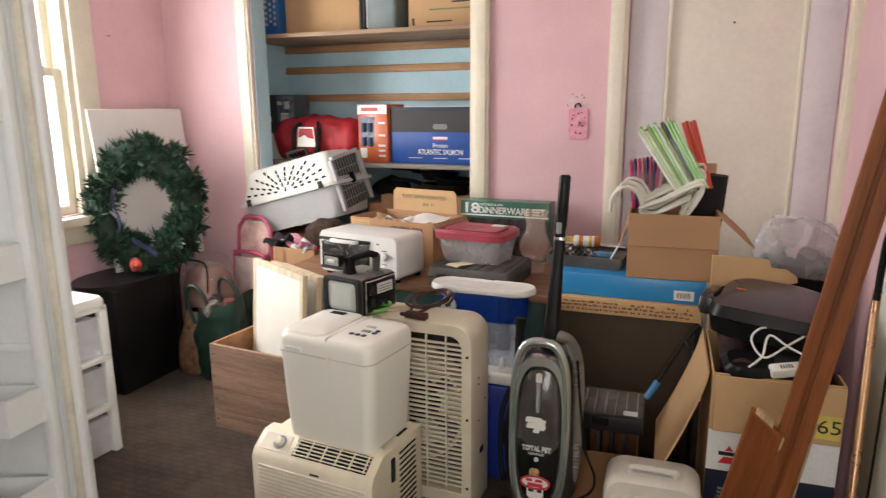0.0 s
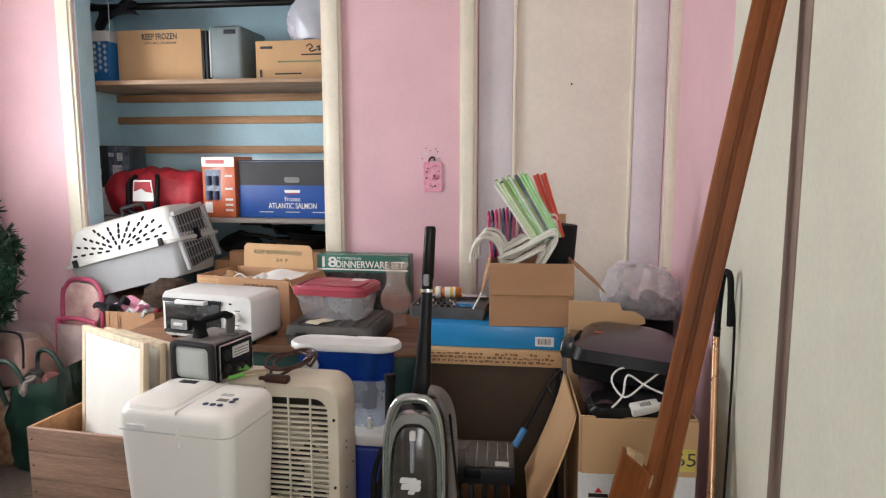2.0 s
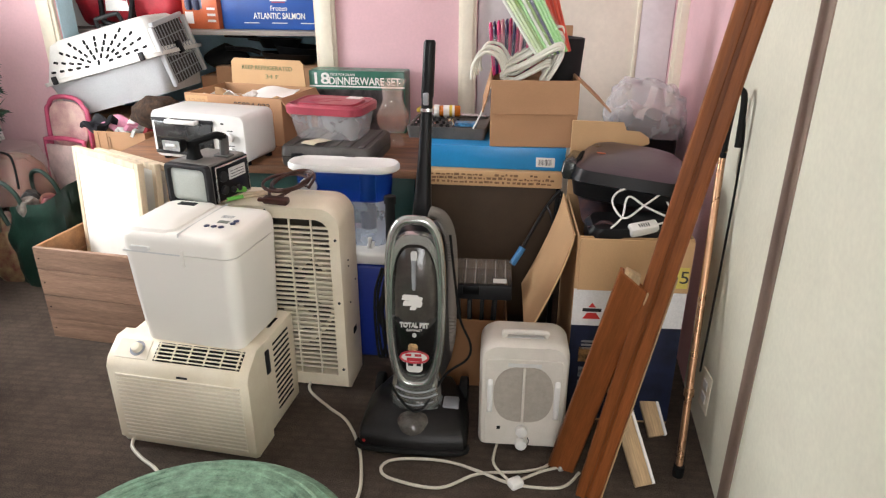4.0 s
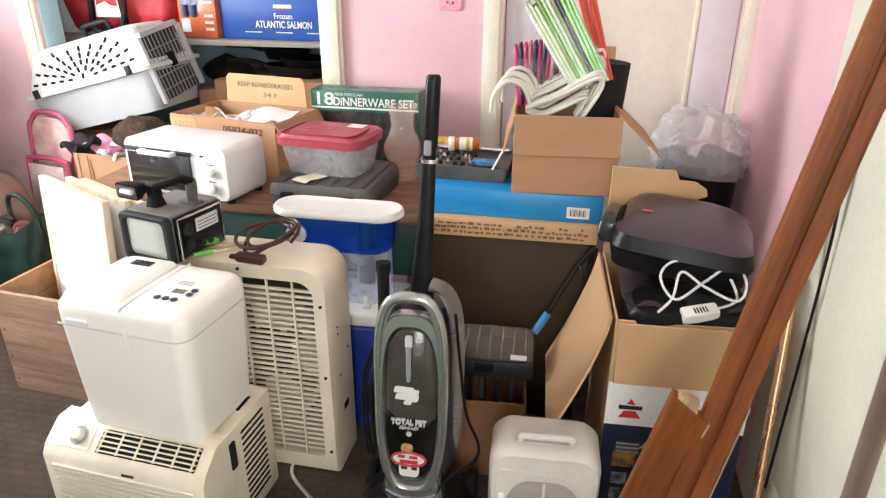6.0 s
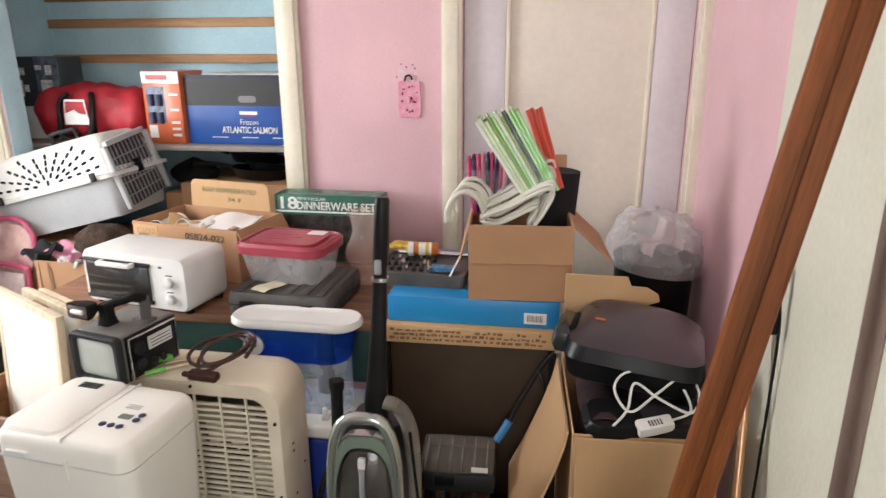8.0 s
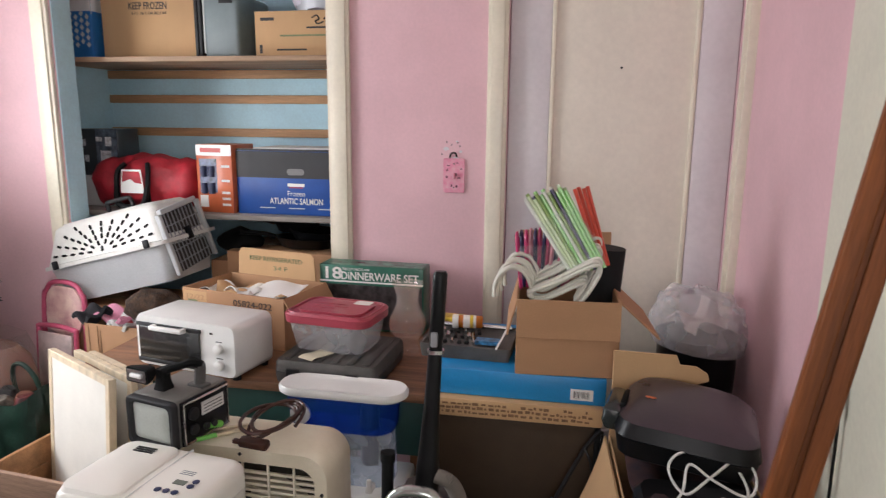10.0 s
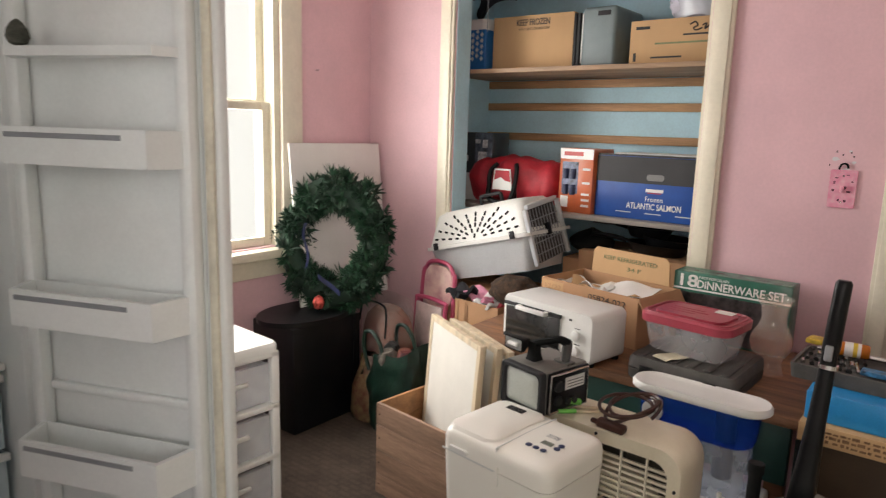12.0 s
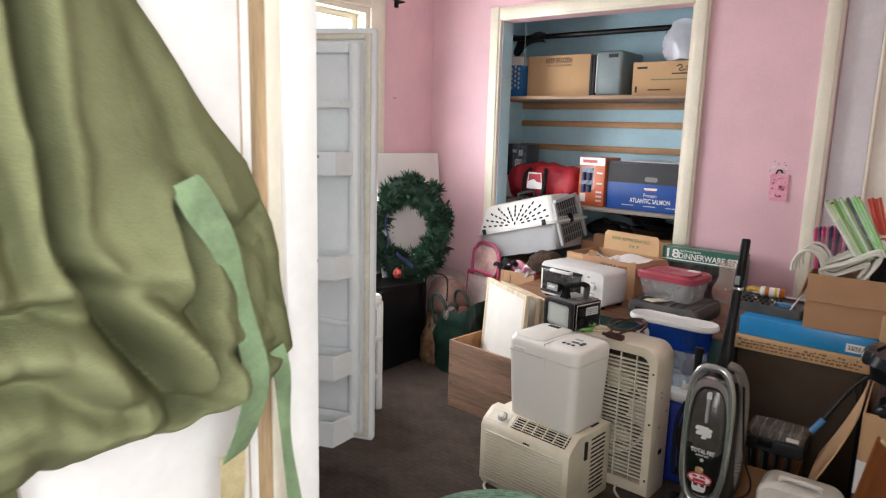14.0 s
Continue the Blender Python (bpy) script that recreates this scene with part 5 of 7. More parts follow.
part("label", lathe([(0.0194, 0.032), (0.0194, 0.07)], 20, caps=False), PAPERWHITE, pill)
part("label_stripe", lathe([(0.0197, 0.052), (0.0197, 0.062)], 20, caps=False), surf("yellow_label", (0.75, 0.52, 0.05), 0.5), pill)
solo("yellow_packet", block(0.10, 0.05, 0.014, bevel=0.002), surf("yellow_packet", (0.70, 0.47, 0.05), 0.45, var=0.3, scale=45), "small yellow and white packet on the tool tray", "packet", pose(0.10, 2.60, 0.743, 0, 0, -10))

# portable television lantern on the fan
tv = thing("portable_television", "small black and silver portable television with a lamp arm on top", "television", pose(-0.484, 1.925, 0.603, 0, 0, -14))


def build_tv():
    w, d, h = 0.145, 0.175, 0.118
    CASEGREY = surf("warm_grey_case", (0.20, 0.19, 0.175), 0.5, var=0.12, scale=9)
    part("case", span(-w / 2, w / 2 - 0.006, 0.012, d, 0, h, 0.008, 3), CASEGREY, tv)
    part("front_frame", loft([[(x, y, z + h / 2) for x, z in rounded(a, b, r)] for y, a, b, r in ((0.012, w, h, 0.012), (-0.002, w, h, 0.012), (-0.006, w - 0.006, h - 0.006, 0.010), (-0.006, 0.124, 0.098, 0.014), (0.006, 0.114, 0.088, 0.012))], caps=False), DARKGREY, tv)
    part("screen", loft([[(x, y, z + h / 2 + 0.001) for x, z in rounded(0.116 * k, 0.090 * k, 0.014 * k)] for y, k in ((0.011, 1.0), (0.004, 1.0), (0.0, 0.9), (-0.003, 0.6), (-0.0036, 0.2))]), surf("grey_green_crt", (0.46, 0.49, 0.45), 0.35, var=0.03, coat=0.0), tv, "pale grey-green picture tube")
    side = part("side_panel", span(w / 2 - 0.005, w / 2 + 0.004, 0.020, d - 0.006, 0.006, h - 0.004, 0.003), BLACK, tv, "black side panel with dials in a silver border")
    part("border", join(*[tube([(w / 2 + 0.004, 0.024, 0.010), (w / 2 + 0.004, 0.024, h - 0.010), (w / 2 + 0.004, d - 0.012, h - 0.010), (w / 2 + 0.004, d - 0.012, 0.010), (w / 2 + 0.004, 0.024, 0.010)], 0.0042, 8, 1, smooth=False)]), CHROME, side, "silver border")
    for y, z, r in ((0.050, 0.040, 0.013), (0.050, 0.078, 0.015), (0.088, 0.032, 0.009), (0.112, 0.030, 0.009)):
        part("dial", rod(r, 0.009, m=pose(w / 2 + 0.004, y, z, 0, 90, 0), bevel=0.002), DARKGREY, side)
    part("tuner_window", span(w / 2 + 0.004, w / 2 + 0.0065, 0.078, d - 0.026, 0.062, 0.094), PALEGREY, side)
    for i in range(3):
        part("tuner_line", span(w / 2 + 0.0065, w / 2 + 0.0072, 0.084, d - 0.032, 0.068 + 0.008 * i, 0.0695 + 0.008 * i), DARKGREY, side)
    part("lamp_post", loft([[(-0.020 + x, 0.062 + y, z) for x, y in rounded(a, a, 0.006, 3)] for z, a in ((h - 0.001, 0.036), (h + 0.02, 0.028), (h + 0.050, 0.026))]), MATTBLACK, tv)
    lamp = part("lamp_head", loft([[(-0.046 + x, y, h + 0.046 + z) for x, z in rounded(a, b, 0.005, 3)] for y, a, b in ((0.010, 0.066, 0.036), (0.022, 0.064, 0.034), (0.048, 0.036, 0.024))]), MATTBLACK, tv)
    part("reflector", loft([[(-0.046 + x, y, h + 0.046 + z) for x, z in rounded(a, b, 0.004, 3)] for y, a, b in ((0.0085, 0.058, 0.028), (0.0095, 0.056, 0.026))]), CHROME, lamp, "chromed lamp reflector")
    part("bulb", rod(0.005, 0.03, m=pose(-0.061, 0.007, h + 0.046, 0, 90, 0)), WHITE, lamp)
    part("arm", tube([(-0.020, 0.060, h + 0.040), (-0.004, 0.066, h + 0.050), (0.022, 0.080, h + 0.058), (0.040, 0.092, h + 0.064), (0.052, 0.108, h + 0.054)], lambda u: 0.0125 - 0.003 * math.sin(3.1 * u), 8, 4), MATTBLACK, tv)
    part("carry_handle", join(tube([(0.052, 0.106, h + 0.058), (0.048, 0.110, h + 0.040), (0.042, 0.112, h + 0.002)], 0.013, 8, 3), block(0.05, 0.03, 0.008, (0.040, 0.112, h - 0.002), 0.003)), surf("worn_grey_handle", (0.10, 0.095, 0.09), 0.55, var=0.15), tv)
    part("brand_bar", block(0.024, 0.001, 0.004, (0, -0.0066, 0.006)), PALEGREY, tv)


build_tv()
solo("green_clip", join(tube([(0, 0, 0), (0.03, 0.02, 0.012), (0.06, 0.045, 0.016), (0.075, 0.07, 0.006)], 0.009, 8, 4), tube([(0.005, -0.01, 0), (0.04, 0.0, 0.0), (0.08, 0.02, 0.002)], 0.006, 8, 4)), surf("lime_plastic", (0.16, 0.55, 0.08), 0.35), "lime green plastic strap lying on the fan", "strap", pose(-0.435, 1.955, 0.612, 0, 0, 12))
solo("wood_stick", block(0.11, 0.009, 0.007, bevel=0.002), PINEFRAME, "thin pale wooden stick on the fan", "stick", pose(-0.35, 2.02, 0.603, 0, 0, 40), group="sticks on the fan")
solo("wood_stick", block(0.12, 0.009, 0.007, bevel=0.002), PINEFRAME, "thin pale wooden stick on the fan", "stick", pose(-0.37, 2.04, 0.603, 0, 0, 28), group="sticks on the fan")
coil = thing("power_cord", "coiled brown power cord lying on the fan", "cord", pose(-0.240, 2.044, 0.614, 9, 0, -8))
BROWNCORD = surf("brown_rubber", (0.055, 0.018, 0.012), 0.35, var=0.15)
pts = []
for i in range(44):
    a = i * 0.46
    k = 1 + 0.13 * math.sin(i * 0.37 + 1)
    pts.append((0.054 * k * math.cos(a) + 0.006 * math.sin(i * 0.9), 0.074 * k * math.sin(a + 0.3 * math.sin(i * 0.2)), 0.007 + 0.012 * (1 + math.sin(a + 0.11 * i)) + 0.018 * i / 44))
part("cord", tube(pts, 0.0046, 7, 3), BROWNCORD, coil)
part("plug", join(block(0.075, 0.026, 0.020, (-0.005, -0.076, 0.002), 0.006), block(0.02, 0.012, 0.01, (-0.050, -0.078, 0.006), 0.003)), BROWNCORD, coil)

# cardboard box of hangers on the blue box
hb = carton("open_carton", "open kraft carton holding coat hangers, one flap bent out", pose(0.450, 2.302, 0.7025, 0, 0, 3), 0.262, 0.27, 0.20, CARD, flaps=(("front", 0.10, 176), ("right", 0.135, 132), ("back", 0.135, 6), ("left", 0.10, 165)))
hb_m = hb.matrix_world.copy()
WHITEHANGER = surf("cream_hanger_plastic", (0.78, 0.77, 0.68), 0.32, var=0.05)


def hanger(mat, m, label, group):
    """A tubular hanger that lies folded over the carton rim, one shoulder bowed up and its far corner raised."""
    shoulder = tube([(-0.108, -0.020, -0.006), (-0.106, -0.022, 0.026), (-0.092, -0.016, 0.054), (-0.066, -0.004, 0.070), (-0.034, 0.004, 0.056), (-0.016, 0.006, 0.020), (-0.012, 0.008, -0.020)], 0.0052, 8, 4)
    body = tube([(-0.020, 0.000, 0.004), (0.050, 0.000, 0.034), (0.110, 0.006, 0.066), (0.148, 0.010, 0.082), (0.160, 0.012, 0.070), (0.150, 0.012, 0.040), (0.118, 0.010, -0.012), (0.100, 0.010, -0.014), (0.122, 0.010, 0.034), (0.060, 0.002, 0.006), (0.010, 0.002, -0.016)], 0.0050, 8, 4, closed=True)
    return solo("coat_hanger", join(shoulder, body), mat, label, "hanger", m, group)


base_h = hanger(WHITEHANGER, hb_m @ pose(-0.082, 0.035, 0.206, 0, 0, -3), "cream plastic coat hanger in a tangled bundle", "cream hangers")
for i in range(1, 8):
    copy_thing(base_h, hb_m @ pose(-0.082 + 0.0035 * i - 0.004 * (i % 2), 0.035 + 0.0125 * i, 0.206 + 0.0055 * i - 0.003 * (i % 3), 2 * (i % 3), -1.5 * i, -3 + 1.2 * i))
PINKH, DARKH, PALEH = surf("pink_hanger_plastic", (0.62, 0.05, 0.18), 0.3), surf("navy_hanger_plastic", (0.03, 0.02, 0.08), 0.3), surf("rose_hanger_plastic", (0.75, 0.30, 0.38), 0.3)
for i in range(14):
    solo("coat_hanger", tube([(-0.004, 0.01, -0.03), (-0.002, 0, 0.06), (0.0, 0.0, 0.112), (0.004, 0.012, 0.124), (0.006, 0.024, 0.108), (0.004, 0.026, -0.03)], 0.0044, 7, 4), (PINKH, DARKH, PINKH, PALEH, DARKH)[i % 5],
         ("bright pink", "dark navy", "bright pink", "rose pink", "dark navy")[i % 5] + " plastic coat hanger in a shrink-wrapped bundle", "hanger", hb_m @ pose(-0.122 + 0.0098 * i, 0.118 + 0.012 * (i % 2), 0.226 + 0.012 * math.sin(0.24 * i), 4, -9 + 1.2 * i, 6), group="pink and navy hangers")
GREENH, LIMEH, YELH, MILKH = surf("mint_plastic", (0.30, 0.66, 0.20), 0.25, coat=0.4), surf("pale_lime_plastic", (0.62, 0.74, 0.44), 0.25, coat=0.4), surf("olive_plastic", (0.22, 0.34, 0.07), 0.3), surf("milky_plastic", (0.78, 0.80, 0.72), 0.3)
TONES = ((MILKH, "milky white"), (LIMEH, "pale lime"), (LIMEH, "pale lime"), (YELH, "olive green"), (GREENH, "bright green"), (MILKH, "milky white"), (YELH, "olive green"), (DARKH, "dark"), (GREENH, "bright green"), (GREENH, "bright green"), (GREENH, "bright green"), (LIMEH, "pale lime"))
for i in range(22):
    mt, tone = TONES[(i // 2 + 5 * (i % 2)) % 12]
    k = i // 2
    solo("wrapped_tube", tube([(0, 0, 0), (0, 0.003, 0.07), (0, 0.006, 0.075), (0, 0.004, 0.15), (0, 0, 0.225 + 0.006 * (i % 4))], 0.0052, 7, 2), mt, tone + " plastic hanger bar in a wrapped bundle", "hanger", hb_m @ pose(0.010 + 0.0082 * k, 0.068 + 0.013 * (i % 2), 0.255 + 0.0022 * k, -8, -34 + 0.5 * k, 0), group="green hanger bundle")
solo("wrap_film", loft([[(x * k, y, z) for x, y in rounded(0.108, 0.034, 0.012)] for z, k in ((0.0, 0.9), (0.02, 1.0), (0.09, 1.03), (0.17, 1.0))], caps=False), clear("shrink_film", (0.92, 0.95, 0.92), 0.06, 0.07), "clear shrink film around the green bundle", "plastic film", hb_m @ pose(0.052, 0.076, 0.268, -8, -32, 0))
solo("wrap_film", loft([[(x, y, z) for x, y in rounded(0.15, 0.05, 0.012)] for z in (0.0, 0.09)], caps=False), clear("pink_shrink_film", (0.95, 0.92, 0.94), 0.06, 0.10), "clear shrink film around the pink bundle", "plastic film", hb_m @ pose(-0.055, 0.135, 0.235, 0, -4, 6))
REDH = surf("orange_red_plastic", (0.72, 0.10, 0.06), 0.3)
for i in range(4):
    solo("hanger_bar", tube([(0, 0, 0), (0, 0.003, 0.11), (0, 0, 0.215 + 0.004 * (i % 2))], 0.0052, 8, 3), REDH, "orange-red plastic hanger bar in a bundle", "hanger", hb_m @ pose(0.084 + 0.008 * i, 0.122 + 0.008 * (i % 2), 0.270, -6, -20 + i, 0), group="red hanger bundle")
solo("dark_tube", join(loft([[(0.052 * math.cos(a), 0.052 * math.sin(a), z) for a in np.linspace(0, 2 * math.pi, 24, endpoint=False)] for z in (0, 0.30)])), surf("black_felt", (0.010, 0.010, 0.011), 0.9), "black rolled sleeve standing in the carton", "roll", hb_m @ pose(0.088, 0.19, 0.008, 0, 4, 0))
solo("drinking_straw", tube([(0, 0, 0), (0.05, 0.02, 0.10), (0.055, 0.022, 0.115)], 0.0028, 6, 2), PAPERWHITE, "thin white bar leaning against the carton", "rod", pose(0.262, 2.36, 0.741))

# waste bin with a bag
binx = thing("waste_bin", "black round waste bin lined with a translucent bag", "waste bin", pose(0.862, 2.775, 0))
part("tub", lathe([(0.095, 0), (0.105, 0.01), (0.122, 0.67), (0.128, 0.695), (0.124, 0.695), (0.116, 0.67), (0.098, 0.02)], 32), BLACK, binx)


def bagfn(u, v):
    a = 2 * math.pi * u
    p = Vector((1.5 * math.cos(a), 1.5 * math.sin(a), 2.2 * v))
    fold = abs(noise.noise(p * 1.7)) * 2 - 0.4 + 0.5 * (abs(noise.noise(p * 3.4)) * 2 - 0.4)
    if v < 0.25:
        r, z = 0.137 + 0.012 * math.sin(6.28 * v), 0.655 + 0.045 * v / 0.25
    else:
        w = (v - 0.25) / 0.75
        r, z = 0.149 * (1 - 0.42 * w - 0.54 * w ** 5), 0.70 + 0.135 * math.sin(1.5 * w) ** 0.8
    r *= 1 + 0.07 * fold * min(1, 0.25 + 1.5 * v)
    return (r * math.cos(a) - 0.030 * max(0, v - 0.25), r * math.sin(a), z + 0.016 * fold * min(1, 2.5 * max(0, v - 0.1)) - 0.014 * math.cos(a - 0.3) * (1 - v))


part("liner_bag", sheet(bagfn, 84, 34, 0.001), clear("milky_bag_film", (0.93, 0.92, 0.93), 0.35, 0.24), binx, "loose translucent white liner bag")
crumple = solo("crumpled_paper", sheet(lambda u, v: (0.16 * (u - 0.5), 0.12 * (v - 0.5) + 0.02 * math.sin(8 * u), 0.03 * math.sin(5 * u + 3 * v) + 0.02 * math.cos(9 * v)), 12, 10, 0.002), surf("peach_paper", (0.82, 0.72, 0.68), 0.8, var=0.1), "crumpled peach paper in the bin", "paper", pose(0.87, 2.77, 0.745, 28, -16, 30))

# appliance carton with grill
bx = carton("appliance_carton", "open appliance carton, white and navy print below folded kraft flaps", pose(0.722, 1.905, 0, 0, 0, 2), 0.295, 0.355, 0.575, CARD2)
NAVYPRINT = surf("navy_printed_card", (0.012, 0.018, 0.05), 0.4, var=0.3, scale=14)
part("front_flap", span(-0.140, 0.147, -0.010, -0.004, 0.425, 0.572, 0.0015, 1), CARD2, bx, "kraft flap folded down")
part("white_band", span(-0.147, 0.147, -0.003, -0.0005, 0.315, 0.424), surf("white_printed_card", (0.78, 0.78, 0.78), 0.45, var=0.05), bx)
part("navy_band", span(-0.147, 0.147, -0.003, -0.0005, 0.01, 0.3148), NAVYPRINT, bx)
RED = surf("red_logo", (0.60, 0.03, 0.03), 0.4)
part("logo_shape", prism([(-0.024, 0), (0.024, 0), (0.012, 0.018), (-0.012, 0.018)], 0.001, (-0.095, -0.0042, 0.336)), RED, bx)
part("logo_shape", prism([(-0.010, 0), (0.010, 0), (0.0, 0.014)], 0.001, (-0.095, -0.0042, 0.371)), RED, bx)
part("logo_shape", block(0.05, 0.001, 0.010, (-0.095, -0.0040, 0.358)), DARKGREY, bx)
part("picture", block(0.05, 0.001, 0.045, (-0.095, -0.0040, 0.20)), surf("tan_dog_photo", (0.30, 0.16, 0.06), 0.5, var=0.7, scale=45), bx)
for z in (0.15, 0.105, 0.06):
    part("picture", block(0.034, 0.001, 0.032, (-0.10, -0.0040, z)), surf("grey_photo", (0.25, 0.30, 0.34), 0.5, var=0.8, scale=50), bx)
part("picture", prism([(-0.03, 0), (0.04, 0.012), (0.05, 0.035), (-0.015, 0.022)], 0.001, (-0.035, -0.0042, 0.255)), surf("olive_photo", (0.40, 0.42, 0.22), 0.5, var=0.5, scale=40), bx)
for i in range(3):
    part("print_bar", block(0.05, 0.001, 0.006, (-0.09, -0.0040, 0.262 - 0.011 * i)), GREY, bx)
words("65", 0.05, INK, bx, on_front(0.118, -0.0108, 0.47), width=0.05)
part("label", block(0.055, 0.0008, 0.06, (0.115, -0.0104, 0.44)), surf("yellow_label_card", (0.66, 0.55, 0.12), 0.6), bx)
part("flap", prism([(-0.147, 0), (0.05, 0), (0.055, 0.150), (0.082, 0.160), (0.078, 0.178), (0.050, 0.196), (0.012, 0.198), (0.002, 0.222), (-0.147, 0.226)], 0.005, (0, 0.350, 0.574), 0.0012, 1), CARD2, bx, "torn back flap standing up")
long = part("side_flap", sheet(lambda u, v: (-0.004 - 0.115 * v ** 1.3, 0.34 * u + 0.0 - 0.03 * v, -0.30 * v + 0.012 * math.sin(3 * u) * v), 8, 10, 0.005), CARD2, bx, "torn flap hanging outwards")
long.matrix_local = pose(-0.150, 0.005, 0.575)
solo("packed_cloth", sheet(lambda u, v: (0.26 * (u - 0.5), 0.32 * (v - 0.5), 0.015 * math.sin(9 * u) + 0.012 * math.cos(8 * v)), 14, 14, 0.004), surf("printed_cloth", (0.012, 0.008, 0.014), 0.8, var=0.8, scale=22, tint=(0.07, 0.025, 0.02)), "dark patterned cloth stuffed in the carton", "cloth", pose(0.722, 2.085, 0.580, 0, 0, 2))
grill = thing("contact_grill", "closed dark grey contact grill resting in the carton", "grill", pose(0.716, 2.120, 0.614, -3, 4, -12))


def oval(w, d, r, z, k=1.0, n=6):
    return [(x * k, y * k, z) for x, y in rounded(w, d, r, n)]


GRILLTOP = surf("purple_grey_gloss", (0.046, 0.034, 0.045), 0.30, var=0.15, scale=4, coat=0.25, spec=0.5)


def slab_ring(x0, x1, y0, y1, z0, z1, r):
    """A rounded ring whose height runs from z0 at its front to z1 at its back."""
    return [((x0 + x1) / 2 + x, (y0 + y1) / 2 + y, z0 + (z1 - z0) * (y / (y1 - y0) + 0.5)) for x, y in rounded(x1 - x0, y1 - y0, r, 6)]


part("lower_body", loft([slab_ring(-0.125, 0.125, -0.10, 0.11, 0, 0, 0.04), slab_ring(-0.138, 0.140, -0.12, 0.12, 0.010, 0.010, 0.045), slab_ring(-0.148, 0.150, -0.130, 0.125, 0.052, 0.058, 0.05)]), BLACK, grill)
part("lid_edge", loft([slab_ring(-0.150, 0.152, -0.132, 0.127, 0.055, 0.061, 0.05), slab_ring(-0.142, 0.144, -0.122, 0.124, 0.086, 0.096, 0.047)]), BLACK, grill)
gl = part("lid", loft([slab_ring(-0.142, 0.144, -0.122, 0.124, 0.0865, 0.0965, 0.047), slab_ring(-0.134, 0.136, -0.108, 0.121, 0.092, 0.108, 0.045), slab_ring(-0.118, 0.112, -0.072, 0.116, 0.104, 0.122, 0.042), slab_ring(-0.095, 0.078, -0.010, 0.108, 0.114, 0.128, 0.036), slab_ring(-0.06, 0.04, 0.03, 0.09, 0.120, 0.129, 0.02)]), GRILLTOP, grill, "domed purple-grey lid")
part("handle", loft([[(-0.160 + x * 1.0, y, z) for x, y in rounded(a, b, 0.010, 4)] for z, a, b in ((0.040, 0.030, 0.13), (0.060, 0.044, 0.15), (0.086, 0.040, 0.14), (0.098, 0.026, 0.11))]), surf("dark_green_grey_gloss", (0.028, 0.034, 0.034), 0.22, var=0.1, coat=0.3), grill)
part("handle_gap", block(0.012, 0.10, 0.02, (-0.140, 0.0, 0.082), 0.004), MATTBLACK, grill)
part("badge", prism(rounded(0.024, 0.008, 0.0035), 0.002, (-0.085, -0.012, 0.1145), axis="z"), surf("orange_badge", (0.60, 0.14, 0.05), 0.4), gl)
part("hinge", block(0.12, 0.03, 0.06, (0.0, 0.125, 0.035), 0.008), BLACK, grill)
dev = thing("black_appliance", "black plastic appliance lying in the carton front", "appliance", pose(0.715, 1.962, 0.545, 10, 0, 5))
part("body", loft([oval(0.24, 0.10, 0.03, z, k) for z, k in ((0, 0.94), (0.01, 1.0), (0.045, 1.0), (0.06, 0.9))]), BLACK, dev)
part("panel", block(0.10, 0.05, 0.002, (0.05, 0, 0.06), 0.0005, 1), DARKGREY, dev)
wc = thing("white_charger", "white power adapter with a looped cable in the carton", "charger", pose(0.745, 1.935, 0.59))
part("cable", tube([(0.03, 0.0, 0.012), (0.07, 0.02, 0.03), (0.03, 0.06, 0.085), (-0.055, 0.06, 0.085), (-0.085, 0.03, 0.06), (-0.055, -0.005, 0.028), (0.0, 0.02, 0.06), (0.06, 0.06, 0.085), (0.085, 0.03, 0.06), (0.06, -0.015, 0.04), (0.0, 0.01, 0.055), (-0.045, 0.03, 0.075), (-0.06, 0.0, 0.03), (-0.09, -0.03, 0.008)], 0.0029, 7, 6), WHITE, wc)
part("adapter", block(0.075, 0.032, 0.026, (-0.01, -0.012, 0.0), 0.006, m=pose(0, 0, 0, 18, -8, 14)), WHITE, wc)
for i in range(5):
    part("print_bar", block(0.003, 0.014, 0.001, (-0.022 + i * 0.006, -0.014, 0.0255), m=pose(0, 0, 0, 18, -8, 14)), DARKGREY, wc)

# parts organiser and small carton on the floor
org = thing("parts_organizer", "dark grey parts organizer with a clear divided lid", "organizer", pose(0.318, 2.055, 0.2915, 0, 0, 2))
part("tray", span(-0.092, 0.092, 0, 0.125, 0, 0.05, 0.006), DARKGREY, org)
part("lid", span(-0.090, 0.090, 0.004, 0.121, 0.0505, 0.085, 0.005), clear("clear_lid", (0.42, 0.38, 0.34), 0.15, 0.22), org, "clear compartment lid")
for i in range(6):
    part("divider", span(-0.080 + i * 0.03, -0.078 + i * 0.03, 0.01, 0.115, 0.051, 0.08), GREY, org)
part("label", block(0.04, 0.001, 0.014, (0.055, 0.003, 0.058)), PAPERWHITE, org)
part("latch", block(0.05, 0.008, 0.03, (-0.03, -0.002, 0.02), 0.003), BLACK, org)
# Kraft colour is taken darker to carry the deep shade under the organizer.
c2 = carton("small_carton", "small kraft carton of odds and ends on the carpet", pose(0.265, 2.03, 0, 0, 0, 3), 0.27, 0.20, 0.235, surf("shaded_kraft_cardboard", (0.27, 0.135, 0.065), 0.85, var=0.06, spec=0.2), flaps=(("left", 0.06, 170),))
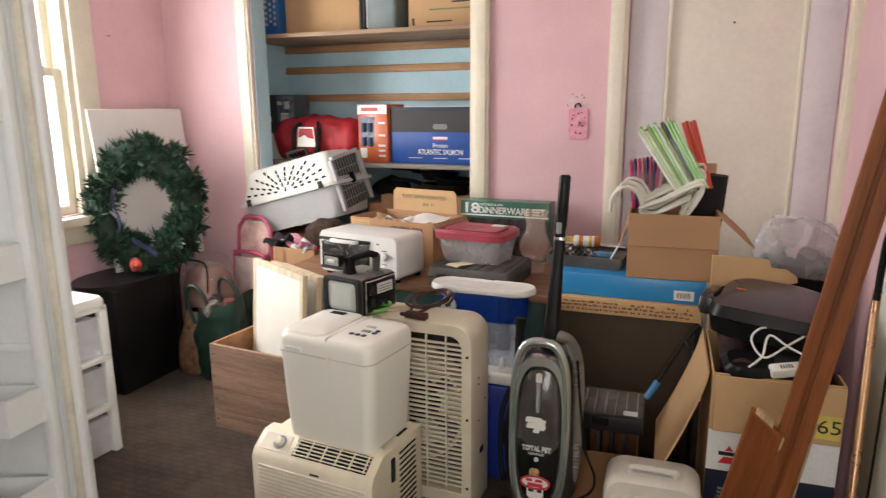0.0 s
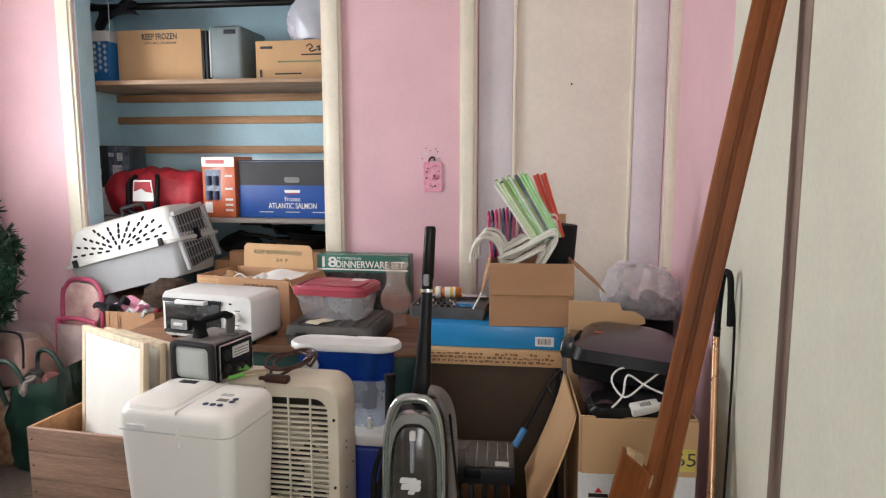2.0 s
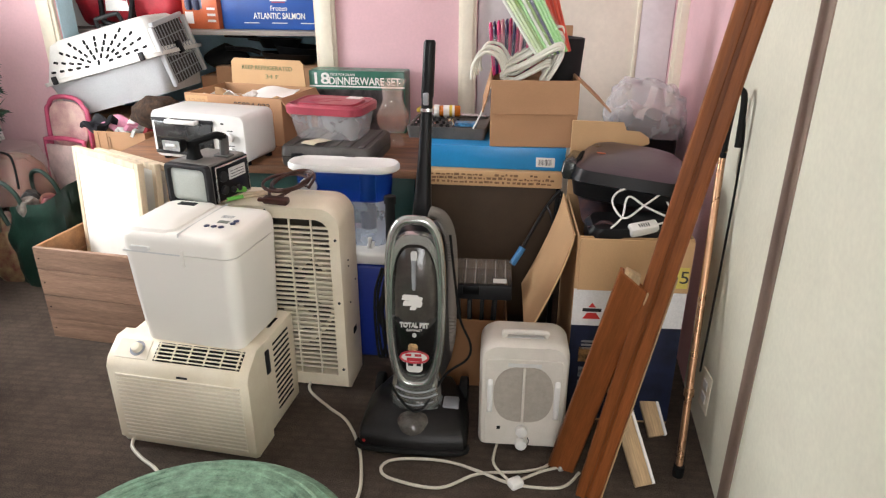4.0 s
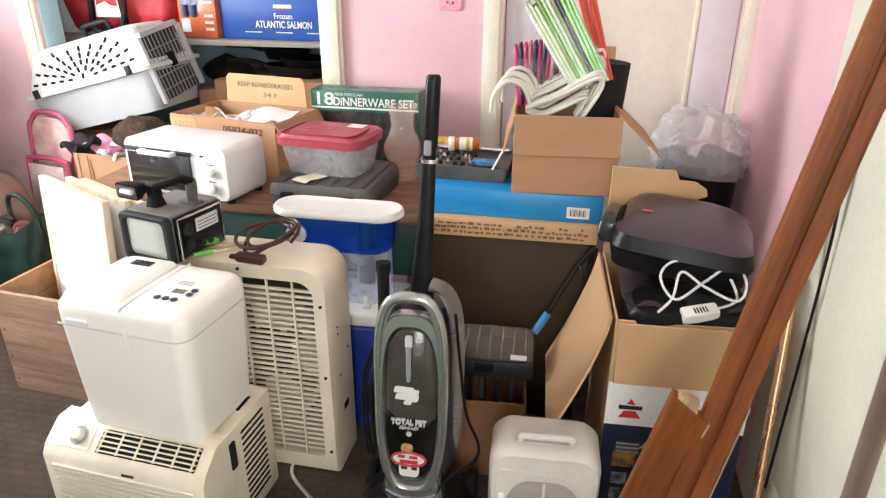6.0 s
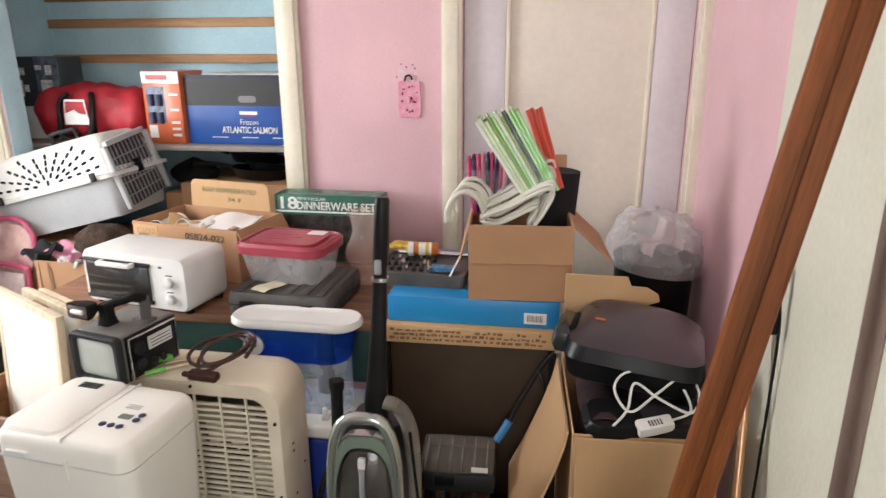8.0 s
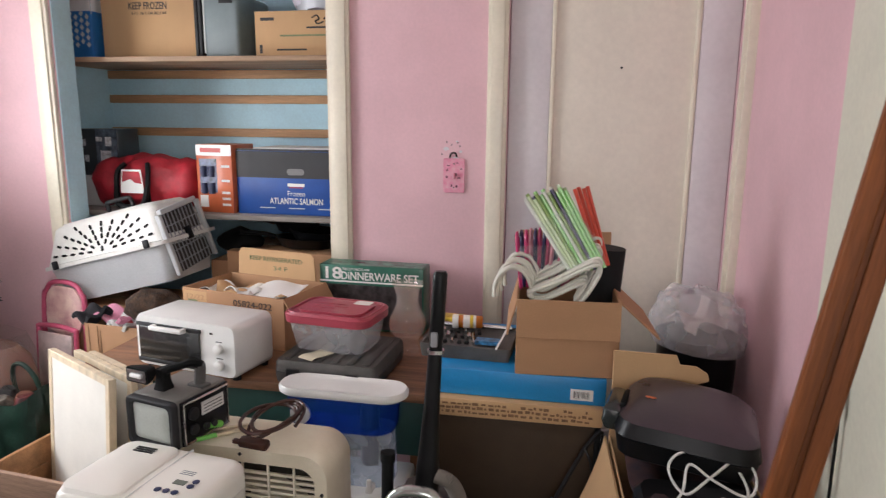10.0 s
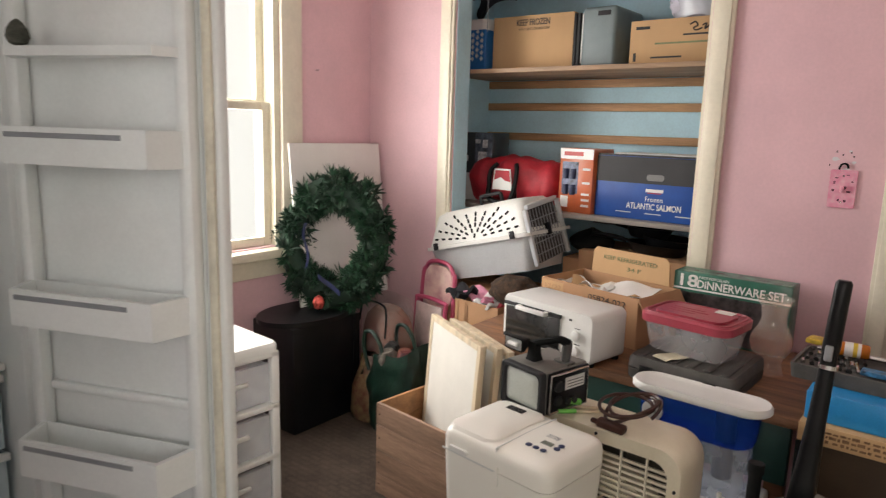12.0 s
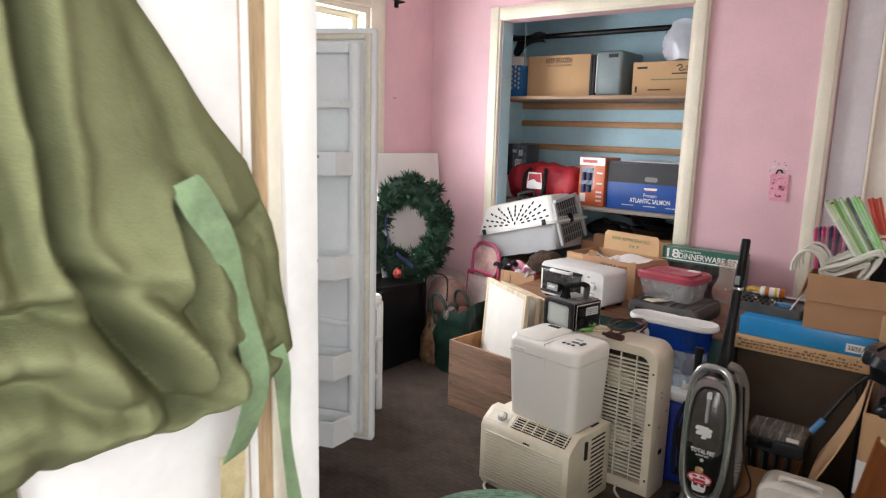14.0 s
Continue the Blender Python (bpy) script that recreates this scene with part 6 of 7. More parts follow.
for i in range(4):
    solo("folder", block(0.012, 0.12, 0.275, bevel=0.002), (BLACK, DARKGREY, BLACK, DARKGREY)[i], "thin upright " + ("black", "dark grey", "black", "dark grey")[i] + " folder in the carton", "folder", c2.matrix_world @ pose(-0.01 + 0.032 * i, 0.09, 0.012, 0, 1.5 * i - 2, 0), group="folders in the carton")
lance = thing("grabber_tool", "thin black stick with a blue tip leaning on the panel", "tool", pose(0.0, 0.0, 0.0))
part("shaft", tube([(0.435, 2.215, 0.40), (0.505, 2.262, 0.525), (0.545, 2.272, 0.575)], 0.006, 8, 2), BLACK, lance)
part("tip", tube([(0.405, 2.195, 0.352), (0.42, 2.205, 0.375), (0.436, 2.216, 0.402)], 0.011, 8, 3), surf("blue_tip", (0.05, 0.22, 0.48), 0.4), lance)
part("loop", tube([(0.505, 2.258, 0.53), (0.52, 2.25, 0.50), (0.53, 2.25, 0.46), (0.545, 2.26, 0.52), (0.548, 2.268, 0.575)], 0.0035, 6, 4), BLACK, lance)

# boards and pole against the side wall
def leaning(foot, top, face=(0.0, -1.0, 0.0)):
    """The pose of a board that runs from foot to top, its -y side turned to face."""
    z = (Vector(top) - Vector(foot)).normalized()
    y = -(Vector(face) - z * Vector(face).dot(z)).normalized()
    x = y.cross(z)
    return Matrix.Translation(foot) @ Matrix((x, y, z)).transposed().to_4x4()



beam = thing("trim_board", "long reddish stained wood trim leaning on the wall", "board", leaning((0.622, 1.590, 0.008), (0.897, 1.600, 1.64), (-0.25, -1, 0)))
part("face", span(-0.030, 0.030, -0.012, 0.012, 0, 1.66, 0.003), REDWOOD, beam)
for x0, x1 in ((-0.029, -0.004), (0.003, 0.027)):
    part("bead", span(x0, x1, -0.020, -0.0125, 0, 1.66, 0.006, 3), REDWOOD, beam)
part("split_edge", span(0.0305, 0.034, -0.010, 0.008, 0.0, 0.62, 0.002), RAWWOOD, beam)
plank = thing("short_board", "short broken reddish board leaning on the trim", "board", leaning((0.560, 1.685, 0.006), (0.672, 1.575, 0.64), (-0.1, -1, 0)))
part("face", prism([(-0.034, 0), (0.034, 0), (0.034, 0.60), (0.012, 0.615), (-0.034, 0.64)], 0.022, (0, -0.011, 0), 0.003, 1), REDWOOD, plank)
part("split_edge", span(0.0345, 0.039, -0.008, 0.008, 0.30, 0.60, 0.002), RAWWOOD, plank)
part("torn_tip", prism([(-0.03, 0), (0.015, -0.02), (0.010, 0.012), (-0.022, 0.02)], 0.016, (0, -0.008, 0.622)), RAWWOOD, plank)
for i, (x, y, rz, ln) in enumerate(((0.765, 1.66, 14, 0.30), (0.83, 1.86, 10, 0.26))):
    tp = thing("painted_trim", "offcut of chipped white painted wood trim leaning low", "board", pose(x, y - 0.02, 0.006, -48, -8, rz), group="painted offcuts")
    part("face", span(-0.022, 0.022, -0.008, 0.008, 0, ln, 0.003), RAWWOOD, tp)
    part("paint_edge", span(0.0225, 0.030, -0.009, 0.009, 0, ln, 0.002), WHITEPAINT, tp)
pole = thing("walking_crutch", "bronze tube crutch with black handle against the wall", "crutch", pose(0, 0, 0))
part("tube", tube([(0.862, 1.702, 0.02), (0.885, 1.82, 0.36), (0.912, 1.95, 0.74), (0.915, 1.955, 0.80)], 0.0095, 12, 4), COPPER, pole)
part("rubber_foot", rod(0.014, 0.03, m=pose(0.861, 1.698, 0.0)), MATTBLACK, pole)
part("clip", rod(0.013, 0.02, m=pose(0.874, 1.765, 0.20, -18, 4, 0)), COPPER, pole)
part("cuff", tube([(0.914, 1.955, 0.78), (0.916, 1.955, 0.86), (0.918, 1.945, 0.93), (0.920, 1.925, 0.95), (0.926, 1.905, 0.93), (0.928, 1.90, 0.82)], 0.008, 10, 4), MATTBLACK, pole, "black arm cuff")
part("loop_cord", tube([(0.924, 1.91, 0.93), (0.938, 1.90, 0.84), (0.940, 1.90, 0.62), (0.936, 1.895, 0.38), (0.930, 1.885, 0.20)], 0.003, 6, 4), MATTBLACK, pole)
outlet = thing("wall_outlet", "ivory wall outlet plate low on the pale wall", "outlet", pose(east(1.86) - 0.001, 1.86, 0.155, 0, 0, 3))
part("plate", block(0.005, 0.072, 0.115, (-0.0025, 0, -0.0575), 0.002), IVORY, outlet)
for z in (0.02, -0.02):
    part("socket", block(0.003, 0.03, 0.026, (-0.0055, 0, z - 0.013), 0.001, 1), WHITE, outlet)

# cords on the carpet
WHITECORD = surf("dusty_white_cord", (0.66, 0.62, 0.52), 0.5, var=0.08)
cord1 = thing("heater_cord", "white flex looping across the carpet from the heater", "cord", pose(0, 0, 0))
part("flex", tube([(0.55, 1.80, 0.02), (0.545, 1.735, 0.006), (0.523, 1.684, 0.006), (0.46, 1.655, 0.006), (0.345, 1.630, 0.008), (0.251, 1.571, 0.006), (0.128, 1.588, 0.006), (0.092, 1.622, 0.006), (0.115, 1.658, 0.006), (0.195, 1.672, 0.006), (0.27, 1.668, 0.006), (0.345, 1.633, 0.016), (0.439, 1.607, 0.006), (0.555, 1.609, 0.006), (0.607, 1.669, 0.006)], 0.0042, 7, 6), WHITECORD, cord1)
part("flex", tube([(0.392, 1.760, 0.012), (0.384, 1.72, 0.006), (0.386, 1.668, 0.010), (0.422, 1.617, 0.012), (0.443, 1.610, 0.012), (0.50, 1.650, 0.012), (0.556, 1.680, 0.010)], 0.0038, 7, 6), WHITECORD, cord1)
part("plug", block(0.036, 0.030, 0.022, (0, 0, 0), 0.006, m=pose(0.443, 1.606, 0, 0, 0, 35)), WHITE, cord1)
part("plug_end", join(block(0.034, 0.022, 0.020, (0, 0, 0), 0.005, m=pose(0.566, 1.686, 0, 0, 0, 25)), rod(0.011, 0.006, m=pose(0.582, 1.693, 0.012, 0, 90, 25))), surf("grey_plug", (0.45, 0.45, 0.42), 0.5), cord1)
cord2 = solo("fan_cord", tube([(-0.20, 2.02, 0.02), (-0.201, 1.945, 0.006), (-0.12, 1.865, 0.006), (-0.049, 1.807, 0.006), (0.005, 1.72, 0.006), (0.038, 1.629, 0.006), (0.056, 1.512, 0.006), (0.02, 1.38, 0.006)], 0.0045, 7, 6), WHITECORD, "pale fan cord trailing over the carpet", "cord")
cord3 = solo("conditioner_cord", tube([(-0.61, 1.68, 0.02), (-0.606, 1.633, 0.006), (-0.556, 1.588, 0.006), (-0.476, 1.534, 0.006), (-0.44, 1.44, 0.006), (-0.43, 1.34, 0.006)], 0.005, 7, 6), WHITECORD, "white cord of the air conditioner on the carpet", "cord")
pouf = thing("green_pouf", "round sage green woven floor pouf", "pouf", pose(-0.135, 1.045, 0))
GREENWEAVE = surf("sage_green_weave", (0.20, 0.34, 0.23), 0.8, var=0.22, scale=40, bump=0.6, grain=220, gvar=0.15)
part("cushion", lathe([(0.26, 0.0), (0.32, 0.03), (0.345, 0.11), (0.342, 0.18), (0.325, 0.225), (0.285, 0.258), (0.20, 0.276), (0.02, 0.282)], 64), GREENWEAVE, pouf)
for i in range(14):
    r = 0.03 + 0.022 * i
    z = 0.282 - 0.028 * max(0, (r - 0.05) / 0.235) ** 2.4 - 0.03 * max(0, (r - 0.285) / 0.04)
    part("braid", tube([(r * math.cos(a), r * math.sin(a), z + 0.0012 * math.sin(9 * a)) for a in np.linspace(0, 2 * math.pi, 40, endpoint=False)], 0.0052, 6, 2, closed=True), GREENWEAVE, pouf)

# ---- corner by the window ----
cab = thing("black_cabinet", "black low cabinet with an oval top board", "cabinet", pose(-1.90, 2.43, 0))
part("body", span(-0.14, 0.135, -0.18, 0.20, 0.0, 0.468, 0.006), BLACK, cab)
part("side_trim", span(0.1355, 0.142, 0.165, 0.20, 0.0, 0.468, 0.002), BLACK, cab)
part("top_board", loft([[(x, y, z) for x, y in ((0.165 * math.cos(a), 0.235 * math.sin(a)) for a in np.linspace(0, 2 * math.pi, 40, endpoint=False))] for z in (0.470, 0.474, 0.488, 0.491)]), BLACK, cab, "oval black top board")
solo("foam_board", span(0.0, 0.012, -0.295, 0.235, 0.0, 0.738, 0.002, 1), PAPERWHITE, "large blank white board leaning on the pink wall", "board", pose(-1.925, 2.735, 0.493, 0, -6.5, -5))

wreath = thing("wreath", "green artificial pine wreath with a blue ribbon", "wreath", pose(-1.868, 2.578, 0.790, -7, 0, 36) @ Matrix.Diagonal((0.99, 1.0, 1.19, 1)))
LEAF = surf("pine_green", (0.008, 0.042, 0.018), 0.55, var=0.25, scale=30, bump=0.1, random_value=0.8)
LEAF2 = surf("pine_green_light", (0.020, 0.078, 0.036), 0.5, var=0.25, scale=30, bump=0.1, random_value=0.8)


def sprig_mesh(name, mat, seed):
    """Short pointed leaves that spring from one node."""
    rng = random.Random(seed)
    bm = bmesh.new()
    node = bm.verts.new((0, 0, 0))
    for i in range(20):
        az, el = rng.uniform(0, 6.28), rng.uniform(0.15, 1.3)
        d = Vector((math.cos(az) * math.cos(el), math.sin(az) * math.cos(el), math.sin(el)))
        side = d.cross(Vector((0.3, 0.2, 1))).normalized() * rng.uniform(0.0032, 0.0052)
        up = side.cross(d).normalized() * 0.0012
        ln = rng.uniform(0.028, 0.056)
        mid = d * ln * 0.55
        le, ri, hi, lo, tip = [bm.verts.new(p) for p in (mid - side, mid + side, mid + up, mid - up, d * ln)]
        for f in ((node, le, hi), (node, hi, ri), (node, ri, lo), (node, lo, le), (tip, hi, le), (tip, ri, hi), (tip, lo, ri), (tip, le, lo)):
            bm.faces.new(f)
    return mesh_of(name, bm, mat, flat=True)


sprigs = [sprig_mesh("sprig", LEAF if i % 3 else LEAF2, i) for i in range(6)]
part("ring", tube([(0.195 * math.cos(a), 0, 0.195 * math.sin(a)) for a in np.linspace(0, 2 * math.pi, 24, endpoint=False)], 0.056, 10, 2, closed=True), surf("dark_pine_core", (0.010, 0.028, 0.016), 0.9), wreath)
rng = random.Random(7)
for i in range(298):
    a, b = rng.uniform(0, 2 * math.pi), rng.uniform(-2.6, 2.6) - 1.57
    outd = Vector((math.cos(a) * math.cos(b), math.sin(b), math.sin(a) * math.cos(b)))
    p = Vector((math.cos(a) * 0.195, 0, math.sin(a) * 0.195)) + outd * rng.uniform(0.045, 0.062)
    q = (outd + Vector((rng.uniform(-0.5, 0.5), rng.uniform(-0.4, 0.2), rng.uniform(-0.5, 0.5)))).to_track_quat("Z", "Y").to_matrix().to_4x4()
    share("sprig", sprigs[i % 6], wreath, Matrix.Translation(p) @ q @ Matrix.Diagonal((*[rng.uniform(0.75, 1.25)] * 3, 1)))
RIBBON = surf("blue_ribbon", (0.003, 0.010, 0.075), 0.6, var=0.3, scale=30)
part("ribbon", sheet(lambda u, v: (-0.120 - 0.012 * math.sin(6 * u) + 0.012 * (v - 0.5), -0.060 - 0.008 * math.cos(7 * u), 0.07 - 0.17 * u), 20, 2, 0.001), RIBBON, wreath, "blue ribbon wound round")
part("ribbon", sheet(lambda u, v: (-0.055 + 0.10 * u, -0.088 - 0.008 * math.cos(5 * u), -0.125 - 0.065 * u + 0.020 * (v - 0.5)), 12, 2, 0.001), RIBBON, wreath, "blue ribbon tail")
part("bauble", lathe([(0.002, -0.024), (0.016, -0.018), (0.024, 0), (0.018, 0.016), (0.003, 0.024)], 16), surf("red_white_bauble", (0.62, 0.10, 0.08), 0.25, var=0.9, scale=45), wreath, "small red and white bauble").matrix_local = pose(-0.045, -0.112, -0.222) @ Matrix.Scale(1.15, 4)

# plastic drawer tower
dt = thing("drawer_tower", "white plastic drawer tower with cloudy drawers", "drawers", pose(-1.60, 1.755, 0, 0, 0, -4))
part("top", loft([[(x, y, z) for x, y in rounded(0.36 * k, 0.31 * k, 0.03)] for z, k in ((0.555, 1.0), (0.575, 1.0), (0.585, 0.96), (0.588, 0.8))]), WHITE, dt)
for z in (0.0, 0.185, 0.37):
    for sx in (-0.165, 0.165):
        for sy in (-0.138, 0.138):
            part("post", block(0.026, 0.030, 0.184, (sx, sy, z), 0.004), WHITE, dt)
    part("rail", span(-0.178, 0.178, -0.153, 0.153, z + 0.165, z + 0.1845, 0.004), WHITE, dt)
    dr = part("drawer", join(span(0.150, 0.168, -0.120, 0.120, z + 0.008, z + 0.145, 0.004), span(-0.15, 0.15, -0.12, -0.116, z + 0.008, z + 0.14), span(-0.15, 0.15, 0.116, 0.12, z + 0.008, z + 0.14), span(-0.15, 0.15, -0.116, 0.116, z + 0.008, z + 0.012)), clear("cloudy_drawer", (0.84, 0.85, 0.87), 0.3, 0.40), dt, "cloudy plastic drawer")
    part("pull", block(0.012, 0.07, 0.016, (0.172, 0.0, z + 0.085), 0.004), WHITE, dr)

# bags and folded chair
gb = thing("tote_bag", "dark green cloth tote bag with loop handles, full of clutter", "bag", pose(-1.465, 2.585, 0, 0, 0, -14))
GREENCLOTH = surf("dark_green_cloth", (0.006, 0.030, 0.019), 0.5, var=0.3, scale=9, bump=0.4, grain=60)


def tote(u, v):
    a = 2 * math.pi * u
    c, s_ = math.cos(a), math.sin(a)
    crease = abs(noise.noise(Vector((2.2 * c, 2.2 * s_, 4 * v)))) * 2 - 0.4
    bulge = 1 + 0.12 * math.sin(3.1 * v) + 0.09 * crease
    return (0.165 * math.copysign(abs(c) ** 0.6, c) * bulge + 0.03 * v, 0.085 * math.copysign(abs(s_) ** 0.6, s_) * bulge, 0.375 * v + 0.070 * c * v + 0.012 * math.sin(2 * a + 1) * v)


part("sack", sheet(tote, 56, 20, 0.002), GREENCLOTH, gb)
part("base", span(-0.15, 0.15, -0.07, 0.07, 0.001, 0.006), GREENCLOTH, gb)
for y in (-0.085, 0.085):
    part("handle", tube([(-0.12, y, 0.26), (-0.140, y - 0.012, 0.35), (-0.125, y - 0.018, 0.43), (-0.075, y - 0.014, 0.445), (-0.03, y - 0.004, 0.40), (-0.005, y, 0.33)], 0.009, 8, 5), GREENCLOTH, gb)
for i, (dx, dy, c, nm) in enumerate(((-0.08, 0.0, (0.03, 0.027, 0.025), "charcoal"), (0.02, 0.02, (0.17, 0.06, 0.035), "rust red"), (0.07, -0.01, (0.12, 0.02, 0.02), "dark red"), (-0.03, -0.03, (0.22, 0.19, 0.16), "grey"))):
    solo("bagged_item", loft([[(x, y, z) for x, y in rounded(0.085 * k, 0.06 * k, 0.02)] for z, k in ((0, 0.9), (0.02, 1.0), (0.10, 1.0), (0.13, 0.6))]), surf(nm.replace(" ", "_") + "_wrap", c, 0.6, var=0.4, scale=25), nm + " packet sticking out of the tote bag", "packet", gb.matrix_world @ pose(dx, dy, 0.255, 14 * (i % 2), 10 - 8 * i, 25 * i), group="packets in the tote")
rb = thing("clear_zip_bag", "clear plastic bag of red and tan cloth with black piping", "bag", pose(-1.70, 2.76, 0, 0, 0, -20))
part("contents", loft([[(x, y, z) for x, y in rounded(0.26 * k, 0.16 * k, 0.05)] for z, k in ((0, 0.95), (0.03, 1.0), (0.36, 1.05), (0.44, 0.9), (0.48, 0.6))]), surf("tan_red_cloth", (0.20, 0.10, 0.065), 0.8, var=0.5, scale=7, tint=(0.22, 0.05, 0.04)), rb)
part("film", loft([[(x, y, z) for x, y in rounded(0.28 * k, 0.175 * k, 0.05)] for z, k in ((0.002, 0.98), (0.36, 1.08), (0.47, 0.95), (0.53, 0.8))], caps=False), clear("bag_film", (0.9, 0.88, 0.85), 0.1, 0.13), rb)
part("piping", tube([(-0.12, -0.09, 0.40), (-0.115, -0.08, 0.475), (-0.06, -0.07, 0.505), (0.08, -0.07, 0.515), (0.13, -0.08, 0.48), (0.14, -0.09, 0.38)], 0.005, 8, 5), MATTBLACK, rb)
lowbag = solo("patterned_bag", loft([[(x * (1 + 0.05 * math.sin(9 * x * 30)), y, z) for x, y in rounded(0.15 * k, 0.13 * k, 0.05)] for z, k in ((0, 0.9), (0.03, 1.05), (0.15, 1.0), (0.22, 0.75), (0.30, 0.5))]), surf("patterned_film", (0.16, 0.12, 0.06), 0.35, var=0.9, scale=26, tint=(0.13, 0.03, 0.025)), "crumpled patterned plastic bag on the carpet", "bag", pose(-1.665, 2.60, 0))
solo("foam_sheet", span(-0.07, 0.07, 0, 0.01, 0, 0.40, 0.002, 1), PAPERWHITE, "white foam sheet standing behind the bags", "sheet", pose(-1.66, 2.70, 0.0, -3, 0, -10))
chair = thing("folding_chair", "small folded pink metal children's chair", "chair", pose(-1.53, 2.865, 0, -4, 0, -12))
PINKMETAL = surf("pink_enamel", (0.62, 0.10, 0.20), 0.35, var=0.1, coat=0.2)
part("back_frame", tube([(-0.115, 0, 0), (-0.115, 0, 0.58), (-0.095, 0, 0.665), (-0.05, 0, 0.70), (0.05, 0, 0.70), (0.095, 0, 0.665), (0.115, 0, 0.58), (0.115, 0, 0)], 0.010, 10, 4), PINKMETAL, chair)
part("seat_frame", tube([(-0.105, -0.035, 0.02), (-0.105, -0.035, 0.47), (-0.085, -0.035, 0.525), (0.085, -0.035, 0.525), (0.105, -0.035, 0.47), (0.105, -0.035, 0.02)], 0.010, 10, 4), PINKMETAL, chair)
part("backrest", prism(rounded(0.20, 0.20, 0.07), 0.010, (0, -0.005, 0.585), 0.003, 1), surf("faded_pink_print", (0.70, 0.52, 0.46), 0.5, var=0.5, scale=14, tint=(0.62, 0.30, 0.33)), chair, "faded printed pink backrest")
part("seat", span(-0.095, 0.095, -0.050, -0.038, 0.12, 0.505, 0.006), surf("pale_seat_pad", (0.66, 0.52, 0.50), 0.5, var=0.2, scale=10), chair)
part("cross_bar", rod(0.008, 0.24, m=pose(-0.12, 0, 0.30, 0, 90, 0)), PINKMETAL, chair)

pb = thing("paper_bag", "upright brown paper shopping bag stuffed with clothes", "bag", pose(-1.165, 2.70, 0, 0, 0, -6))
part("sack", join(span(-0.115, 0.115, 0, 0.003, 0, 0.61), span(-0.115, 0.115, 0.147, 0.15, 0, 0.61), span(-0.115, -0.112, 0.003, 0.147, 0, 0.61), span(0.112, 0.115, 0.003, 0.147, 0, 0.61), span(-0.112, 0.112, 0.003, 0.147, 0.002, 0.006)), CARD, pb)
part("fold", prism([(-0.05, 0), (-0.04, 0.0), (-0.044, 0.58), (-0.048, 0.58)], 0.002, (0, -0.003, 0.01)), CARDIN, pb)
for x in (-0.10, -0.06):
    part("fold", prism([(x, 0), (x + 0.006, 0.0), (x + 0.004, 0.60), (x + 0.002, 0.60)], 0.0015, (0, -0.0025, 0.005)), CARDIN, pb)
support = closed_box("storage_carton", "plain brown carton holding up the pet carrier", pose(-1.25, 2.90, 0), 0.54, 0.36, 0.60, CARD)
for nm, c, x, y, z, sx in (("pink", (0.70, 0.28, 0.40), -1.20, 2.79, 0.63, 0.20), ("black", (0.015, 0.015, 0.02), -1.29, 2.77, 0.635, 0.12), ("red", (0.50, 0.06, 0.08), -1.10, 2.78, 0.625, 0.14), ("white", (0.7, 0.7, 0.68), -1.13, 2.75, 0.62, 0.12)):
    solo("folded_cloth", sheet(lambda u, v, sx=sx: (sx * (u - 0.5), 0.10 * (v - 0.5), 0.018 * math.sin(7 * u) + 0.014 * math.cos(8 * v) - 0.02 * (2 * v - 1) ** 2), 14, 10, 0.012), surf(nm + "_cloth", c, 0.85, var=0.15, scale=14, bump=0.4), nm + " cloth bundled on the paper bag", "cloth", pose(x, y, z, 8, -6, 20 * x), group="bundled clothes")
plush = surf("brown_fuzz", (0.055, 0.028, 0.014), 0.95, var=0.4, scale=45, bump=1.2, grain=130)
fuzz = bmesh.new()
bmesh.ops.create_icosphere(fuzz, subdivisions=4, radius=1)
for v in fuzz.verts:
    v.co *= 1 + 0.16 * noise.noise(v.co * 2.2) + 0.05 * noise.noise(v.co * 9)
    v.co = Vector((v.co.x * 0.115, v.co.y * 0.06, v.co.z * 0.062))
solo("fur_hat", fuzz, plush, "brown fuzzy hat lying between the boxes", "hat", pose(-0.998, 2.715, 0.690, 0, -6, -10))

# pet carrier
pc = thing("pet_carrier", "white and grey plastic pet carrier with slotted sides, tilted", "pet carrier", pose(-1.285, 2.905, 0.668, 0, -14.5, -3) @ Matrix.Diagonal((1.08, 1.04, 1.08, 1)))
SHELLWHITE = surf("off_white_plastic", (0.76, 0.75, 0.71), 0.4, var=0.05, scale=5)
SHELLGREY = surf("light_grey_plastic", (0.52, 0.54, 0.55), 0.45, var=0.05, scale=5)


def shell(z0, z1, w0, w1, d0, d1, n=3):
    return [[(x, y + 0.16, z0 + (z1 - z0) * i / n) for x, y in rounded(w0 + (w1 - w0) * i / n, d0 + (d1 - d0) * i / n, 0.035)] for i in range(n + 1)]


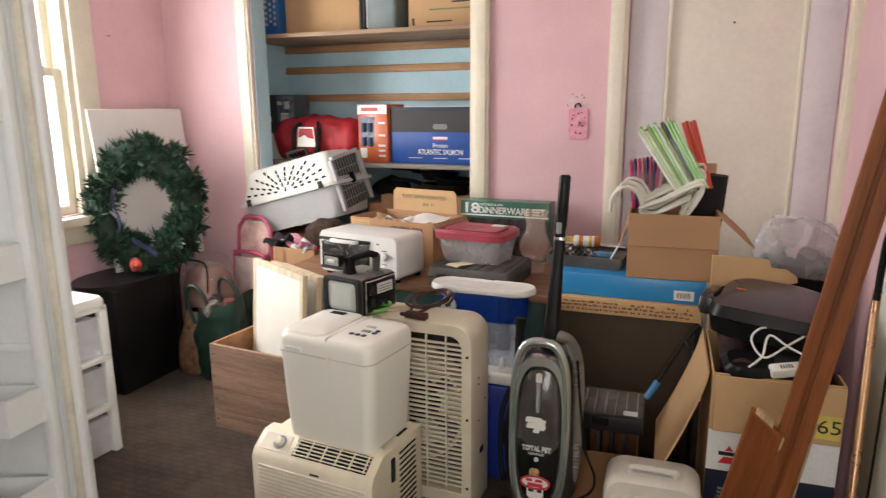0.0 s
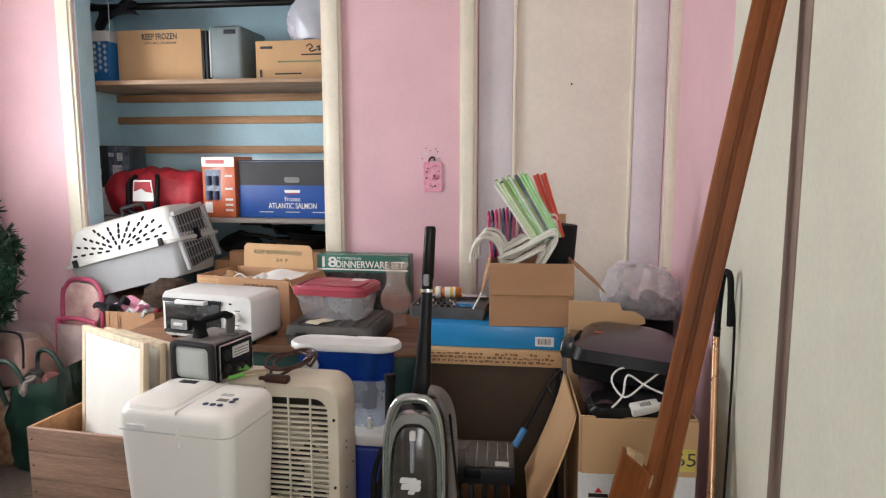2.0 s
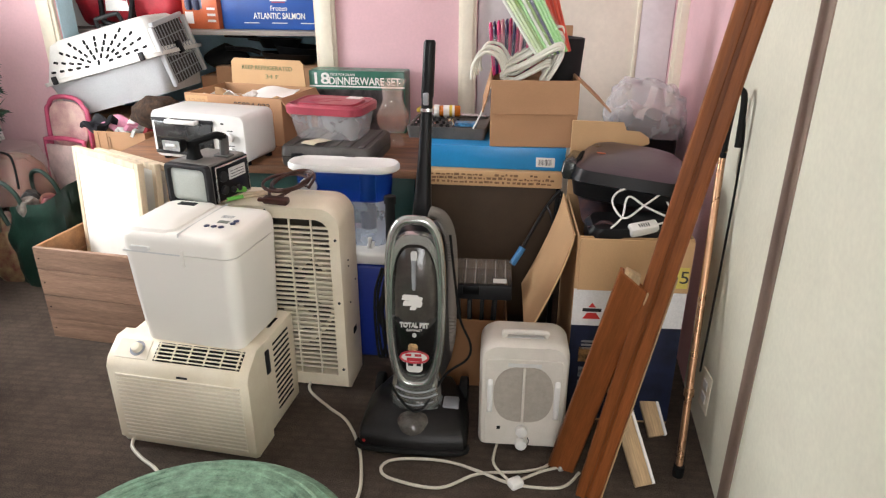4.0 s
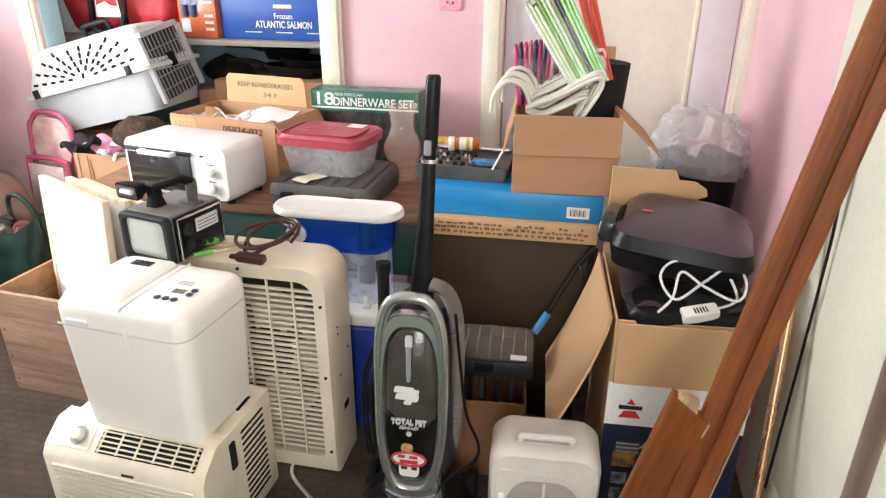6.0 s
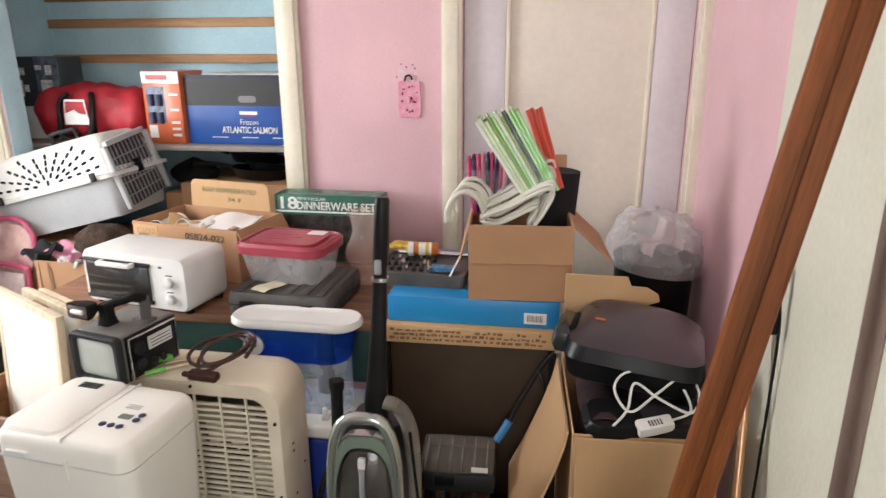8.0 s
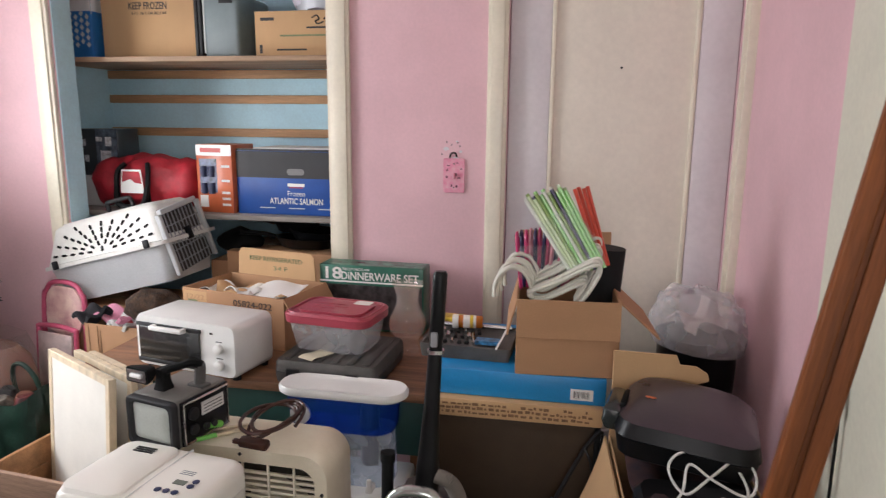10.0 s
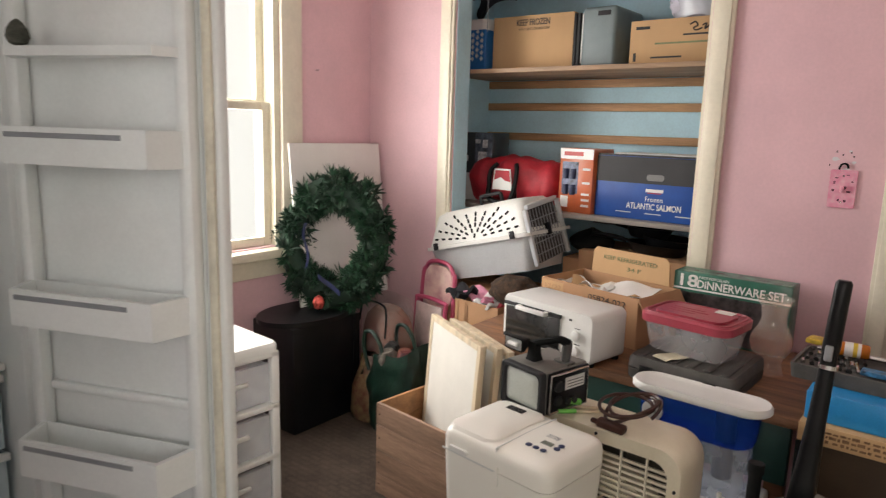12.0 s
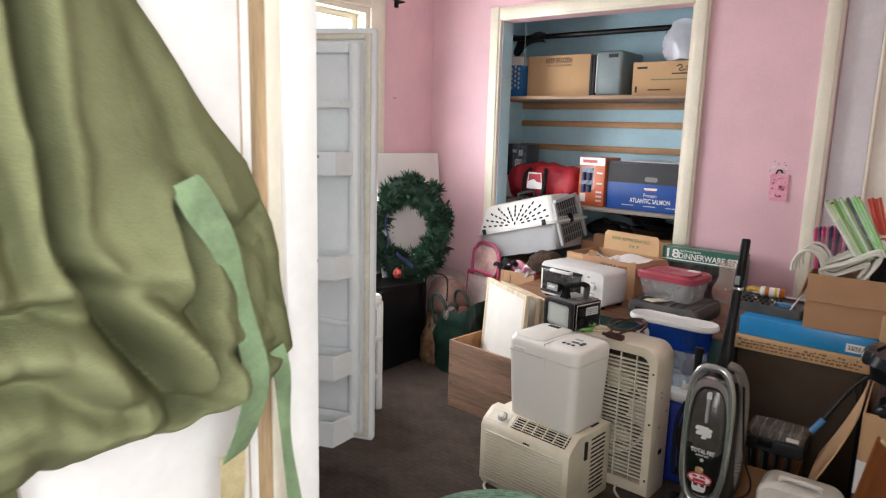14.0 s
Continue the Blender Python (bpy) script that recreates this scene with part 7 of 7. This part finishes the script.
part("lower_tub", loft(shell(0.0, 0.135, 0.46, 0.52, 0.27, 0.32)), SHELLGREY, pc, "grey lower half")
part("flange", loft([[(x, y + 0.16, z) for x, y in rounded(0.55, 0.35, 0.04)] for z in (0.136, 0.150)]), SHELLWHITE, pc)
part("upper_shell", loft(shell(0.151, 0.275, 0.525, 0.455, 0.325, 0.235) + [[(x, y + 0.16, 0.290) for x, y in rounded(0.42, 0.20, 0.03)], [(x, y + 0.16, 0.294) for x, y in rounded(0.3, 0.1, 0.03)]]), SHELLWHITE, pc, "white slotted upper half")
slot = mesh_of("vent_slot", prism(rounded(0.020, 0.0085, 0.0038, 3), 0.004, (0, -0.002, 0)), MATTBLACK)
tilt = math.degrees(math.atan2(0.045, 0.124))
for k in range(11):
    a = radians(8 + 16.4 * k)
    for r in (0.012 if k == 5 else 0.05, 0.085, 0.12, 0.155, 0.19):
        x, z = r * math.cos(a) * 1.12, r * math.sin(a) * 0.62
        if abs(x) > 0.215 or z > 0.105 or (r < 0.06 and k % 2 and k != 5):
            continue
        yy = -0.0035 + (z + 0.012) * 0.363
        share("vent_slot", slot, pc, pose(x, yy, 0.163 + z, -tilt, 0, 0) @ pose(0, 0, 0, 0, -math.degrees(math.atan2(z * 1.6, x)) if x or z else 0, 0))
part("carry_handle", tube([(-0.05, 0.16, 0.29), (-0.048, 0.155, 0.325), (-0.035, 0.153, 0.332), (0.045, 0.153, 0.332), (0.058, 0.155, 0.325), (0.06, 0.16, 0.29)], 0.008, 8, 4), DARKGREY, pc, "dark grey folding handle")
# Solid dark panel behind the wires stands in for the carrier's shaded inside.
gate = part("door", prism([(-0.115, 0.035), (0.115, 0.035), (0.10, 0.25), (-0.10, 0.25)], 0.008), surf("carrier_inner_shade", (0.05, 0.045, 0.04), 0.6, var=0.2), pc, "wire door over a dark panel for the shaded inside")
gate.matrix_local = pose(0.258, 0.16, 0.0, 0, -7, 90)
for i in range(9):
    w_ = part("wire", rod(0.0025, 0.215, (-0.092 + i * 0.023, -0.004, 0.034), n=6), GREY, gate)
for i in range(4):
    part("wire", rod(0.0025, 0.21, m=pose(-0.105, -0.006, 0.07 + i * 0.045, 0, 90, 0), n=6), GREY, gate)
part("latch", block(0.03, 0.014, 0.05, (0.0, -0.014, 0.13), 0.004), BLACK, gate)
part("rim", join(span(-0.135, -0.116, -0.014, 0.004, 0.03, 0.255, 0.004), span(0.116, 0.135, -0.014, 0.004, 0.03, 0.255, 0.004), span(-0.116, 0.116, -0.014, 0.004, 0.251, 0.27, 0.004)), SHELLGREY, gate)
for x in (-0.2, 0.2):
    part("clip", block(0.02, 0.012, 0.03, (x, -0.02, 0.135), 0.003), DARKGREY, pc)

# ---- closet contents ----
ut, lt = 1.591, 0.956
kf = closed_box("frozen_carton", "tan carton printed with storage words", pose(-1.315, 3.29, ut), 0.425, 0.30, 0.245, CARD2)
words("KEEP FROZEN", 0.040, INK, kf, on_front(0.005, -0.0008, 0.212), width=0.175, bold=0.0006)
words("0 F / -18 C OR BELOW", 0.016, INK, kf, on_front(0.01, -0.0008, 0.183), width=0.16)
bk = thing("laundry_basket", "blue plastic basket with lattice holes", "basket", pose(-1.635, 3.24, ut))
BLUEPL = surf("bright_blue_plastic", (0.02, 0.16, 0.46), 0.4, var=0.08)
part("shell", join(span(-0.10, 0.095, 0, 0.006, 0, 0.19, 0.002, 1), span(0.089, 0.095, 0.006, 0.26, 0, 0.19, 0.002, 1), span(-0.10, -0.094, 0.006, 0.26, 0, 0.19, 0.002, 1), span(-0.10, 0.095, 0.006, 0.26, 0.001, 0.006)), BLUEPL, bk)
hole = mesh_of("lattice_hole", prism([(0.010, 0), (0, 0.012), (-0.010, 0), (0, -0.012)], 0.001), PALEGREY)
for i in range(7):
    for j in range(5):
        share("lattice_hole", hole, bk, pose(-0.08 + i * 0.026, -0.0012, 0.055 + j * 0.028 + (0.014 if i % 2 else 0)))
solo("folded_linen", loft([[(x, y, z) for x, y in rounded(0.16 * k, 0.2 * k, 0.03)] for z, k in ((0, 1), (0.03, 1.03), (0.06, 0.95), (0.065, 0.7))]), PAPERWHITE, "folded white linen on top of the basket", "linen", pose(-1.635, 3.37, ut + 0.185))
lb = thing("grey_case", "upright grey plastic case with a cut-out grip", "case", pose(-0.985, 3.28, ut, 0, 0, -2))
part("shell", span(-0.075, 0.085, 0, 0.28, 0, 0.255, 0.018, 4), surf("blue_grey_plastic", (0.20, 0.25, 0.26), 0.45, var=0.1), lb)
part("side_rib", span(-0.082, -0.072, 0.01, 0.27, 0.02, 0.235, 0.004), PALEGREY, lb)
part("grip", block(0.06, 0.004, 0.02, (0.03, -0.001, 0.215), 0.002), DARKGREY, lb)
for i in range(2):
    solo("binder", span(0, 0.014, 0, 0.26, 0, 0.235, 0.002, 1), (BLACK, DARKGREY)[i], "thin dark binder standing on the closet shelf", "binder", pose(-1.100 + i * 0.017, 3.285, ut), group="closet binders")
eg = closed_box("waffle_carton", "tan food carton with black script mark", pose(-0.625, 3.30, ut, 0, 0, -2), 0.44, 0.28, 0.185, CARD2)
part("script_mark", join(tube([(0.03, -0.001, 0.155), (0.05, -0.001, 0.165), (0.06, -0.001, 0.15), (0.045, -0.001, 0.142), (0.055, -0.001, 0.132), (0.08, -0.001, 0.14)], 0.003, 6, 4), tube([(0.08, -0.001, 0.15), (0.095, -0.001, 0.155), (0.09, -0.001, 0.135), (0.11, -0.001, 0.15), (0.105, -0.001, 0.13)], 0.003, 6, 4)), INK, eg)
for z, w_, x in ((0.115, 0.14, 0.075), (0.085, 0.26, 0.02), (0.03, 0.13, -0.06)):
    part("print_bar", block(w_, 0.0008, 0.007, (x, -0.0006, z)), GREENINK if z == 0.085 else INK, eg)
words("1", 0.05, INK, eg, on_front(-0.195, -0.0008, 0.035), width=0.012)
part("print_box", block(0.07, 0.0008, 0.028, (0.155, -0.0006, 0.06)), INK, eg)
part("print_bar", block(0.06, 0.0008, 0.012, (-0.165, -0.0006, 0.148)), INK, eg)
film = clear("crinkled_bag", (0.80, 0.82, 0.86), 0.15, 0.5)
solo("plastic_bag", sheet(lambda u, v: (0.145 * math.cos(6.28 * u) * (0.75 + 0.25 * math.sin(3.14 * v)) * (1 + 0.05 * math.sin(31 * u)), 0.09 * math.sin(6.28 * u) * (1 + 0.06 * math.sin(25 * u + 6 * v)), 0.21 * v + 0.012 * math.sin(19 * u)), 40, 10, 0.001), film, "crinkled clear plastic bag on the carton", "plastic bag", pose(-0.585, 3.42, ut + 0.188))
soft = bmesh.new()
bmesh.ops.create_icosphere(soft, subdivisions=4, radius=1)
for v in soft.verts:
    d = v.co.normalized()
    k = (abs(d.x) ** 4 + abs(d.y) ** 4 + abs(d.z) ** 4) ** -0.25
    k *= 1 + 0.10 * (abs(noise.noise(d * 2.4)) * 2 - 0.4) + 0.05 * noise.noise(d * 7)
    v.co = Vector((d.x * 0.125, d.y * 0.075, d.z * 0.085 + 0.0)) * k
solo("pillow", soft, surf("lilac_white_cloth", (0.62, 0.60, 0.68), 0.8, var=0.15, scale=12), "soft pale bundle inside the clear bag", "bundle", pose(-0.585, 3.42, ut + 0.272))
solo("dark_garment", sheet(lambda u, v: (0.24 * (u - 0.5) + 0.02 * math.sin(6 * v), 0.05 * math.sin(5 * u + 2 * v), -0.13 * v * (0.7 + 0.3 * math.sin(4 * u + 1))), 16, 10, 0.012), surf("navy_black_cloth", (0.012, 0.014, 0.025), 0.85, var=0.3, scale=10), "dark garment slung over the closet rod", "garment", pose(-1.58, 3.365, 1.985))
solo("pull_cord", rod(0.002, 0.40, n=6), GREY, "thin hanging pull cord in the closet", "cord", pose(-1.455, 3.13, 1.75))

sal = closed_box("salmon_carton", "blue and black cardboard fish carton", pose(-0.655, 3.225, lt, 0, 0, -2), 0.53, 0.30, 0.262, surf("royal_blue_card", (0.010, 0.080, 0.36), 0.45, var=0.12, scale=6), seam=False)
part("black_band", block(0.528, 0.0012, 0.108, (0, -0.0008, 0.152)), surf("charcoal_card", (0.025, 0.025, 0.028), 0.5, var=0.15), sal)
part("hand_hole", prism(rounded(0.075, 0.026, 0.012), 0.0012, (0, -0.0022, 0.178)), surf("grey_hand_hole", (0.22, 0.22, 0.22), 0.6), sal)
part("brand_bar", block(0.075, 0.001, 0.013, (0.0, -0.0008, 0.118)), WHITE, sal)
part("brand_bar", block(0.06, 0.001, 0.004, (0.0, -0.0008, 0.112)), surf("brand_red", (0.5, 0.03, 0.03), 0.5), sal)
words("Frozen", 0.030, WHITE, sal, on_front(0.0, -0.0008, 0.088), width=0.075)
words("ATLANTIC SALMON", 0.036, WHITE, sal, on_front(0.0, -0.0008, 0.056), width=0.235, bold=0.0005)
for x in (-0.13, 0.0, 0.13):
    part("print_bar", block(0.07, 0.0008, 0.004, (x, -0.0006, 0.026)), PALEGREY, sal)
part("rim", span(-0.262, 0.262, 0.0, 0.008, 0.2625, 0.270), surf("charcoal_rim", (0.02, 0.02, 0.022), 0.5), sal)
part("papers", span(-0.20, 0.25, 0.03, 0.27, 0.2625, 0.274), PAPERWHITE, sal)
fl = closed_box("flashlight_box", "orange and white torch set box with clear film", pose(-1.015, 3.225, lt, 0, 0, -8), 0.175, 0.16, 0.285, surf("orange_print_card", (0.62, 0.14, 0.05), 0.35, var=0.15, coat=0.3), seam=False)
part("white_panel", block(0.173, 0.001, 0.045, (0, -0.0007, 0.238)), WHITE, fl)
part("window_panel", block(0.085, 0.001, 0.14, (-0.03, -0.0007, 0.085)), surf("blue_grey_photo", (0.10, 0.12, 0.22), 0.3, var=0.8, scale=30), fl)
for x, z in ((-0.05, 0.10), (-0.012, 0.10), (-0.05, 0.17), (-0.012, 0.17)):
    part("torch_print", rod(0.013, 0.045, m=pose(x, -0.004, z - 0.02)), surf("navy_torch", (0.03, 0.04, 0.10), 0.3), fl)
part("white_mark", block(0.04, 0.001, 0.05, (-0.055, -0.0012, 0.022)), WHITE, fl)
part("brand_bar", block(0.10, 0.001, 0.018, (-0.015, -0.0014, 0.252)), surf("red_brand_bar", (0.55, 0.05, 0.04), 0.4), fl)
for z in (0.03, 0.055, 0.08, 0.13, 0.19):
    part("print_bar", block(0.04, 0.001, 0.010, (0.055, -0.0008, z)), PALEGREY, fl)
df = thing("duffel_bag", "red cloth duffel bag with black straps and a white emblem", "bag", pose(-1.375, 3.345, lt))
REDCLOTH = surf("red_nylon", (0.46, 0.02, 0.035), 0.55, var=0.2, scale=9, bump=0.3, grain=90)


def duffel(u, v):
    a = 2 * math.pi * v
    e = (1 - abs(2 * u - 1) ** 4) ** 0.35 if 0 < u < 1 else 0.25
    e = max(e, 0.25)
    sag = 1 + 0.10 * math.sin(13 * u + 1.2) + 0.06 * math.sin(3 * a + 11 * u) + 0.12 * (abs(noise.noise(Vector((u * 6, math.cos(a) * 1.6, math.sin(a) * 1.6)))) * 2 - 0.4)
    return (0.52 * (u - 0.5), 0.125 * e * math.cos(a) * sag, max(0.002, 0.108 + 0.118 * e * math.sin(a) * sag))


part("sack", sheet(duffel, 32, 28, 0.002), REDCLOTH, df)
for x in (-0.085, 0.06):
    part("strap", tube([(x, -0.135, 0.02), (x, -0.142, 0.08), (x, -0.130, 0.16), (x + (0.02 if x < 0 else -0.02), -0.10, 0.195)], 0.011, 8, 4), BLACK, df)
part("strap_loop", tube([(-0.085, -0.140, 0.10), (-0.07, -0.165, 0.035), (0.0, -0.170, 0.015), (0.05, -0.165, 0.03), (0.06, -0.140, 0.10)], 0.012, 8, 4), BLACK, df)
em = part("emblem", prism([(-0.06, 0), (0.05, 0), (0.04, 0.10), (-0.05, 0.10)], 0.002, (0.0, -0.152, 0.075)), WHITE, df, "white emblem patch")
part("emblem_red", prism([(-0.05, 0.045), (-0.01, 0.06), (0.01, 0.045), (0.042, 0.04), (0.034, 0.092), (-0.043, 0.092)], 0.001, (0.0, -0.1535, 0.075)), REDCLOTH, em)
tb = closed_box("boxed_set", "dark glossy box with white product pictures", pose(-1.635, 3.32, lt + 0.135, 0, 0, 2), 0.22, 0.16, 0.205, surf("dark_photo_box", (0.03, 0.035, 0.04), 0.3, var=0.2, coat=0.3), seam=False)
for x, z, w_, h_ in ((-0.07, 0.04, 0.02, 0.07), (-0.045, 0.06, 0.02, 0.03), (-0.07, 0.13, 0.05, 0.03), (0.05, 0.05, 0.05, 0.06), (0.065, 0.13, 0.03, 0.04), (0.02, 0.15, 0.03, 0.02)):
    part("photo_mark", block(w_, 0.001, h_, (x, -0.0007, z)), surf("pale_photo_mark", (0.70, 0.72, 0.74), 0.4, var=0.3, scale=50), tb)
part("blue_panel", block(0.10, 0.0008, 0.20, (0.055, -0.0005, 0.003)), surf("steel_blue_print", (0.10, 0.13, 0.17), 0.35, var=0.9, scale=28), tb)
closed_box("white_box", "plain white box under the product box", pose(-1.635, 3.30, lt), 0.20, 0.18, 0.134, WHITE, seam=False)
# pans under the lower shelf
pl = closed_box("pan_carton", "brown carton beneath the frying pans in the closet", pose(-0.71, 3.19, 0), 0.50, 0.36, 0.80, CARD)
for i, (x, y, r, rz) in enumerate(((-0.66, 3.34, 0.135, 200), (-0.62, 3.36, 0.12, 170), (-0.72, 3.38, 0.10, 215))):
    pan = thing("frying_pan", "black frying pan stacked in the closet", "pan", pose(x, y, 0.801 + i * 0.03, 3, -4, rz), group="closet pans")
    part("bowl", lathe([(r * 0.75, 0), (r * 0.8, 0.003), (r, 0.042), (r + 0.006, 0.044), (r - 0.004, 0.044), (r * 0.76, 0.008), (0.01, 0.006)], 28), BLACK, pan)
    part("handle", tube([(r, 0, 0.038), (r + 0.05, 0, 0.05), (r + 0.15, 0, 0.052)], 0.010, 8, 3), BLACK, pan)
solo("black_cloth", sheet(lambda u, v: (0.10 * math.cos(6.28 * u) * math.sin(3.14 * v) + 0.01 * math.sin(20 * u), 0.06 * math.sin(6.28 * u) * math.sin(3.14 * v), 0.12 * v + 0.01 * math.cos(14 * u)), 24, 10, 0.004), MATTBLACK, "black cloth heap beside the pans", "cloth", pose(-0.95, 3.30, 0.60 + 0.16))
closed_box("under_carton", "plain brown carton under the black bundle", pose(-1.0, 3.20, 0), 0.08, 0.20, 0.755, CARD)

# green knapsack hung on the door
sack = thing("knapsack", "olive green canvas knapsack hanging on the white door", "bag", pose(-0.022, -0.13, 0))
OLIVE = surf("olive_canvas", (0.172, 0.182, 0.090), 0.95, var=0.12, scale=7, bump=0.35, grain=420, gvar=0.09, spec=0.08)
EDGE = ((1.85, 0.04), (1.508, 0.146), (1.383, 0.235), (1.33, 0.282), (1.249, 0.314), (1.15, 0.335), (1.071, 0.352), (1.045, 0.335), (1.025, 0.25), (1.015, 0.10))
CREASES = (
    (0.055, 0.009, ((-0.127, 1.62), (-0.127, 1.476), (-0.126, 1.373), (-0.116, 1.247), (-0.058, 1.164), (0.018, 1.048))),
    (0.050, 0.014, ((-0.30, 1.185), (-0.178, 1.198), (-0.129, 1.202), (-0.085, 1.176), (-0.045, 1.122), (0.0, 1.05))),
    (0.040, 0.007, ((0.002, 1.288), (0.014, 1.207), (0.021, 1.108), (0.03, 1.05))),
    (0.018, 0.020, ((-0.05, 1.56), (0.01, 1.40), (0.04, 1.30))),
    (0.030, 0.008, ((-0.172, 1.60), (-0.17, 1.40), (-0.155, 1.24))),
    (0.032, 0.013, ((-0.24, 1.13), (-0.14, 1.13), (-0.07, 1.085))),
    (0.026, 0.008, ((0.055, 1.27), (0.095, 1.25), (0.15, 1.27))),
    (0.026, 0.011, ((-0.09, 1.22), (-0.03, 1.20), (0.0, 1.17))),
    (0.020, 0.010, ((0.045, 1.12), (0.09, 1.10), (0.15, 1.085))))


def ramp_of(table, z):
    for (za, ha), (zb, hb_) in zip(table, table[1:]):
        if z >= zb:
            return ha + (hb_ - ha) * min(1, max(0, (za - z) / (za - zb)))
    return table[-1][1]


def bulge(y, z):
    """How far the cloth stands off the door; y from the middle of the bag."""
    half = ramp_of(EDGE, z)
    c = max(0.0, 1 - (y / half) ** 2)
    base = (0.035 + 0.105 * min(1.0, max(0, (1.85 - z) / 0.65))) * c ** 0.42
    base *= min(1.0, 0.25 + max(0.0, z - 1.015) / 0.07) ** 0.6
    low = min(1.0, max(0.25, (1.34 - z) / 0.14))
    out = 0.006 * (abs(noise.noise(Vector((y * 9, z * 5, 0.7)))) * 2 - 0.4) + 0.005 * noise.noise(Vector((y * 26, z * 20, 2.0))) + (0.022 if z < 1.25 else 0.022 * max(0.15, 1 - (z - 1.25) * 4)) * (0.35 - abs(noise.noise(Vector((y * 8 + z * 5, z * 6 - y * 3, 4.0)))) * 2)
    warp = noise.noise(Vector((y * 5, z * 5, 9.0))) * 0.35
    for freq, amp in ((6.5, 0.062), (14.0, 0.030), (30.0, 0.007)):
        out += 1.25 * low * amp * (0.45 - noise.voronoi(Vector((y * freq * 1.2 + warp + z * freq * 0.35, z * freq * 0.62 - warp, freq)))[0][0])
    for dep, wid, line in CREASES:
        dep, wid = 0.95 * dep, max(0.0105, 1.1 * wid)
        best = 1.0
        for (ya, za), (yb, zb) in zip(line, line[1:]):
            ex, ez, px, pz = yb - ya, zb - za, y - 0.13 - ya, z - za
            t_ = min(1, max(0, (px * ex + pz * ez) / (ex * ex + ez * ez)))
            d_ = math.hypot(px - t_ * ex, pz - t_ * ez)
            best = min(best, d_)
        if best < 6 * wid:
            out += -dep * math.exp(-(best / wid) ** 2) + 0.40 * dep * math.exp(-((best - 2.2 * wid) / (1.5 * wid)) ** 2)
    return max(0.004, base + out * c ** 0.5)


def knap(u, v):
    """u: from the near edge to the far edge, v: from top to bottom."""
    z = 1.85 - 0.835 * v
    y = ramp_of(EDGE, z) * math.sin(math.pi * (u - 0.5))
    sag = max(0.0, v - 0.80) / 0.20
    return (bulge(y, z), y, z - sag * (0.030 * noise.noise(Vector((y * 9, 3.0, 0.0))) + 0.012 * noise.noise(Vector((y * 24, 5.0, 0.0)))))


part("sack", loft([[knap(i / 230, j / 230) for i in range(231)] + [(0.003, knap(i / 10, j / 230)[1] * 0.97, knap(i / 10, j / 230)[2]) for i in range(10, -1, -1)] for j in range(231)]), OLIVE, sack)
part("pocket_band", sheet(lambda u, v: (0.07 + 0.02 * math.sin(3 * u + 1), -0.10 + 0.075 * u + 0.02 * v, 1.06 - 0.20 * v), 8, 10, 0.003), OLIVE, sack, "band hanging below the sack")
WEBBING = surf("faded_green_webbing", (0.20, 0.29, 0.15), 0.75, var=0.18, scale=20)
for line, w_ in ((((0.131, 1.318), (0.150, 1.285), (0.175, 1.235), (0.208, 1.15), (0.220, 1.06), (0.215, 0.955)), 0.032), (((0.28, 1.09), (0.294, 1.03), (0.305, 0.95), (0.312, 0.85), (0.31, 0.75)), 0.020)):
    sm = smooth_path([(bulge(y, z) + 0.012 if z > 1.05 else 0.075, y, z) for y, z in line], 5)
    n_ = len(sm) - 1
    if w_ > 0.025:
        tail = smooth_path([(0.075, 0.213, 0.965), (0.073, 0.206, 0.88), (0.075, 0.200, 0.78), (0.075, 0.205, 0.70)], 5)
        part("strap", sheet(lambda u, v, tail=tail: tail[round(u * 15)] + Vector((0.004 + 0.006 * math.sin(7 * u), 0.036 * (v - 0.5), 0.0)), 15, 3, 0.002), surf("tan_webbing", (0.46, 0.38, 0.20), 0.8, var=0.15, scale=25), sack, "sun-faded tan strap end")
    part("strap", sheet(lambda u, v, sm=sm, n_=n_, w_=w_: sm[round(u * n_)] + Vector((0.006 * math.sin(9 * u), w_ * (v - 0.5) * (1 + 0.25 * math.sin(9 * u)), 0.4 * w_ * (v - 0.5))), n_, 3, 0.002), WEBBING, sack, "faded green webbing strap")
part("hanging_loop", tube([(0.012, -0.02, 1.84), (0.03, 0.0, 1.90), (0.012, 0.02, 1.84)], 0.006, 8, 4), OLIVE, sack)
part("hook", tube([(0.0, 0, 1.93), (0.03, 0, 1.92), (0.035, 0, 1.89), (0.025, 0, 1.88)], 0.005, 8, 4), CHROME, sack)
